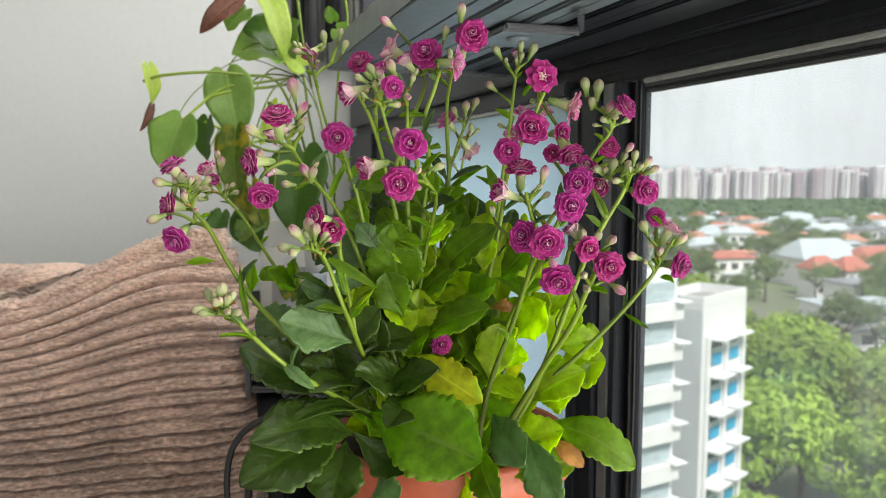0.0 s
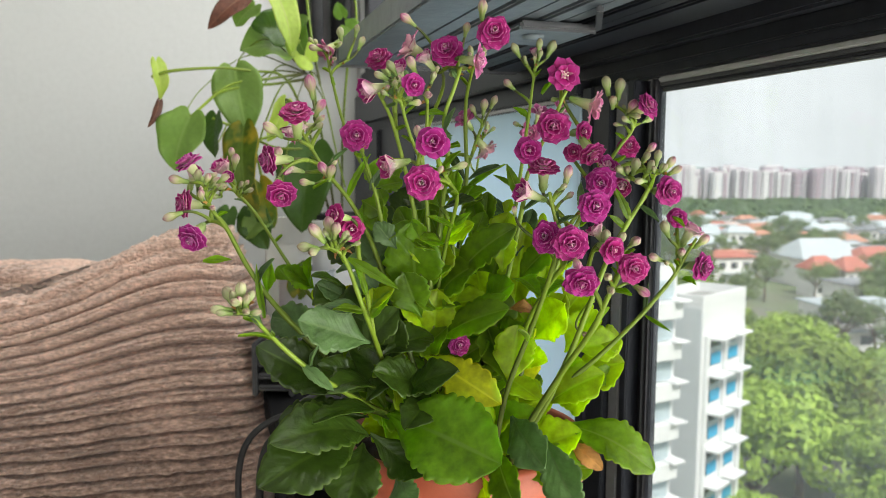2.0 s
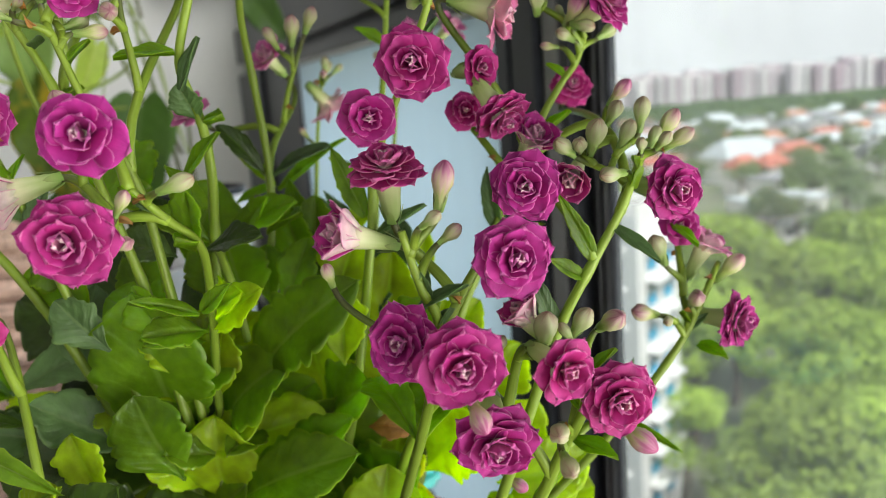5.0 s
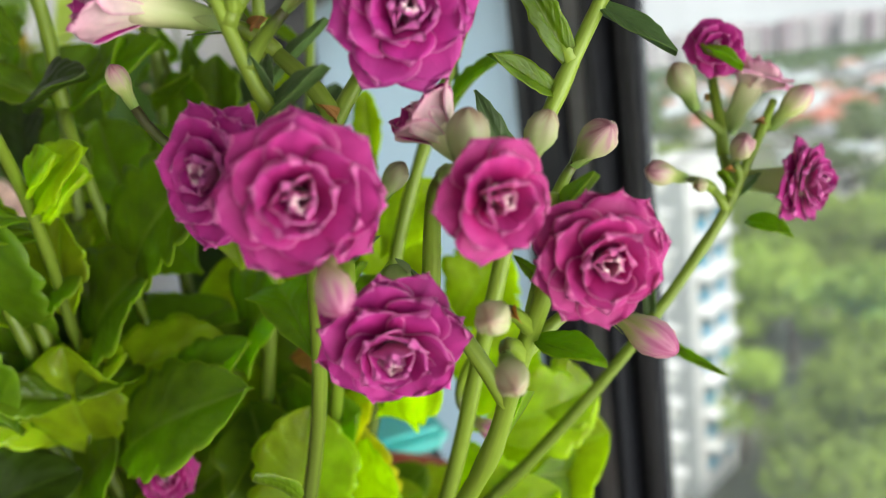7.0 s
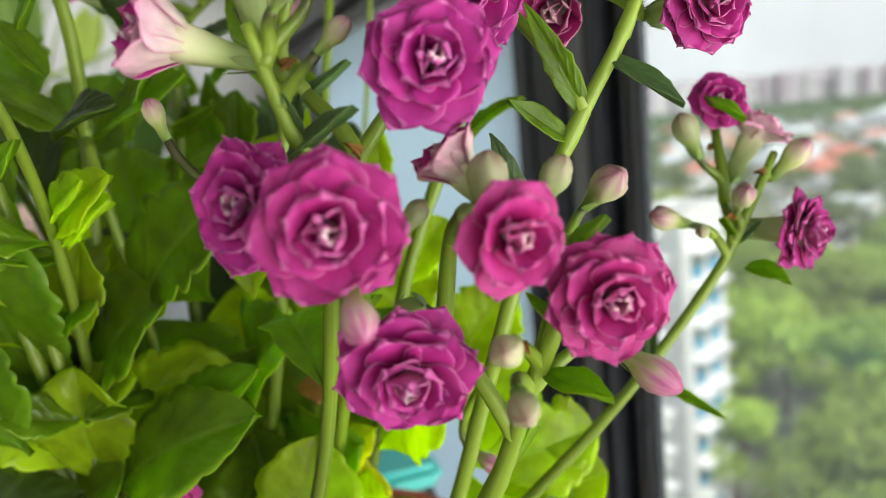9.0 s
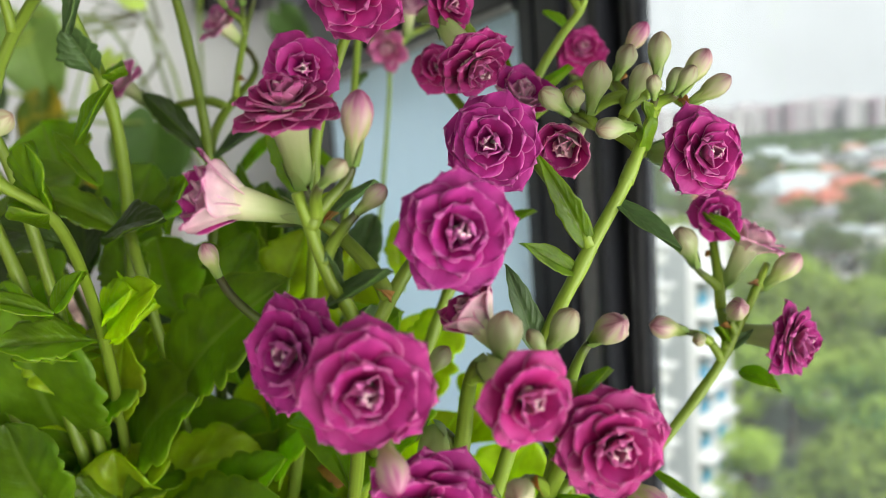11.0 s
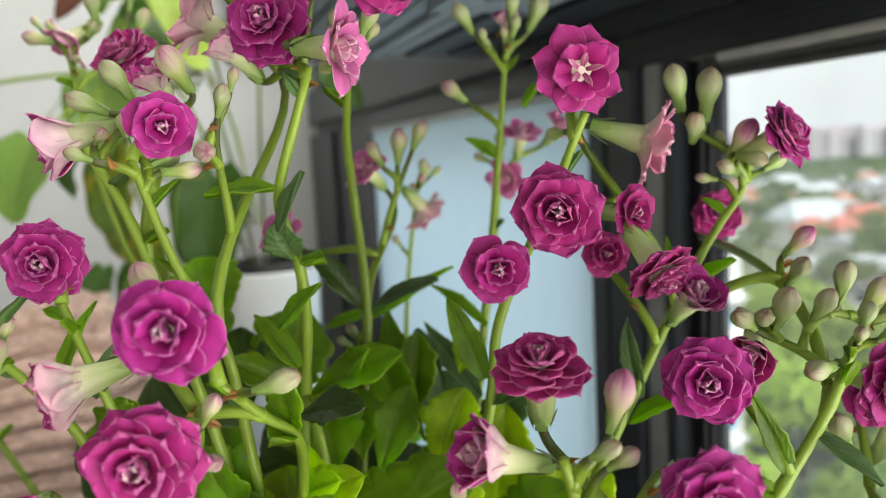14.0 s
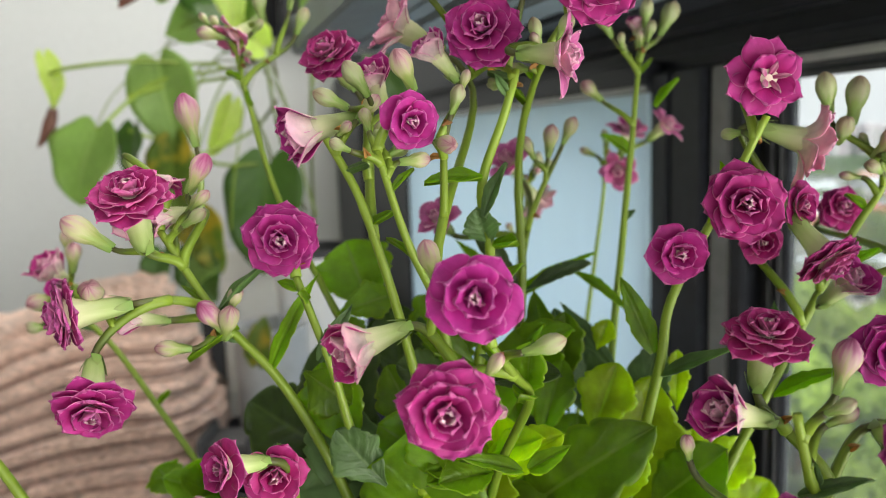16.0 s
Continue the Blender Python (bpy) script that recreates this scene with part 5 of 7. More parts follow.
bud("j", (0.014, 0.500, 1.059), (0.1, 0.9, 0.2), 0.010, 0.60)
bud("j", (0.007, 0.500, 1.057), (-0.4, 0.8, 0.2), 0.008, 0.60)
bud("j", (-0.004, 0.510, 1.003), (-0.5, 0.8, 0.2), 0.007, 0.05)
bud("j", (-0.007, 0.510, 1.000), (-0.8, 0.5, 0.2), 0.006, 0.05)
bud("k", (-0.024, 0.400, 1.038), (-0.2, 0.9, 0.3), 0.010, 0.60)
bud("k", (-0.013, 0.392, 1.019), (0.5, 0.8, 0.2), 0.006, 0.30)
bud("k", (-0.013, 0.390, 1.011), (0.6, 0.3, 0.6), 0.006, 0.30)
bud("v", (-0.079, 0.525, 1.107), (-0.1, 1, 0), 0.010, 0.05)
bud("v", (-0.066, 0.530, 1.102), (0.4, 0.9, 0), 0.009, 0.05)
bud("v", (-0.095, 0.520, 1.097), (-0.8, 0.2, 0.3), 0.009, 0.40)
bud("v", (-0.069, 0.530, 1.110), (0.2, 1, 0), 0.008, 0.05)
bud("o", (0.068, 0.430, 0.929), (0.6, -0.3, 0.6), 0.008, 0.70)

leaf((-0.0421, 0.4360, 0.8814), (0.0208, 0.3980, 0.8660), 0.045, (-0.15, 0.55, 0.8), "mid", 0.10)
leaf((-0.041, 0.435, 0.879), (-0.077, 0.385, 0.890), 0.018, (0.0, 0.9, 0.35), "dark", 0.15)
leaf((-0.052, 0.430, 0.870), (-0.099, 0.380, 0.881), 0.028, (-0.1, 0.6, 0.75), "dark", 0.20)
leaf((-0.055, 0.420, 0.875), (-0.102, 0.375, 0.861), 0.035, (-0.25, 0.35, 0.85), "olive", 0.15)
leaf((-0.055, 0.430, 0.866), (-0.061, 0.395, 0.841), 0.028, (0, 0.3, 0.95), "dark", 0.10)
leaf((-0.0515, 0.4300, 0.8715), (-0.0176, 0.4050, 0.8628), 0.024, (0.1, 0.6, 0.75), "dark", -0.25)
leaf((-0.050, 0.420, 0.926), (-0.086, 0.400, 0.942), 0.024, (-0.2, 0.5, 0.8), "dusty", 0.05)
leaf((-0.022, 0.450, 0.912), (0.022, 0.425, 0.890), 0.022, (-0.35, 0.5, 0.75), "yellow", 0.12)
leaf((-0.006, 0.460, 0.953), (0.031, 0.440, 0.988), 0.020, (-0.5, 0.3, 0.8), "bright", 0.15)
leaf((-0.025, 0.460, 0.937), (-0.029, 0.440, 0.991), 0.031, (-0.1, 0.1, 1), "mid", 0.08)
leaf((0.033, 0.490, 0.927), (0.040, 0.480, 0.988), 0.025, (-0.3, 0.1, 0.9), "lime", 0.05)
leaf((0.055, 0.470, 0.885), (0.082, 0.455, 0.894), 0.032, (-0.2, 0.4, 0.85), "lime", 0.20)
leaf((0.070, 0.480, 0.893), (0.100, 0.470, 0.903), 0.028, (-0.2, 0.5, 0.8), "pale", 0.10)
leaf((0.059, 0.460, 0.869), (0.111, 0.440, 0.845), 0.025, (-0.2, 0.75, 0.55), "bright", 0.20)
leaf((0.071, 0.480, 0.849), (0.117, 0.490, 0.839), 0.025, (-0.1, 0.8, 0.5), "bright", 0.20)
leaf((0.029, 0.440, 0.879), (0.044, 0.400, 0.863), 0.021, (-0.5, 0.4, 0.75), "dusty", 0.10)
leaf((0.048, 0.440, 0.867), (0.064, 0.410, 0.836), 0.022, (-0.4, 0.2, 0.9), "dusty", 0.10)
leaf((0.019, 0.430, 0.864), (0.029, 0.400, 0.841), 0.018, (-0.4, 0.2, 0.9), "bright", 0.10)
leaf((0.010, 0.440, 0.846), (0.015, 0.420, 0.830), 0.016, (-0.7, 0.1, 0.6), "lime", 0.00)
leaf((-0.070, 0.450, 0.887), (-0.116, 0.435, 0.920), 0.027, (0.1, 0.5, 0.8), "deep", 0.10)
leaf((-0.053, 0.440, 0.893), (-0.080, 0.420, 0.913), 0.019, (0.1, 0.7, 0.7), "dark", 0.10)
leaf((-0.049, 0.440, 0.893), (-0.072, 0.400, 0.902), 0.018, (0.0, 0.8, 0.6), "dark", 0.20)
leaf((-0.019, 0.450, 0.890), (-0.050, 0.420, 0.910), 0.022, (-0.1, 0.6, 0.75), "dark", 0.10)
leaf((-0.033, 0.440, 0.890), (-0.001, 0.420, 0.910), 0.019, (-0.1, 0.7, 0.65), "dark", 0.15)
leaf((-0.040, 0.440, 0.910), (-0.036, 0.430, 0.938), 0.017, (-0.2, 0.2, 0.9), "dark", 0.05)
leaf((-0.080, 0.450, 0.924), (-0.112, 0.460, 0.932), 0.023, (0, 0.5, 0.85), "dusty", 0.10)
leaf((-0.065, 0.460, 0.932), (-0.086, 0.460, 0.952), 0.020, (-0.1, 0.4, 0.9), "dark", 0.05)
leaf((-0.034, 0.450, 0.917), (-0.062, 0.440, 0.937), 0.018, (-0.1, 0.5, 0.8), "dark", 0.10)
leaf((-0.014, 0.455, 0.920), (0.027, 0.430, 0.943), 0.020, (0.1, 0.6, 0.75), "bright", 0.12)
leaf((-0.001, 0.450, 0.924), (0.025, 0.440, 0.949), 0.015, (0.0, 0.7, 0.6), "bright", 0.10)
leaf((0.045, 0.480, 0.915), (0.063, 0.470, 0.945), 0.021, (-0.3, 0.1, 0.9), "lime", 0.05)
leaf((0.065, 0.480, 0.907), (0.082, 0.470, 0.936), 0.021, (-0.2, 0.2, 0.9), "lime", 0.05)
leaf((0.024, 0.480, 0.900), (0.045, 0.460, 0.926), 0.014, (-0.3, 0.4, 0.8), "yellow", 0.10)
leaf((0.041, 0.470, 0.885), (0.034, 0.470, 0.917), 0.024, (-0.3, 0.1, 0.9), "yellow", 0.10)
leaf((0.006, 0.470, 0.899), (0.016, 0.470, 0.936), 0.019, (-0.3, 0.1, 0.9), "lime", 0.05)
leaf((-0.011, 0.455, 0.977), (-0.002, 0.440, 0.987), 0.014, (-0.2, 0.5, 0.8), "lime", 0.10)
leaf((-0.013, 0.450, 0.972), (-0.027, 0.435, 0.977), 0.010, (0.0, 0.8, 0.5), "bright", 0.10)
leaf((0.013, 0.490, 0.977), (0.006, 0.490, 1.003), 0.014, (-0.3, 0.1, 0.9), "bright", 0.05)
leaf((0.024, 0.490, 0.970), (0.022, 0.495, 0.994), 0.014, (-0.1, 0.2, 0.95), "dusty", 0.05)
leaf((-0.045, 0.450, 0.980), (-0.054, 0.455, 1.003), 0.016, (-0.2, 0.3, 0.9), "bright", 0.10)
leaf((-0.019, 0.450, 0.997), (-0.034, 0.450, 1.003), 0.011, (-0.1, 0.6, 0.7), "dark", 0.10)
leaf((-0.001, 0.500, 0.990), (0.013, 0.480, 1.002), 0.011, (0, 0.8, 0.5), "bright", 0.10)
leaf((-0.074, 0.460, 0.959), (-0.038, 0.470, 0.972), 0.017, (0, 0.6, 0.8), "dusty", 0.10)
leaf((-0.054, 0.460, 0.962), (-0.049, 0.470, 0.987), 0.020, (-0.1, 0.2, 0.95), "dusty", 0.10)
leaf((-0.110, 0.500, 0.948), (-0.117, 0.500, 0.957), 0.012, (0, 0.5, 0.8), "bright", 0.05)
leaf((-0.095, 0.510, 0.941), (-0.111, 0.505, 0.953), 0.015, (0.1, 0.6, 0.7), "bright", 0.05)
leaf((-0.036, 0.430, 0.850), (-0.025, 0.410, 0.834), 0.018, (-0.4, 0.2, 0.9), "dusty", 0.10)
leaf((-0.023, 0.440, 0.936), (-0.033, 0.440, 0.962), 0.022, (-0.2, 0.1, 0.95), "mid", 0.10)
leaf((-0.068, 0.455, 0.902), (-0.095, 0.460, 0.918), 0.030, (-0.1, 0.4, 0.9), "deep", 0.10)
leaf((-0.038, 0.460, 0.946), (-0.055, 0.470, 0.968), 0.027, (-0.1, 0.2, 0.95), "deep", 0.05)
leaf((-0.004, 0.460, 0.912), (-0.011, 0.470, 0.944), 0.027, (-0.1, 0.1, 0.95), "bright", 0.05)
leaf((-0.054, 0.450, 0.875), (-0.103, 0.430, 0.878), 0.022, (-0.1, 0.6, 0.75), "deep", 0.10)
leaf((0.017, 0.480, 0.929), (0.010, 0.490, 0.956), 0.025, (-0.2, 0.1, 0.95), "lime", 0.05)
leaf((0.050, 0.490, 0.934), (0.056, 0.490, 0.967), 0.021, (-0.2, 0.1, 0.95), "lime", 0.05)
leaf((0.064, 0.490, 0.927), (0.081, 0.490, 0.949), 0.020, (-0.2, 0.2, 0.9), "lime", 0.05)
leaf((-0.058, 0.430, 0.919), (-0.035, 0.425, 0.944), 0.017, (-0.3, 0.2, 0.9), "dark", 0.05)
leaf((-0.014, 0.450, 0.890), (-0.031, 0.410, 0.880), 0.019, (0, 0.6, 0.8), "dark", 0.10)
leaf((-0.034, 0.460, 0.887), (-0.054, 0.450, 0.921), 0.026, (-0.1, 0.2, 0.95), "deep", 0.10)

leaf((0.023, 0.450, 0.961), (0.025, 0.450, 0.984), 0.014, (-0.2, 0.1, 0.95), "lime", 0.05)
leaf((0.020, 0.470, 0.973), (0.029, 0.475, 0.994), 0.015, (-0.3, 0.1, 0.95), "lime", 0.06)
leaf((0.034, 0.480, 0.967), (0.045, 0.490, 0.995), 0.013, (-0.4, 0.1, 0.9), "dusty", 0.05)
leaf((0.051, 0.490, 0.973), (0.051, 0.490, 0.993), 0.007, (-0.3, 0.1, 0.9), "lime", 0.05)
leaf((0.034, 0.460, 0.956), (0.052, 0.450, 0.977), 0.017, (-0.3, 0.4, 0.85), "bright", 0.10)
leaf((0.017, 0.490, 0.974), (0.008, 0.500, 1.011), 0.010, (-0.5, 0.1, 0.8), "bright", 0.05)
leaf((0.023, 0.500, 0.976), (0.016, 0.510, 1.003), 0.009, (-0.2, 0.2, 0.9), "dusty", 0.05)
leaf((-0.005, 0.470, 0.996), (0.006, 0.460, 1.010), 0.007, (-0.2, 0.6, 0.7), "bright", 0.10)
leaf((-0.011, 0.440, 0.982), (0.001, 0.430, 0.990), 0.008, (-0.2, 0.5, 0.8), "lime", 0.08)
leaf((0.005, 0.470, 0.972), (0.014, 0.480, 0.994), 0.011, (-0.3, 0.1, 0.9), "bright", 0.05)
leaf((0.050, 0.470, 0.955), (0.066, 0.470, 0.971), 0.013, (-0.3, 0.3, 0.9), "lime", 0.10)
leaf((-0.000, 0.480, 0.973), (-0.001, 0.490, 0.991), 0.012, (-0.2, 0.1, 0.95), "bright", 0.05)
leaf((-0.013, 0.470, 0.977), (-0.020, 0.480, 0.995), 0.013, (-0.1, 0.1, 0.95), "bright", 0.05)
leaf((-0.027, 0.460, 0.978), (-0.038, 0.470, 0.997), 0.013, (-0.1, 0.2, 0.95), "bright", 0.05)
leaf((-0.037, 0.440, 0.975), (-0.049, 0.440, 0.990), 0.012, (-0.1, 0.3, 0.9), "dusty", 0.08)
leaf((-0.021, 0.440, 0.974), (-0.029, 0.440, 0.992), 0.011, (-0.2, 0.2, 0.95), "bright", 0.08)
leaf((0.028, 0.500, 0.991), (0.032, 0.500, 1.001), 0.007, (-0.2, 0.2, 0.9), "lime", 0.05)
leaf((-0.054, 0.490, 1.008), (-0.037, 0.500, 1.012), 0.011, (-0.1, 0.3, 0.9), "bright", 0.05)
leaf((-0.047, 0.480, 0.996), (-0.051, 0.490, 1.007), 0.010, (-0.1, 0.2, 0.9), "bright", 0.05)
leaf((-0.064, 0.460, 0.939), (-0.069, 0.450, 0.926), 0.018, (-0.1, 0.4, 0.9), "dark", 0.10)
leaf((-0.045, 0.440, 0.933), (-0.051, 0.440, 0.953), 0.013, (-0.2, 0.3, 0.9), "lime", 0.08)
leaf((0.023, 0.500, 0.909), (0.018, 0.510, 0.941), 0.018, (-0.2, 0.1, 0.95), "lime", 0.05)
leaf((0.009, 0.490, 0.924), (-0.010, 0.460, 0.934), 0.012, (0, 0.6, 0.8), "bright", 0.10)
leaf((-0.018, 0.460, 0.933), (-0.041, 0.450, 0.951), 0.013, (-0.1, 0.4, 0.9), "bright", 0.10)
leaf((0.050, 0.470, 0.921), (0.062, 0.480, 0.937), 0.014, (-0.3, 0.2, 0.9), "lime", 0.06)
leaf((0.080, 0.460, 0.918), (0.095, 0.460, 0.921), 0.015, (-0.3, 0.4, 0.85), "lime", 0.10)
leaf((0.066, 0.460, 0.914), (0.096, 0.460, 0.918), 0.018, (-0.3, 0.3, 0.9), "lime", 0.10)
leaf((0.036, 0.470, 0.909), (0.049, 0.440, 0.911), 0.013, (-0.2, 0.3, 0.9), "lime", 0.08)
leaf((0.018, 0.470, 0.916), (0.026, 0.480, 0.928), 0.014, (-0.2, 0.1, 0.95), "bright", 0.05)
leaf((0.077, 0.460, 0.900), (0.091, 0.470, 0.894), 0.012, (-0.2, 0.4, 0.9), "bright", 0.08)
leaf((-0.001, 0.460, 0.942), (-0.011, 0.440, 0.942), 0.010, (0, 0.6, 0.8), "bright", 0.10)
leaf((0.009, 0.470, 0.957), (-0.002, 0.480, 0.969), 0.016, (-0.2, 0.1, 0.95), "bright", 0.05)
leaf((-0.014, 0.480, 0.971), (-0.028, 0.490, 0.982), 0.017, (-0.1, 0.1, 0.95), "dark", 0.05)
leaf((-0.0975, 0.505, 0.9430), (-0.1072, 0.492, 0.9570), 0.0095, (0.1, 0.6, 0.7), "bright", 0.08)
leaf((-0.0975, 0.505, 0.9430), (-0.0943, 0.492, 0.9643), 0.0075, (-0.5, 0.2, 0.8), "bright", 0.10)
leaf((-0.1110, 0.443, 0.9490), (-0.1073, 0.437, 0.9668), 0.0085, (-0.2, 0.1, 0.95), "bright", 0.05)
leaf((-0.0578, 0.450, 1.0021), (-0.0454, 0.446, 0.9943), 0.0130, (-0.1, 0.2, 0.95), "bright", 0.10)
leaf((-0.0500, 0.402, 0.9461), (-0.0706, 0.395, 0.9496), 0.0085, (0.1, 0.7, 0.6), "dusty", 0.10)
leaf((-0.0490, 0.402, 0.9470), (-0.0359, 0.395, 0.9597), 0.0095, (-0.3, 0.6, 0.7), "lime", 0.10)
leaf((-0.0976, 0.500, 0.9469), (-0.1115, 0.490, 0.9572), 0.0110, (0.1, 0.5, 0.8), "bright", 0.08)
leaf((-0.0677, 0.455, 0.9503), (-0.0853, 0.440, 0.9599), 0.0070, (0.1, 0.8, 0.5), "dark", 0.10)
leaf((-0.0662, 0.465, 0.9411), (-0.0843, 0.450, 0.9536), 0.0125, (0.0, 0.5, 0.85), "dusty", 0.08)
leaf((-0.0140, 0.447, 0.9749), (-0.0273, 0.437, 0.9796), 0.0080, (-0.1, 0.6, 0.7), "bright", 0.10)
leaf((-0.0130, 0.447, 0.9759), (0.0028, 0.437, 0.9854), 0.0110, (-0.2, 0.6, 0.7), "lime", 0.10)
leaf((-0.0148, 0.447, 0.9393), (-0.0269, 0.437, 0.9453), 0.0090, (0.0, 0.6, 0.7), "bright", 0.10)
leaf((-0.0110, 0.447, 0.9981), (0.0064, 0.437, 1.0028), 0.0085, (0.0, 0.7, 0.6), "dark", 0.10)
leaf((-0.0716, 0.440, 0.9348), (-0.0865, 0.420, 0.9386), 0.0110, (0.0, 0.7, 0.6), "dusty", 0.10)
leaf((-0.0430, 0.490, 0.9700), (-0.0620, 0.500, 0.9960), 0.0260, (-0.1, 0.2, 0.95), "dark", 0.06)
leaf((-0.0540, 0.492, 0.9600), (-0.0850, 0.500, 0.9780), 0.0260, (0.0, 0.3, 0.95), "dark", 0.08)
leaf((-0.0350, 0.492, 0.9820), (-0.0360, 0.502, 1.0080), 0.0180, (-0.2, 0.2, 0.95), "dark", 0.06)
leaf((-0.0045, 0.4135, 1.0055), (-0.0042, 0.4080, 1.0191), 0.0085, (-0.5, 0.2, 0.8), "bright", 0.08)
leaf((-0.0045, 0.4135, 1.0055), (-0.0071, 0.4050, 1.0089), 0.0050, (0, 0.7, 0.6), "bright", 0.08)
leaf((-0.0100, 0.4380, 0.9785), (0.0057, 0.4300, 0.9906), 0.0105, (-0.2, 0.5, 0.8), "lime", 0.08)
leaf((-0.0100, 0.4380, 0.9785), (-0.0242, 0.4250, 0.9818), 0.0090, (0, 0.6, 0.8), "bright", 0.08)
leaf((-0.0118, 0.4670, 0.9966), (-0.0288, 0.4600, 1.0089), 0.0085, (0, 0.6, 0.7), "bright", 0.08)
leaf((-0.0118, 0.4670, 0.9966), (0.0138, 0.4600, 1.0082), 0.0100, (0, 0.6, 0.7), "bright", 0.08)
leaf((-0.0090, 0.4545, 1.0325), (-0.0125, 0.4480, 1.0428), 0.0085, (-0.2, 0.3, 0.9), "dusty", 0.08)
leaf((-0.0090, 0.4545, 1.0325), (-0.0021, 0.4500, 1.0340), 0.0045, (0, 0.7, 0.6), "bright", 0.08)
leaf((0.0025, 0.4890, 1.0130), (-0.0110, 0.4850, 1.0307), 0.0070, (0.2, 0.6, 0.7), "dark", 0.08)
leaf((0.0025, 0.4890, 1.0130), (0.0233, 0.4850, 1.0220), 0.0050, (-0.2, 0.7, 0.6), "dusty", 0.08)
leaf((0.0148, 0.4900, 0.9818), (0.0166, 0.4920, 1.0059), 0.0125, (-0.2, 0.1, 0.95), "bright", 0.08)
leaf((-0.0068, 0.4800, 0.9705), (-0.0122, 0.4850, 0.9940), 0.0210, (-0.1, 0.3, 0.95), "bright", 0.08)
leaf((-0.0276, 0.4950, 0.9838), (-0.0155, 0.5000, 1.0127), 0.0230, (-0.1, 0.2, 0.95), "bright", 0.08)
leaf((-0.0197, 0.4520, 0.9725), (-0.0395, 0.4500, 0.9872), 0.0190, (0, 0.4, 0.9), "bright", 0.08)
leaf((-0.0456, 0.5150, 1.0039), (-0.0536, 0.5200, 1.0268), 0.0250, (0, 0.2, 0.95), "bright", 0.08)
bract((-0.116, 0.440, 0.955), (-0.105, 0.435, 0.970), 0.0058)
bract((-0.112, 0.440, 0.935), (-0.116, 0.440, 0.966), 0.0045)
bract((-0.145, 0.436, 0.968), (-0.129, 0.436, 0.969), 0.0051)
bract((-0.120, 0.440, 0.947), (-0.130, 0.438, 0.941), 0.0045)
bract((-0.059, 0.395, 0.975), (-0.033, 0.390, 0.960), 0.0063)
bract((-0.052, 0.398, 0.947), (-0.066, 0.390, 0.950), 0.0069)
bract((-0.048, 0.400, 0.944), (-0.036, 0.395, 0.959), 0.0076)
bract((-0.050, 0.397, 0.956), (-0.055, 0.395, 0.971), 0.0052)
bract((-0.100, 0.383, 0.942), (-0.107, 0.380, 0.949), 0.0061)
bract((-0.094, 0.384, 0.936), (-0.110, 0.375, 0.939), 0.0022)
bract((-0.081, 0.388, 0.921), (-0.065, 0.385, 0.909), 0.0073)
bract((-0.078, 0.388, 0.920), (-0.073, 0.385, 0.932), 0.0028)
bract((-0.078, 0.446, 1.019), (-0.065, 0.440, 1.031), 0.0039)
bract((-0.066, 0.448, 1.003), (-0.052, 0.445, 1.028), 0.0046)
bract((-0.073, 0.446, 1.016), (-0.084, 0.440, 1.009), 0.0039)
bract((-0.013, 0.446, 1.019), (-0.002, 0.440, 1.030), 0.0052)
bract((-0.011, 0.444, 1.041), (-0.005, 0.445, 1.054), 0.0045)
bract((-0.011, 0.444, 1.051), (-0.025, 0.440, 1.050), 0.0058)
bract((-0.052, 0.438, 1.008), (-0.043, 0.436, 1.022), 0.0051)
bract((0.002, 0.515, 1.006), (0.028, 0.500, 1.023), 0.0052)
bract((0.001, 0.515, 1.008), (-0.016, 0.520, 1.026), 0.0052)
bract((0.001, 0.515, 1.008), (-0.014, 0.520, 1.002), 0.0045)
bract((-0.009, 0.446, 1.010), (-0.019, 0.450, 1.022), 0.0065)
bract((0.033, 0.452, 1.003), (0.025, 0.455, 1.023), 0.0072)
bract((0.034, 0.452, 0.997), (0.049, 0.440, 1.007), 0.0046)
bract((0.037, 0.500, 1.005), (0.021, 0.510, 1.016), 0.0044)
bract((0.034, 0.500, 0.983), (0.018, 0.510, 1.005), 0.0073)
bract((0.045, 0.520, 1.053), (0.034, 0.520, 1.060), 0.0053)
bract((0.052, 0.520, 1.069), (0.060, 0.520, 1.078), 0.0045)
bract((0.048, 0.445, 1.043), (0.057, 0.450, 1.055), 0.0039)
bract((0.085, 0.462, 1.020), (0.093, 0.455, 1.028), 0.0054)
bract((0.081, 0.462, 1.016), (0.080, 0.465, 1.033), 0.0040)
bract((0.069, 0.462, 0.987), (0.083, 0.450, 0.997), 0.0054)
bract((0.072, 0.462, 0.993), (0.070, 0.465, 1.013), 0.0060)
bract((0.084, 0.412, 0.990), (0.074, 0.405, 0.997), 0.0042)
bract((0.087, 0.412, 0.993), (0.078, 0.410, 1.011), 0.0048)
bract((0.091, 0.412, 1.002), (0.100, 0.405, 0.994), 0.0042)
bract((0.077, 0.415, 0.975), (0.072, 0.415, 0.992), 0.0054)
bract((0.105, 0.446, 0.937), (0.106, 0.445, 0.956), 0.0032)
bract((0.105, 0.446, 0.937), (0.117, 0.435, 0.930), 0.0026)
bract((0.125, 0.444, 0.959), (0.130, 0.435, 0.957), 0.0052)
bract((0.120, 0.450, 0.994), (0.124, 0.440, 0.989), 0.0033)
bract((0.066, 0.400, 0.938), (0.073, 0.395, 0.951), 0.0041)
bract((0.074, 0.388, 0.961), (0.081, 0.380, 0.960), 0.0051)
bract((0.043, 0.392, 0.992), (0.053, 0.385, 0.998), 0.0034)
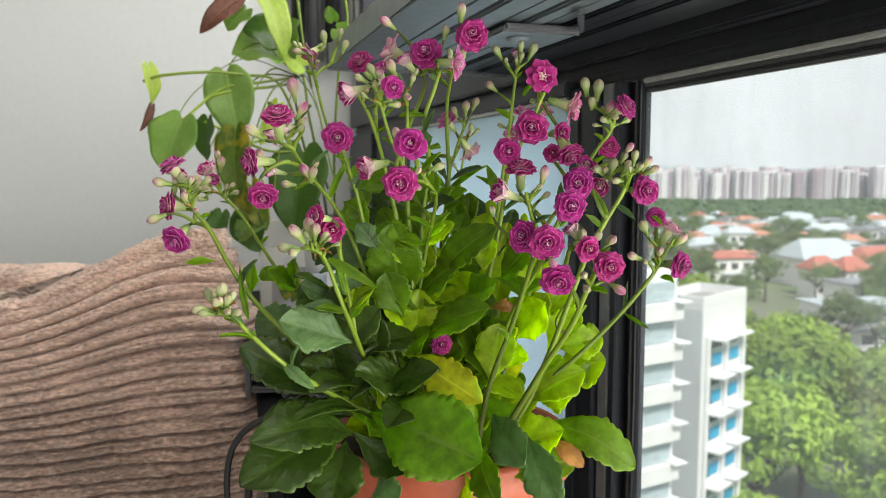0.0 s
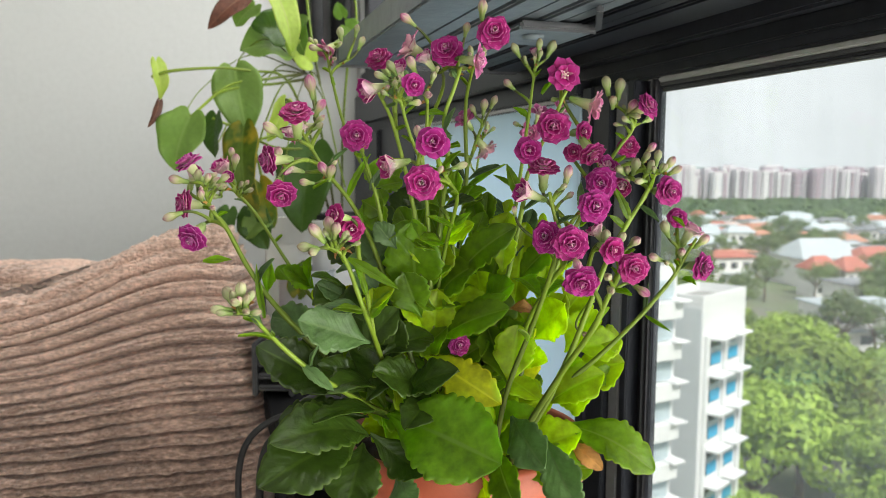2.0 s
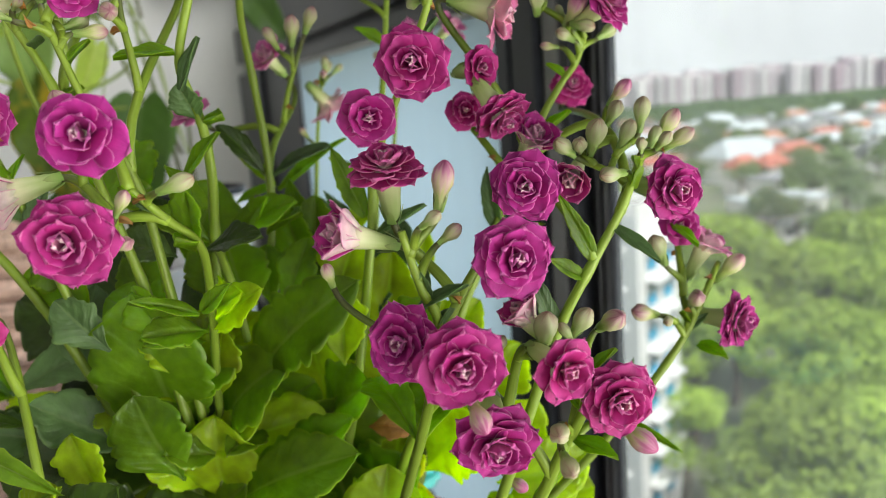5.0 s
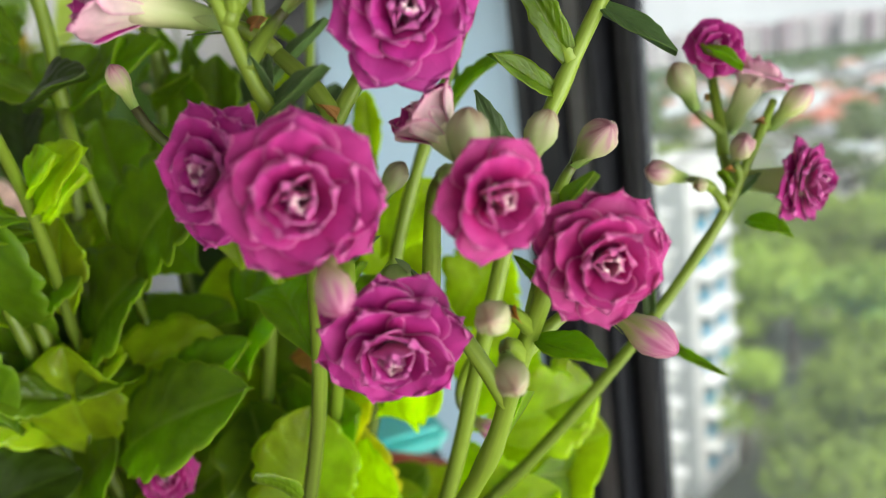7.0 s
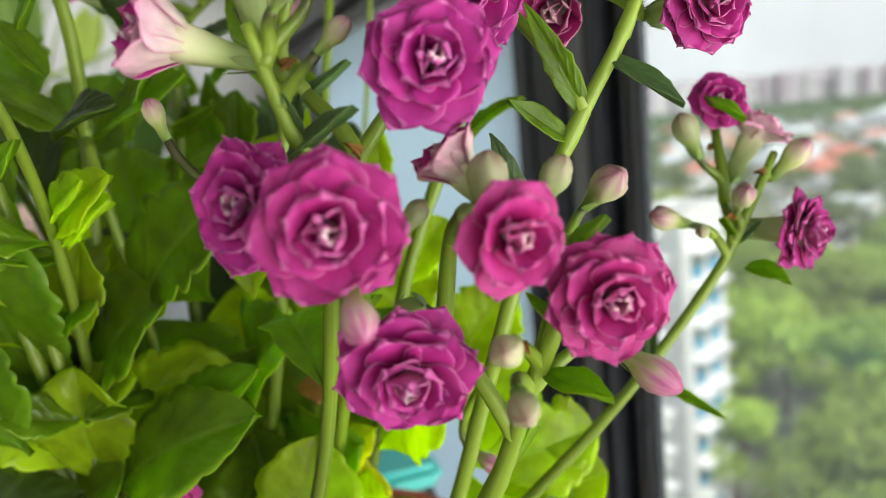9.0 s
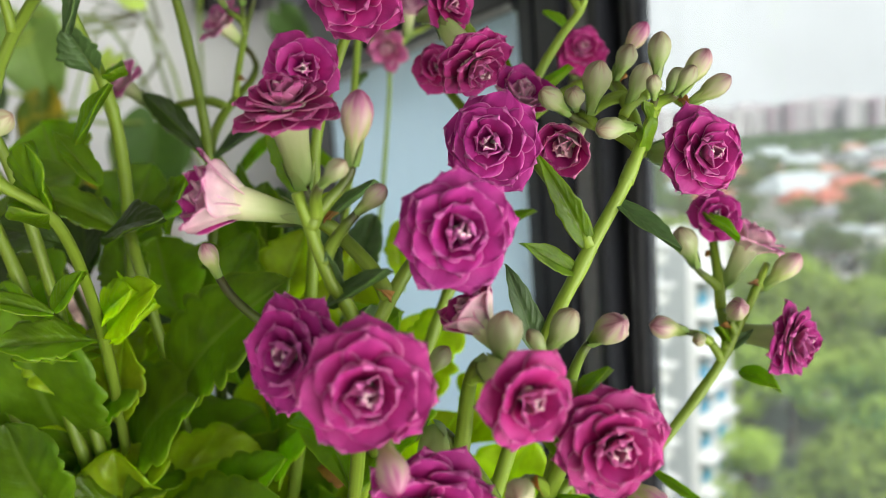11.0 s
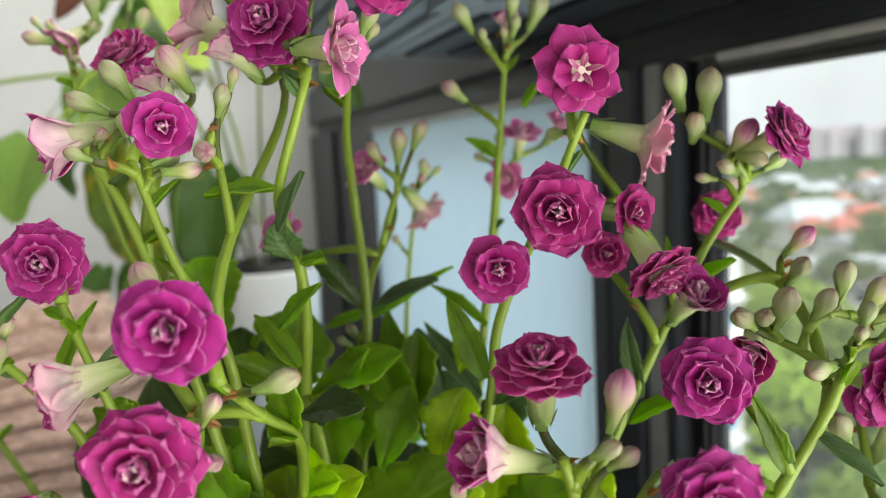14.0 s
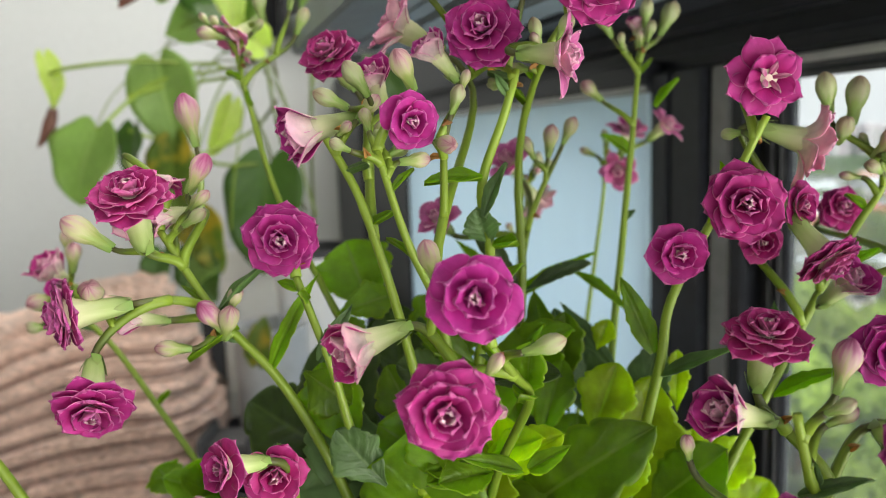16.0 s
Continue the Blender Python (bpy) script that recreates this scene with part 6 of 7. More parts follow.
bract((0.045, 0.396, 0.983), (0.050, 0.390, 0.992), 0.0035)
bract((0.035, 0.415, 0.929), (0.029, 0.410, 0.936), 0.0042)
bract((-0.006, 0.412, 0.990), (-0.019, 0.405, 0.996), 0.0048)
bract((-0.005, 0.410, 0.991), (0.003, 0.405, 0.998), 0.0048)

# small closed buds and leaflets crowded round each flower head
rng_head = random.Random(77)
for name in sorted(STALKS):
    path = STALKS[name]
    head = path[-1]
    for k in range(9 if name in "abcegv" else 6 if name in "fhijno" else 1 if name in "skdqr" else 3):
        d = Vector((rng_head.uniform(-1, 1), rng_head.uniform(-0.8, 0.8), rng_head.uniform(-0.3, 1.0))).normalized()
        at = head + d * rng_head.uniform(0.006, 0.015 if name in "abcgv" else 0.011)
        if any((at - p).length < 0.72 * size for p, size in BLOOMS):
            continue
        bud(name, tuple(at), (d.x, d.z + 0.3, -d.y), rng_head.uniform(0.0045, 0.0085), rng_head.choice((0.0, 0.05, 0.2, 0.2, 0.3, 0.3)))
    for k in range(2):
        p = path[-1 - rng_head.randrange(1, 12)]
        d = Vector((rng_head.uniform(-1, 1), rng_head.uniform(-0.8, 0.5), rng_head.uniform(0.2, 1.0))).normalized()
        bract(tuple(p), tuple(p + d * rng_head.uniform(0.005, 0.008)), rng_head.uniform(0.0018, 0.003))

# dried scales at the forks of the flower heads
for name in sorted(STALKS):
    path = STALKS[name]
    for k in range(3):
        p = rng_head.choice(TWIGS.get(name) or path[-4:])
        d = Vector((rng_head.uniform(-1, 1), rng_head.uniform(-1, 0.5), rng_head.uniform(-0.3, 0.8))).normalized() * rng_head.uniform(0.0025, 0.0045)
        COUNT[0] += 1
        blade("dry_scale", tuple(p), tuple(p + d), 0.0016, (-0.2, 0.5, 0.8), LEAVES["dry"], 0.3, 1, 0.0, 0.0, "lance", 0.0005, 0.3, COUNT[0], plant, 8)

# inner leaves that fill the crown above the pot
rng_fill = random.Random(12)
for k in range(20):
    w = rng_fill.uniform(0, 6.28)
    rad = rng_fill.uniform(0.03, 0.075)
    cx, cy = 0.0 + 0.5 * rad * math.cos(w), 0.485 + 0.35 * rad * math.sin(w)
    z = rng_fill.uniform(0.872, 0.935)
    # window side takes lime for backlight, the inner left dark hues for shade
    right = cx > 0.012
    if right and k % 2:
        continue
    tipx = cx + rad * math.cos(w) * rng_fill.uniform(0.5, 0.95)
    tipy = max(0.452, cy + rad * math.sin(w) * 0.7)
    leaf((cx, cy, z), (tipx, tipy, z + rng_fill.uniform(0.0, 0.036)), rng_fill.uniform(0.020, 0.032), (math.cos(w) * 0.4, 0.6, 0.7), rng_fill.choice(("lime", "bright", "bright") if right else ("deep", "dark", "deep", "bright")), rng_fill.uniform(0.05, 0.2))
# opposite pairs of leaves up the lower half of each stem, smaller towards the top
rng_pair = random.Random(41)
for name in sorted(STALKS):
    path = STALKS[name]
    turn0 = rng_pair.uniform(0, 3.14)
    for k in range(4):
        p = path[min(len(path) - 1, int(len(path) * (0.05 + 0.10 * k + rng_pair.uniform(0, 0.05))))]
        if p.z > 0.965 - 0.9 * max(0.0, abs(p.x) - 0.03):
            continue
        if p.x > 0.015 and rng_pair.random() < 0.78:
            continue
        for side_sign in (0, math.pi):
            w = turn0 + side_sign + k * 1.57 + rng_pair.uniform(-0.35, 0.35)
            size = (0.058 - 0.008 * k) * rng_pair.uniform(0.72, 1.08)
            d = Vector((math.cos(w), 0.8 * math.sin(w), rng_pair.uniform(0.05, 0.95))).normalized() * size
            tip = p + d
            tip.y = max(tip.y, 0.447)
            # hue by x paints backlight on the right and shade on the left
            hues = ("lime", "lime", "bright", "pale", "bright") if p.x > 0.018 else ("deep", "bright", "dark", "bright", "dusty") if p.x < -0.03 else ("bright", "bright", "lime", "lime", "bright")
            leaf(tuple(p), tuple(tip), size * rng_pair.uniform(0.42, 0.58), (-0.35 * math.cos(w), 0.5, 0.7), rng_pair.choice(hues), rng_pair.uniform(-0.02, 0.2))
leaf((0.064, 0.452, 0.860), (0.082, 0.440, 0.847), 0.011, (-0.2, 0.5, 0.8), "dry", 0.25)
star = new("withered_flower", rosette("star", 9))
star.matrix_basis = Matrix.Translation((0.0095, 0.484, 0.940)) @ aim((-0.1, 0.3, 0.95)) @ Matrix.Scale(0.015, 4)
for m_ in (WITHERED, WITHERED, WITHERED):
    star.data.materials.append(m_)
adopt(star, plant)
pedicel(star, Vector((0.0095, 0.485, 0.939)), Vector((0, 0.9, -0.4)), Vector((0.004, 0.506, 0.930)), 0.0008, "j")
leaf((0.028, 0.458, 0.938), (0.042, 0.453, 0.937), 0.008, (-0.2, 0.6, 0.7), "dry", 0.35)
leaf((-0.070, 0.50, 0.945), (-0.088, 0.495, 0.925), 0.028, (-0.2, 0.3, 0.9), "yellow", 0.2)


# ---- pothos behind ----
pothos = empty("pothos_plant", (-0.150, 1.03, 0.92))
tagged(pothos, "trailing green pothos with heart-shaped leaves in a white pot", "potted plant")


def vine(points, r=0.0018):
    path = spline(points, 7)
    tube("vine", path, [r] * len(path), STEM, pothos, 8)


def heart(base, tip, width, face, hue, curl=0.08, name="leaf"):
    COUNT[0] += 1
    blade(name, base, tip, width, face, LEAVES[hue], curl, 1, 0.0, 0.1, "heart", 0.0006, 0.22, COUNT[0], pothos, 20)


vine([(-0.151, 1.020, 0.943), (-0.162, 1.030, 1.017), (-0.176, 1.030, 1.090), (-0.183, 1.030, 1.141), (-0.199, 1.020, 1.168), (-0.210, 1.020, 1.203), (-0.220, 1.020, 1.245)])
vine([(-0.156, 1.030, 0.943), (-0.170, 1.030, 0.995), (-0.186, 1.020, 1.068), (-0.210, 1.000, 1.130), (-0.245, 0.970, 1.136), (-0.281, 0.950, 1.137), (-0.328, 0.930, 1.131), (-0.353, 0.930, 1.124)])
vine([(-0.192, 1.020, 1.139), (-0.227, 0.980, 1.128), (-0.270, 0.960, 1.118), (-0.309, 0.931, 1.078)])
vine([(-0.189, 1.020, 1.132), (-0.222, 0.990, 1.123), (-0.252, 0.970, 1.118), (-0.288, 0.950, 1.107)])
vine([(-0.152, 1.030, 0.995), (-0.173, 1.030, 1.039), (-0.226, 1.000, 1.045), (-0.261, 0.970, 1.065), (-0.289, 0.950, 1.078)])
vine([(-0.173, 1.030, 1.105), (-0.195, 1.030, 1.079), (-0.218, 1.000, 1.063), (-0.247, 0.970, 1.051)])
vine([(-0.146, 1.040, 0.927), (-0.146, 1.050, 1.054), (-0.138, 1.050, 1.158), (-0.127, 1.050, 1.209), (-0.130, 1.050, 1.252)])
vine([(-0.172, 1.030, 1.126), (-0.183, 1.030, 1.191), (-0.189, 1.030, 1.247)])
vine([(-0.256, 0.980, 1.086), (-0.240, 0.980, 1.017), (-0.230, 0.980, 0.960)])
rng_vine = random.Random(5)
crown_top = Vector((-0.188, 1.020, 1.140))
for reach, drop in ((-0.06, -0.03), (-0.10, -0.055), (-0.045, -0.08), (-0.13, -0.02), (-0.075, 0.02), (0.03, -0.05), (0.045, -0.11), (-0.02, -0.12)):
    end = crown_top + Vector((reach, rng_vine.uniform(-0.06, 0.02), drop))
    mid = crown_top.lerp(end, 0.55) + Vector((0, rng_vine.uniform(-0.015, 0.01), 0.018 + 0.12 * abs(reach)))
    vine([tuple(crown_top), tuple(mid), tuple(end), tuple(end + Vector((0.2 * reach, 0, -0.035)))], rng_vine.uniform(0.0007, 0.0011))
heart((-0.309, 0.930, 1.079), (-0.328, 0.920, 1.016), 0.064, (-0.2, 0.1, 0.95), "pothos", 0.10)
heart((-0.347, 0.930, 1.141), (-0.342, 0.930, 1.098), 0.023, (0.8, 0.1, 0.6), "pothos_lime", 0.10)
heart((-0.285, 0.950, 1.080), (-0.290, 0.950, 1.031), 0.036, (-0.5, 0, 0.8), "pothos_dark", 0.05)
heart((-0.266, 0.970, 1.136), (-0.250, 0.960, 1.058), 0.063, (0.1, 0.2, 0.95), "pothos", 0.08)
heart((-0.214, 1.020, 1.171), (-0.264, 0.990, 1.166), 0.077, (-0.1, 0.6, 0.75), "pothos", 0.12)
heart((-0.213, 1.020, 1.189), (-0.251, 1.000, 1.199), 0.059, (-0.1, 0.4, 0.85), "pothos_dark", 0.12)
heart((-0.248, 1.000, 1.220), (-0.270, 0.990, 1.194), 0.043, (-0.4, 0.2, 0.9), "pothos", 0.08)
heart((-0.258, 1.000, 1.233), (-0.301, 0.980, 1.188), 0.029, (0.3, 0.3, 0.8), "brown", 0.15)
heart((-0.223, 1.000, 1.240), (-0.197, 0.990, 1.163), 0.040, (0.6, 0.2, 0.7), "pothos_lime", 0.10)
heart((-0.199, 1.020, 1.203), (-0.188, 1.000, 1.161), 0.044, (-0.5, 0.3, 0.8), "pothos", 0.10)
heart((-0.181, 1.020, 1.154), (-0.209, 1.000, 1.175), 0.037, (-0.5, 0.5, 0.7), "pothos_lime", 0.10)
heart((-0.345, 0.930, 1.095), (-0.354, 0.920, 1.065), 0.012, (0.8, 0.1, 0.5), "brown", 0.10)
heart((-0.257, 0.970, 1.048), (-0.243, 0.960, 0.965), 0.053, (-0.5, 0.1, 0.85), "turning", 0.10)
heart((-0.183, 1.020, 1.042), (-0.195, 1.000, 0.937), 0.081, (-0.1, 0.1, 1), "pothos_dark", 0.06)
heart((-0.230, 0.980, 0.967), (-0.260, 0.970, 0.932), 0.042, (-0.4, 0.1, 0.85), "pothos", 0.06)
heart((-0.251, 0.980, 0.967), (-0.232, 0.970, 0.918), 0.050, (-0.2, 0.0, 0.95), "pothos_dark", 0.06)
heart((-0.277, 0.970, 0.967), (-0.285, 0.960, 0.930), 0.032, (-0.2, 0.0, 0.95), "pothos_dark", 0.06)
heart((-0.215, 1.020, 1.103), (-0.233, 1.000, 1.052), 0.029, (0.6, 0.1, 0.7), "pothos_lime", 0.06)
for base, tip, width, face, hue in (
        ((-0.254, 0.958, 1.066), (-0.252, 0.948, 0.985), 0.050, (-0.3, 0.1, 0.95), "turning"),
        ((-0.240, 0.975, 1.000), (-0.222, 0.965, 0.945), 0.040, (-0.1, 0.1, 0.95), "turning")):
    heart(base, tip, width, face, hue, 0.08)
heart((-0.141, 1.050, 1.205), (-0.115, 1.040, 1.182), 0.030, (-0.2, 0.2, 0.9), "pothos", 0.06)
heart((-0.145, 1.050, 1.216), (-0.151, 1.040, 1.232), 0.020, (-0.2, 0.2, 0.9), "pothos", 0.06)
heart((-0.089, 1.200, 1.161), (-0.054, 1.180, 1.109), 0.043, (-0.2, 0.3, 0.9), "pothos_dark", 0.06)
heart((-0.190, 0.950, 0.865), (-0.182, 0.950, 0.907), 0.028, (-0.2, 0.1, 0.95), "turning", 0.06)


# ---- outside ----
GROUND_Z = -35.0
ASPHALT = shader("ground_cover", (0.10, 0.14, 0.06), 0.9, 0, 0.08, 0.5, (0.16, 0.15, 0.13), 0, None, 0.01)
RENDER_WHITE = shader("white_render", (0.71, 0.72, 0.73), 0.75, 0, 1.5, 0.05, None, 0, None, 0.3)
# the white render again, with the side's shade put into the colour
RENDER_SHADED = shader("shaded_white_render", (0.55, 0.58, 0.60), 0.75, 0, 1.2, 0.07, None, 0, None, 0.2)
ROOF_DECK = shader("roof_deck", (0.33, 0.33, 0.32), 0.9, 0, 2.0, 0.25, None, 0, None, 0.4)
PANEL_BLUE = shader("blue_panel", (0.03, 0.36, 0.62), 0.5, 0, 2.0, 0.1)
WINDOW_DARK = shader("window_dark", (0.10, 0.11, 0.12), 0.25, 0, 3.0, 0.3)
WINDOW_MIST = shader("window_pale", (0.42, 0.50, 0.54), 0.3, 0, 3.0, 0.2)
ROOF_RED = shader("red_roof_tiles", (0.40, 0.135, 0.10), 0.8, 0, 3.0, 0.3, None, 0, None, 0.3, 0.12)
ROOF_ORANGE = shader("orange_roof_tiles", (0.42, 0.20, 0.13), 0.8, 0, 3.0, 0.25, None, 0, None, 0.3, 0.12)
ROOF_PALE = shader("pale_metal_roof", (0.42, 0.47, 0.50), 0.6, 0, 3.0, 0.12, None, 0, None, 0.3, 0.1)
ROOF_GREY = shader("grey_roof_tiles", (0.20, 0.21, 0.23), 0.8, 0, 3.0, 0.25, None, 0, None, 0.3, 0.15)
HOUSE_WALL = shader("house_wall", (0.72, 0.71, 0.69), 0.8, 0, 1.5, 0.1, None, 0, None, 0.3, 0.1)
HDB = [shader("tower_white", (0.66, 0.65, 0.67), 0.8, 0, 0.2, 0.06, None, 0, None, 0.05, 0.05),
       shader("tower_mauve", (0.36, 0.29, 0.34), 0.8, 0, 0.2, 0.1, None, 0, None, 0.05, 0.08),
       shader("tower_grey", (0.47, 0.44, 0.48), 0.8, 0, 0.2, 0.08, None, 0, None, 0.05, 0.08)]
CROWN_DEEP = shader("deep_tree_foliage", (0.17, 0.24, 0.085), 0.8, 0, 0.9, 0.5, (0.09, 0.13, 0.05), 0, None, 0.25, 0.3, 0.3)
CROWN = shader("tree_foliage", (0.33, 0.455, 0.070), 0.75, 0, 0.9, 0.5, (0.16, 0.245, 0.042), 0, None, 0.25, 0.3, 0.35)
WOODS = shader("far_foliage", (0.10, 0.15, 0.06), 0.8, 0, 0.06, 0.5, (0.05, 0.09, 0.04), 0, None, 0.02, 0, 0.2)
BARK = shader("tree_bark", (0.13, 0.10, 0.075), 0.9, 0, 6.0, 0.3)
# distance haze is mixed into the hill colour, paler and greyer than the woods
HILL = shader("hazed_hill_woods", (0.30, 0.36, 0.36), 0.95, 0, 0.02, 0.2, None, 0, None, 0.004)

ground_v = [(-4200, -600, GROUND_Z), (4200, -600, GROUND_Z), (4200, 4600, GROUND_Z), (-4200, 4600, GROUND_Z)]
tagged(link("ground", raw("ground", ground_v, [(0, 1, 2, 3)]), [ASPHALT]), "green ground of the town far below the window", kind="structure")


def local_block(name, thing, turn, at, size, material, bevel=0.0):
    """A block given in the building's own axes."""
    c = Matrix.Rotation(radians(turn), 4, "Z")
    p = Vector(thing.location) + c.to_3x3() @ Vector(at)
    ob = box(name, size, Matrix.Translation(p) @ c, material, None, "", bevel)
    return adopt(ob, thing)


# white apartment tower with sunshades, seen below
tower = empty("apartment_tower", (18.6, 55.0, GROUND_Z))
tagged(tower, "white apartment tower with blue window panels and sunshade slabs", "apartment building")
TURN = 45.0
top = 26.2
local_block("wall", tower, TURN, (3.55, 2.0, top / 2), (7.1, 4.0, top), RENDER_WHITE)
local_block("roof", tower, TURN, (3.55, 2.0, top + 0.03), (6.5, 3.4, 0.05), ROOF_DECK)
for at, size in (((3.55, 0.1, top + 0.35), (7.1, 0.2, 0.75)), ((3.55, 3.9, top + 0.35), (7.1, 0.2, 0.75)), ((0.1, 2.0, top + 0.35), (0.2, 3.6, 0.75)), ((7.0, 2.0, top + 0.35), (0.2, 3.6, 0.75))):
    local_block("parapet", tower, TURN, at, size, RENDER_WHITE)
# thin skin painted greyer, so this side reads as turned from the light
local_block("side_wall", tower, TURN, (-0.02, 2.0, top / 2), (0.05, 3.96, top - 0.3), RENDER_SHADED)
for floor_no in range(9):
    z = top - 3.6 - 2.8 * floor_no
    if z < 1:
        break
    for x in (2.2, 5.0):
        win = local_block("window", tower, TURN, (x, -0.02, z), (1.6, 0.10, 1.9), WINDOW_DARK)
        local_block("panel", tower, TURN, (x, -0.09, z - 0.45), (1.5, 0.06, 0.85), PANEL_BLUE)
        local_block("glazing", tower, TURN, (x, -0.09, z + 0.22), (1.5, 0.05, 0.42), WINDOW_MIST)
        local_block("sunshade", tower, TURN, (x, -0.55, z + 1.15), (2.3, 1.15, 0.14), RENDER_WHITE)
    for x in (0.7, 3.6, 6.5):
        local_block("pier", tower, TURN, (x, -0.12, z), (0.5, 0.22, 2.8), RENDER_WHITE)

slab = empty("balcony_block", (13.4, 50.5, GROUND_Z))
tagged(slab, "white apartment block with stepped balconies", "apartment building")
top2 = 29.5
local_block("wall", slab, 30, (0.6, 3.0, top2 / 2), (5.2, 5.0, top2), RENDER_WHITE)
local_block("roof", slab, 30, (0.6, 3.0, top2 + 0.05), (4.6, 4.4, 0.08), ROOF_DECK)
for floor_no in range(10):
    z = top2 - 2.4 - 2.8 * floor_no
    if z < 1:
        break
    local_block("balcony", slab, 30, (0.8, 0.15, z - 0.5), (4.6, 0.8, 1.15), RENDER_WHITE)
    local_block("window", slab, 30, (0.8, 0.44, z + 0.8), (4.0, 0.2, 1.3), WINDOW_MIST)
    local_block("ledge", slab, 30, (2.9, 0.1, z + 0.12), (1.2, 1.5, 0.12), RENDER_WHITE)


def house(x, y, w, d, h, turn, roof_mat, rise, hip=0.5):
    """A two-storey house with a hipped roof, windows and a porch."""
    t = empty("house", (x, y, GROUND_Z))
    local_block("wall", t, turn, (0, 0, h / 2), (w, d, h), HOUSE_WALL)
    e, r = 0.7, d * 0.5 * hip
    W, D = w / 2 + e, d / 2 + e
    v = [(-W, -D, h), (W, -D, h), (W, D, h), (-W, D, h), (-W + r + e, 0, h + rise), (W - r - e, 0, h + rise), (-W, -D, h - 0.25), (W, -D, h - 0.25), (W, D, h - 0.25), (-W, D, h - 0.25)]
    f = [(0, 1, 5, 4), (1, 2, 5), (2, 3, 4, 5), (3, 0, 4), (0, 6, 7, 1), (1, 7, 8, 2), (2, 8, 9, 3), (3, 9, 6, 0), (9, 8, 7, 6)]
    ob = link("roof", raw("roof", v, f, None, None, False), [roof_mat])
    ob.matrix_basis = Matrix.Translation((x, y, GROUND_Z)) @ pose(0, 0, 0, 0, 0, turn)
    adopt(ob, t)
    for level in range(2):
        for k in range(3):
            local_block("window", t, turn, ((k - 1) * w * 0.3, -d / 2 - 0.02, h * (0.28 + 0.45 * level)), (w * 0.16, 0.12, h * 0.2), WINDOW_DARK)
    local_block("porch", t, turn, (0, -d / 2 - 1.0, h * 0.5), (w * 0.7, 2.0, 0.25), ROOF_PALE)
    return t


WORDS = {"red_roof_tiles": "red-tiled", "orange_roof_tiles": "orange-tiled", "pale_metal_roof": "pale metal", "grey_roof_tiles": "grey-tiled"}


def place_house(x, y, w, d, h, turn, roof_mat, rise):
    tagged(house(x, y, w, d, h, turn, roof_mat, rise), "two-storey white house with a %s hipped roof" % WORDS[roof_mat.name], "house", "houses of the town")


place_house(134, 242, 15, 11, 9.0, 20, ROOF_RED, 3.4)
place_house(119, 246, 22, 16, 9.0, 12, ROOF_PALE, 5.5)
place_house(108, 222, 8, 8, 8.0, 12, ROOF_RED, 3.6)
place_house(116, 221, 8, 8, 8.0, 12, ROOF_RED, 3.6)
place_house(83, 156, 17, 10, 9.5, 8, ROOF_PALE, 0.8)
place_house(102, 186, 16, 10, 9.5, 14, ROOF_GREY, 1.0)
place_house(140, 356, 15, 10, 8, 10, ROOF_ORANGE, 3.0)
place_house(103, 300, 16, 11, 8, 5, ROOF_PALE, 2.4)
rng_town = random.Random(4)
for k in range(210):
    y = 225 + 270 * rng_town.random() ** 0.85
    x = y * rng_town.uniform(0.27, 0.78)
    if any((x - bx) ** 2 + (y - by) ** 2 < 330 for bx, by in ((134, 242), (119, 246), (112, 222), (102, 186), (140, 356), (103, 300))):
        continue
    place_house(x, y, rng_town.uniform(8, 14), rng_town.uniform(6, 9), rng_town.uniform(6, 10), rng_town.uniform(-15, 35), rng_town.choice((ROOF_RED, ROOF_ORANGE, ROOF_PALE, ROOF_GREY, ROOF_PALE, ROOF_GREY, ROOF_PALE, ROOF_PALE)), rng_town.choice((0.5, 0.6, 1.4, 2.4)))


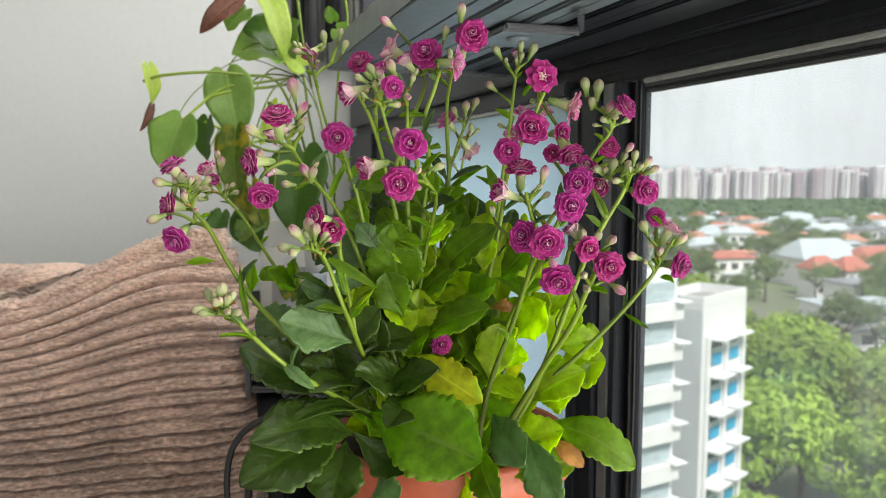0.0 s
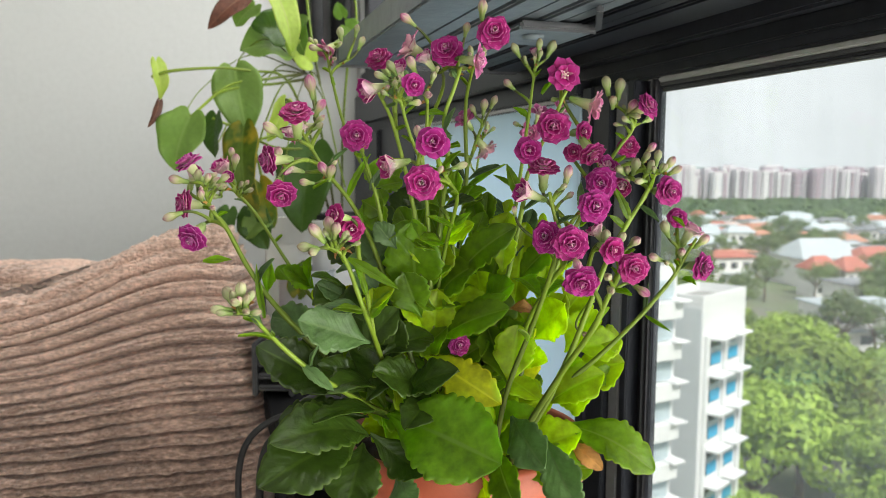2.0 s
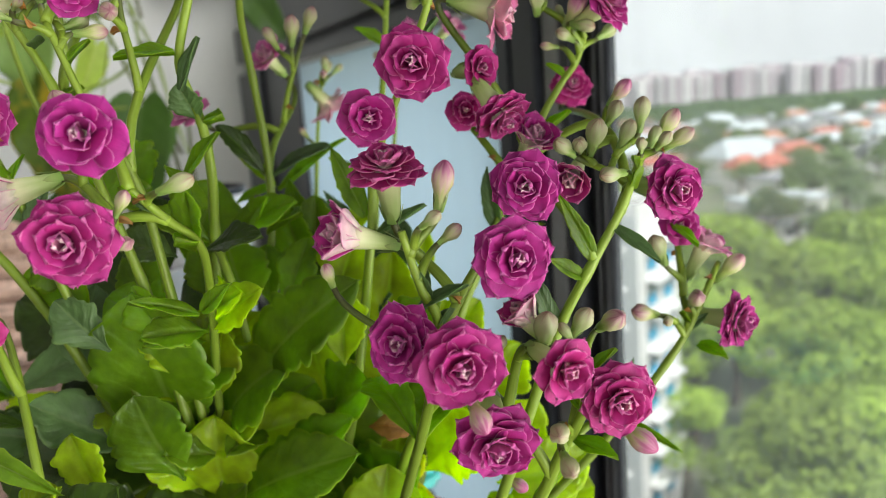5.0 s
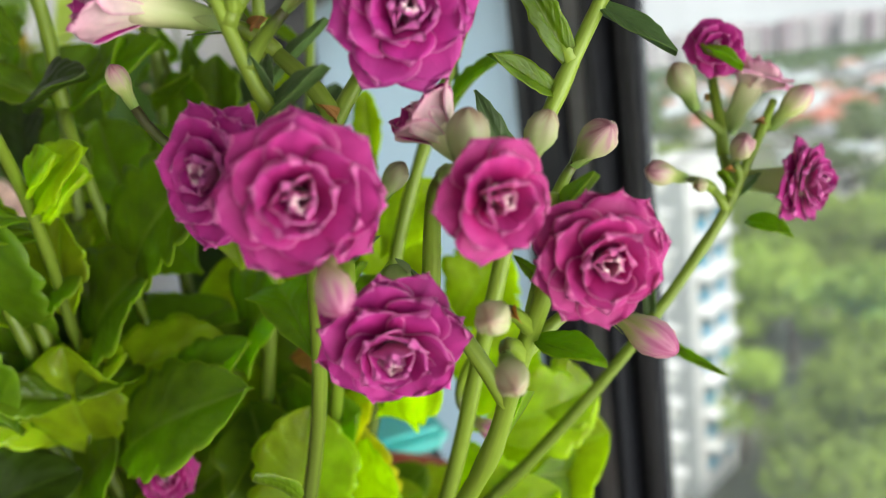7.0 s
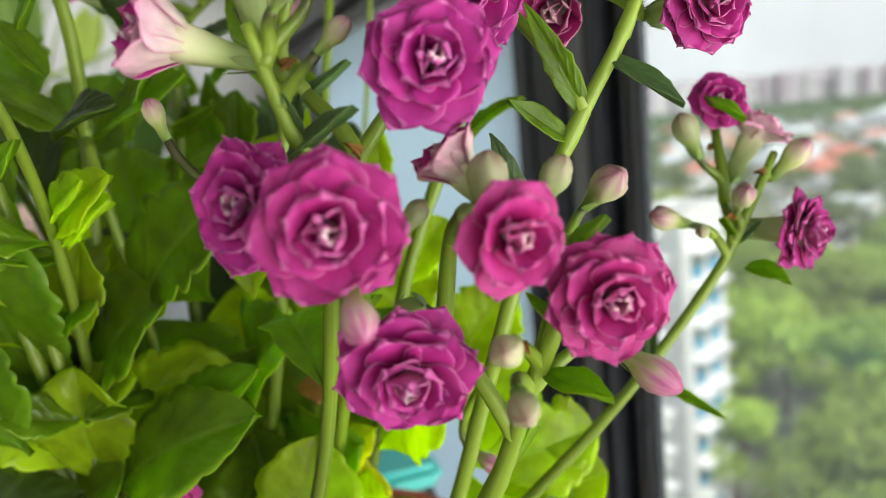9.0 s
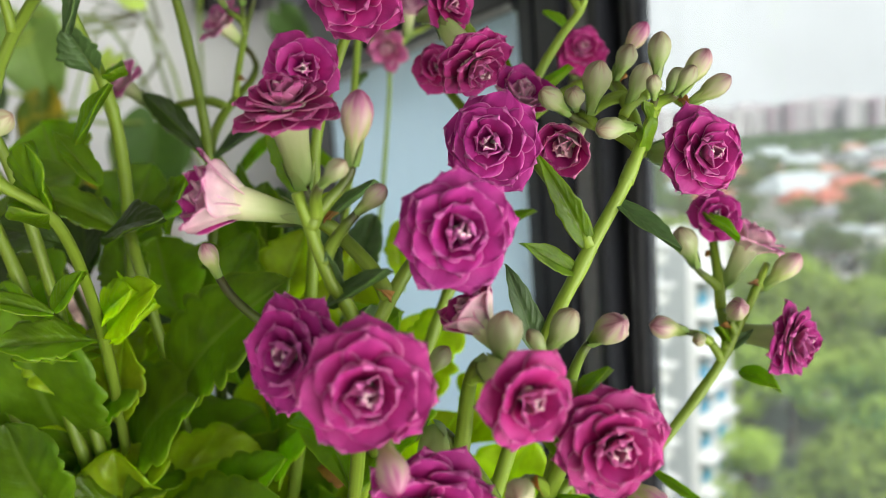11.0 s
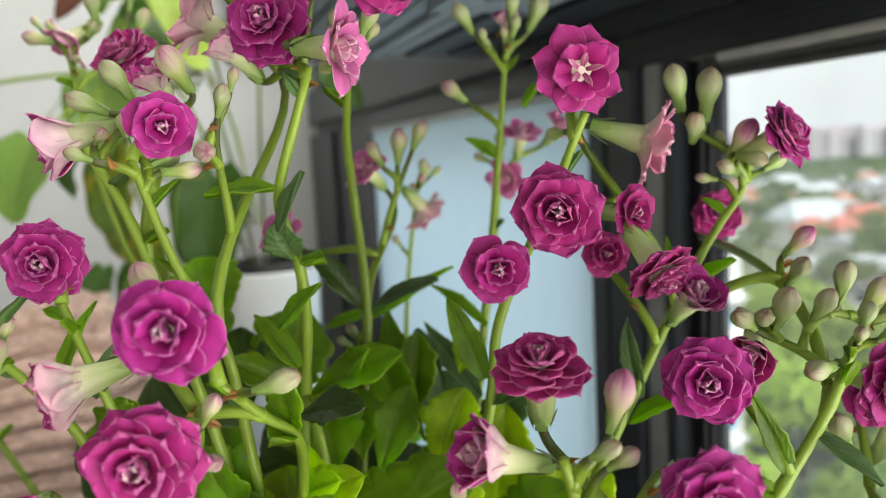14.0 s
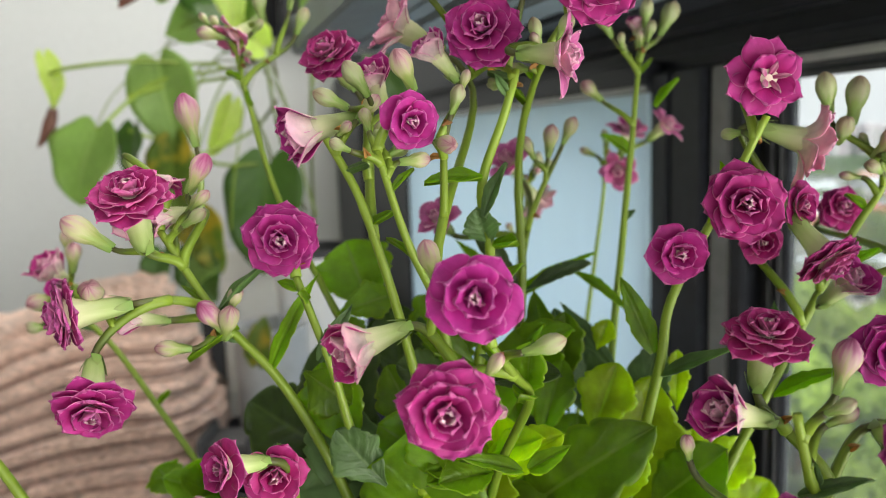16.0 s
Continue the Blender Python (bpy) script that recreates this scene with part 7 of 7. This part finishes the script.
def tree_meshes(seed, height, spread, leaves, foliage):
    """Trunk with limbs, and a crown of leaf clumps round the limb ends."""
    rng = random.Random(seed)
    tv, tf = [], []

    def limb(p, q, r0, r1):
        v, f, _ = tube_data(spline([p, (p + q) / 2 + Vector((rng.uniform(-.4, .4), rng.uniform(-.4, .4), 0.2)), q], 4), [r0 + (r1 - r0) * i / 8 for i in range(9)], 7)
        base = len(tv)
        tv.extend(v)
        tf.extend(tuple(i + base for i in face) for face in f)

    fork = Vector((0, 0, height * 0.38))
    limb(Vector((0, 0, 0)), fork, height * 0.03, height * 0.02)
    ends = []
    for k in range(9):
        w = 2 * math.pi * k / 9 + rng.uniform(-0.3, 0.3)
        rad = spread * rng.uniform(0.35, 0.9)
        e = Vector((math.cos(w) * rad, math.sin(w) * rad, height * rng.uniform(0.58, 0.9)))
        limb(fork, e, height * 0.014, height * 0.004)
        ends.append(e)
    ends += [Vector((rng.uniform(-.4, .4) * spread, rng.uniform(-.4, .4) * spread, height * rng.uniform(0.75, 0.95))) for _ in range(9)]
    cv, cf = [], []
    for _ in range(leaves):
        e = rng.choice(ends)
        while True:
            d = Vector((rng.uniform(-1, 1), rng.uniform(-1, 1), rng.uniform(-1, 1)))
            if 0.05 < d.length < 1:
                break
        d = d.normalized() * (d.length ** 0.45)
        p = e + Vector((d.x * spread * 0.36, d.y * spread * 0.36, d.z * spread * 0.26))
        n = (d + Vector((rng.uniform(-.7, .7), rng.uniform(-.7, .7), rng.uniform(-.2, 1.0)))).normalized()
        x = n.cross(Vector((rng.uniform(-1, 1), rng.uniform(-1, 1), 0.3))).normalized()
        y = n.cross(x)
        s = spread * rng.uniform(0.022, 0.05)
        base = len(cv)
        cv.extend((p + x * s * 1.5, p + y * s * 0.8 + n * s * 0.3, p - x * s * 1.5, p - y * s * 0.8 + n * s * 0.3))
        cf.append((base, base + 1, base + 2, base + 3))
    a = raw("trunk", tv, tf)
    a.materials.append(BARK)
    b = raw("crown", cv, cf, None, None, False)
    b.materials.append(foliage)
    return a, b


KINDS = [tree_meshes(3, 16, 7.5, 5200, CROWN), tree_meshes(8, 13, 6.0, 4200, CROWN), tree_meshes(15, 19, 7.0, 5200, CROWN)]
KINDS += [tree_meshes(21, 12, 5.0, 2400, CROWN_DEEP), tree_meshes(27, 10, 4.0, 2000, CROWN_DEEP)]


def tree(x, y, kind, scale, turn):
    t = empty("tree", (x, y, GROUND_Z))
    trunk, crown = KINDS[kind]
    for name, me in (("trunk", trunk), ("crown", crown)):
        ob = new(name, me)
        ob.parent = t
    t.rotation_euler = (0, 0, turn)
    t.scale = (scale, scale, scale)
    tagged(t, "broad green rain tree with an uneven leafy crown", "tree", "trees of the town")
    return t


for x, y, kind, scale in ((29, 70, 0, 1.0), (37, 78, 0, 1.15), (46, 74, 2, 0.95), (33, 88, 2, 0.95), (44, 92, 0, 1.1), (55, 88, 0, 1.1), (24, 60, 1, 0.8), (38, 62, 0, 0.9), (50, 64, 0, 0.95), (28, 98, 2, 0.95), (34, 110, 2, 1.1), (41, 104, 1, 1.1), (30, 122, 2, 1.1), (62, 100, 1, 1.0), (22, 80, 1, 1.0), (45, 118, 1, 0.9), (52, 108, 0, 0.8), (37, 128, 2, 1.0), (70, 96, 0, 1.0), (62, 72, 0, 1.0), (57, 52, 0, 0.9), (44, 50, 1, 0.9), (33, 50, 0, 0.75), (75, 80, 0, 1.1), (27, 46, 1, 1.1), (23, 39, 0, 0.8), (33, 43, 0, 0.9), (38, 49, 1, 0.9)):
    tree(x, y, kind, scale, rng_town.uniform(0, 6.28))
for k in range(130):
    y = rng_town.uniform(130, 480)
    tree(y * rng_town.uniform(0.24, 0.8), y, rng_town.randrange(3, 5), rng_town.uniform(0.8, 1.25), rng_town.uniform(0, 6.28))

# belt of woods in front of the far estate, too many trees to count
wv, wf = [], []
rng_wood = random.Random(9)
for k in range(42000):
    y = rng_wood.uniform(470, 760)
    x = y * rng_wood.uniform(0.18, 0.88)
    lump = 0.5 + 0.5 * noise.noise(Vector((x * 0.03, y * 0.03, 1.0)))
    z = GROUND_Z + rng_wood.random() ** 0.5 * (4 + 8 * lump)
    n = Vector((rng_wood.uniform(-1, 1), rng_wood.uniform(-1.2, 0.3), rng_wood.uniform(0.1, 1))).normalized()
    ax = n.cross(Vector((0.3, 0.2, 1))).normalized()
    ay = n.cross(ax)
    q = rng_wood.uniform(1.0, 2.6)
    p = Vector((x, y, z))
    base = len(wv)
    wv.extend((p + ax * q, p + ay * q, p - ax * q, p - ay * q))
    wf.append((base, base + 1, base + 2, base + 3))
tagged(link("woods", raw("woods", wv, wf, None, None, False), [WOODS]), "belt of dense green trees before the far estate", "woods", kind="stuff")


def far_tower(x, y, w, h, tone, bays):
    t = empty("estate_tower", (x, y, GROUND_Z))
    tagged(t, "far %s housing tower with vertical bays" % ("white", "mauve", "grey")[tone], "apartment building", "far housing estate")
    local_block("wall", t, 0, (0, 6, h / 2), (w, 12, h), HDB[tone])
    local_block("roof", t, 0, (0, 6, h + 0.6), (w * 0.6, 6, 1.2), HDB[(tone + 1) % 3])
    for k in range(bays):
        bx = -w / 2 + w * (k + 0.5) / bays
        local_block("bay", t, 0, (bx, -0.6, h / 2 - 0.7), (w / bays * 0.5, 1.2, h - 1.4), HDB[(tone + k) % 3])
    for k in range(int(h / 5.6)):
        local_block("window", t, 0, (0, -0.04, 3 + k * 5.6), (w * 0.96, 0.2, 1.3), WINDOW_MIST)


rng_far = random.Random(21)
x = 175.0
while x < 660:
    w = rng_far.uniform(8, 20)
    far_tower(x + w / 2, 800 + rng_far.uniform(-18, 18), w, rng_far.choice((29, 33, 35, 36, 37, 39)), rng_far.choice((0, 0, 1, 2, 0, 1)), rng_far.randrange(2, 5))
    x += w + rng_far.choice((-6, -3, 0.5, 2, 6))
# second row behind
x = 170.0
while x < 700:
    w = rng_far.uniform(12, 26)
    far_tower(x + w / 2, 860, w, rng_far.uniform(34, 41), rng_far.choice((0, 1, 2, 2, 1)), rng_far.randrange(2, 5))
    x += w + rng_far.uniform(0.5, 3)
hv, hf = [], []
for i in range(61):
    hx = 200 + i * 50
    top_z = 8 + 22 * noise.noise(Vector((i * 0.13, 2.0, 0)))
    hv += [(hx, 2600, GROUND_Z), (hx, 2900, top_z)]
for i in range(60):
    hf.append((2 * i, 2 * i + 2, 2 * i + 3, 2 * i + 1))
tagged(link("far_hills", raw("far_hills", hv, hf), [HILL]), "low hazy wooded hills on the horizon", kind="structure")
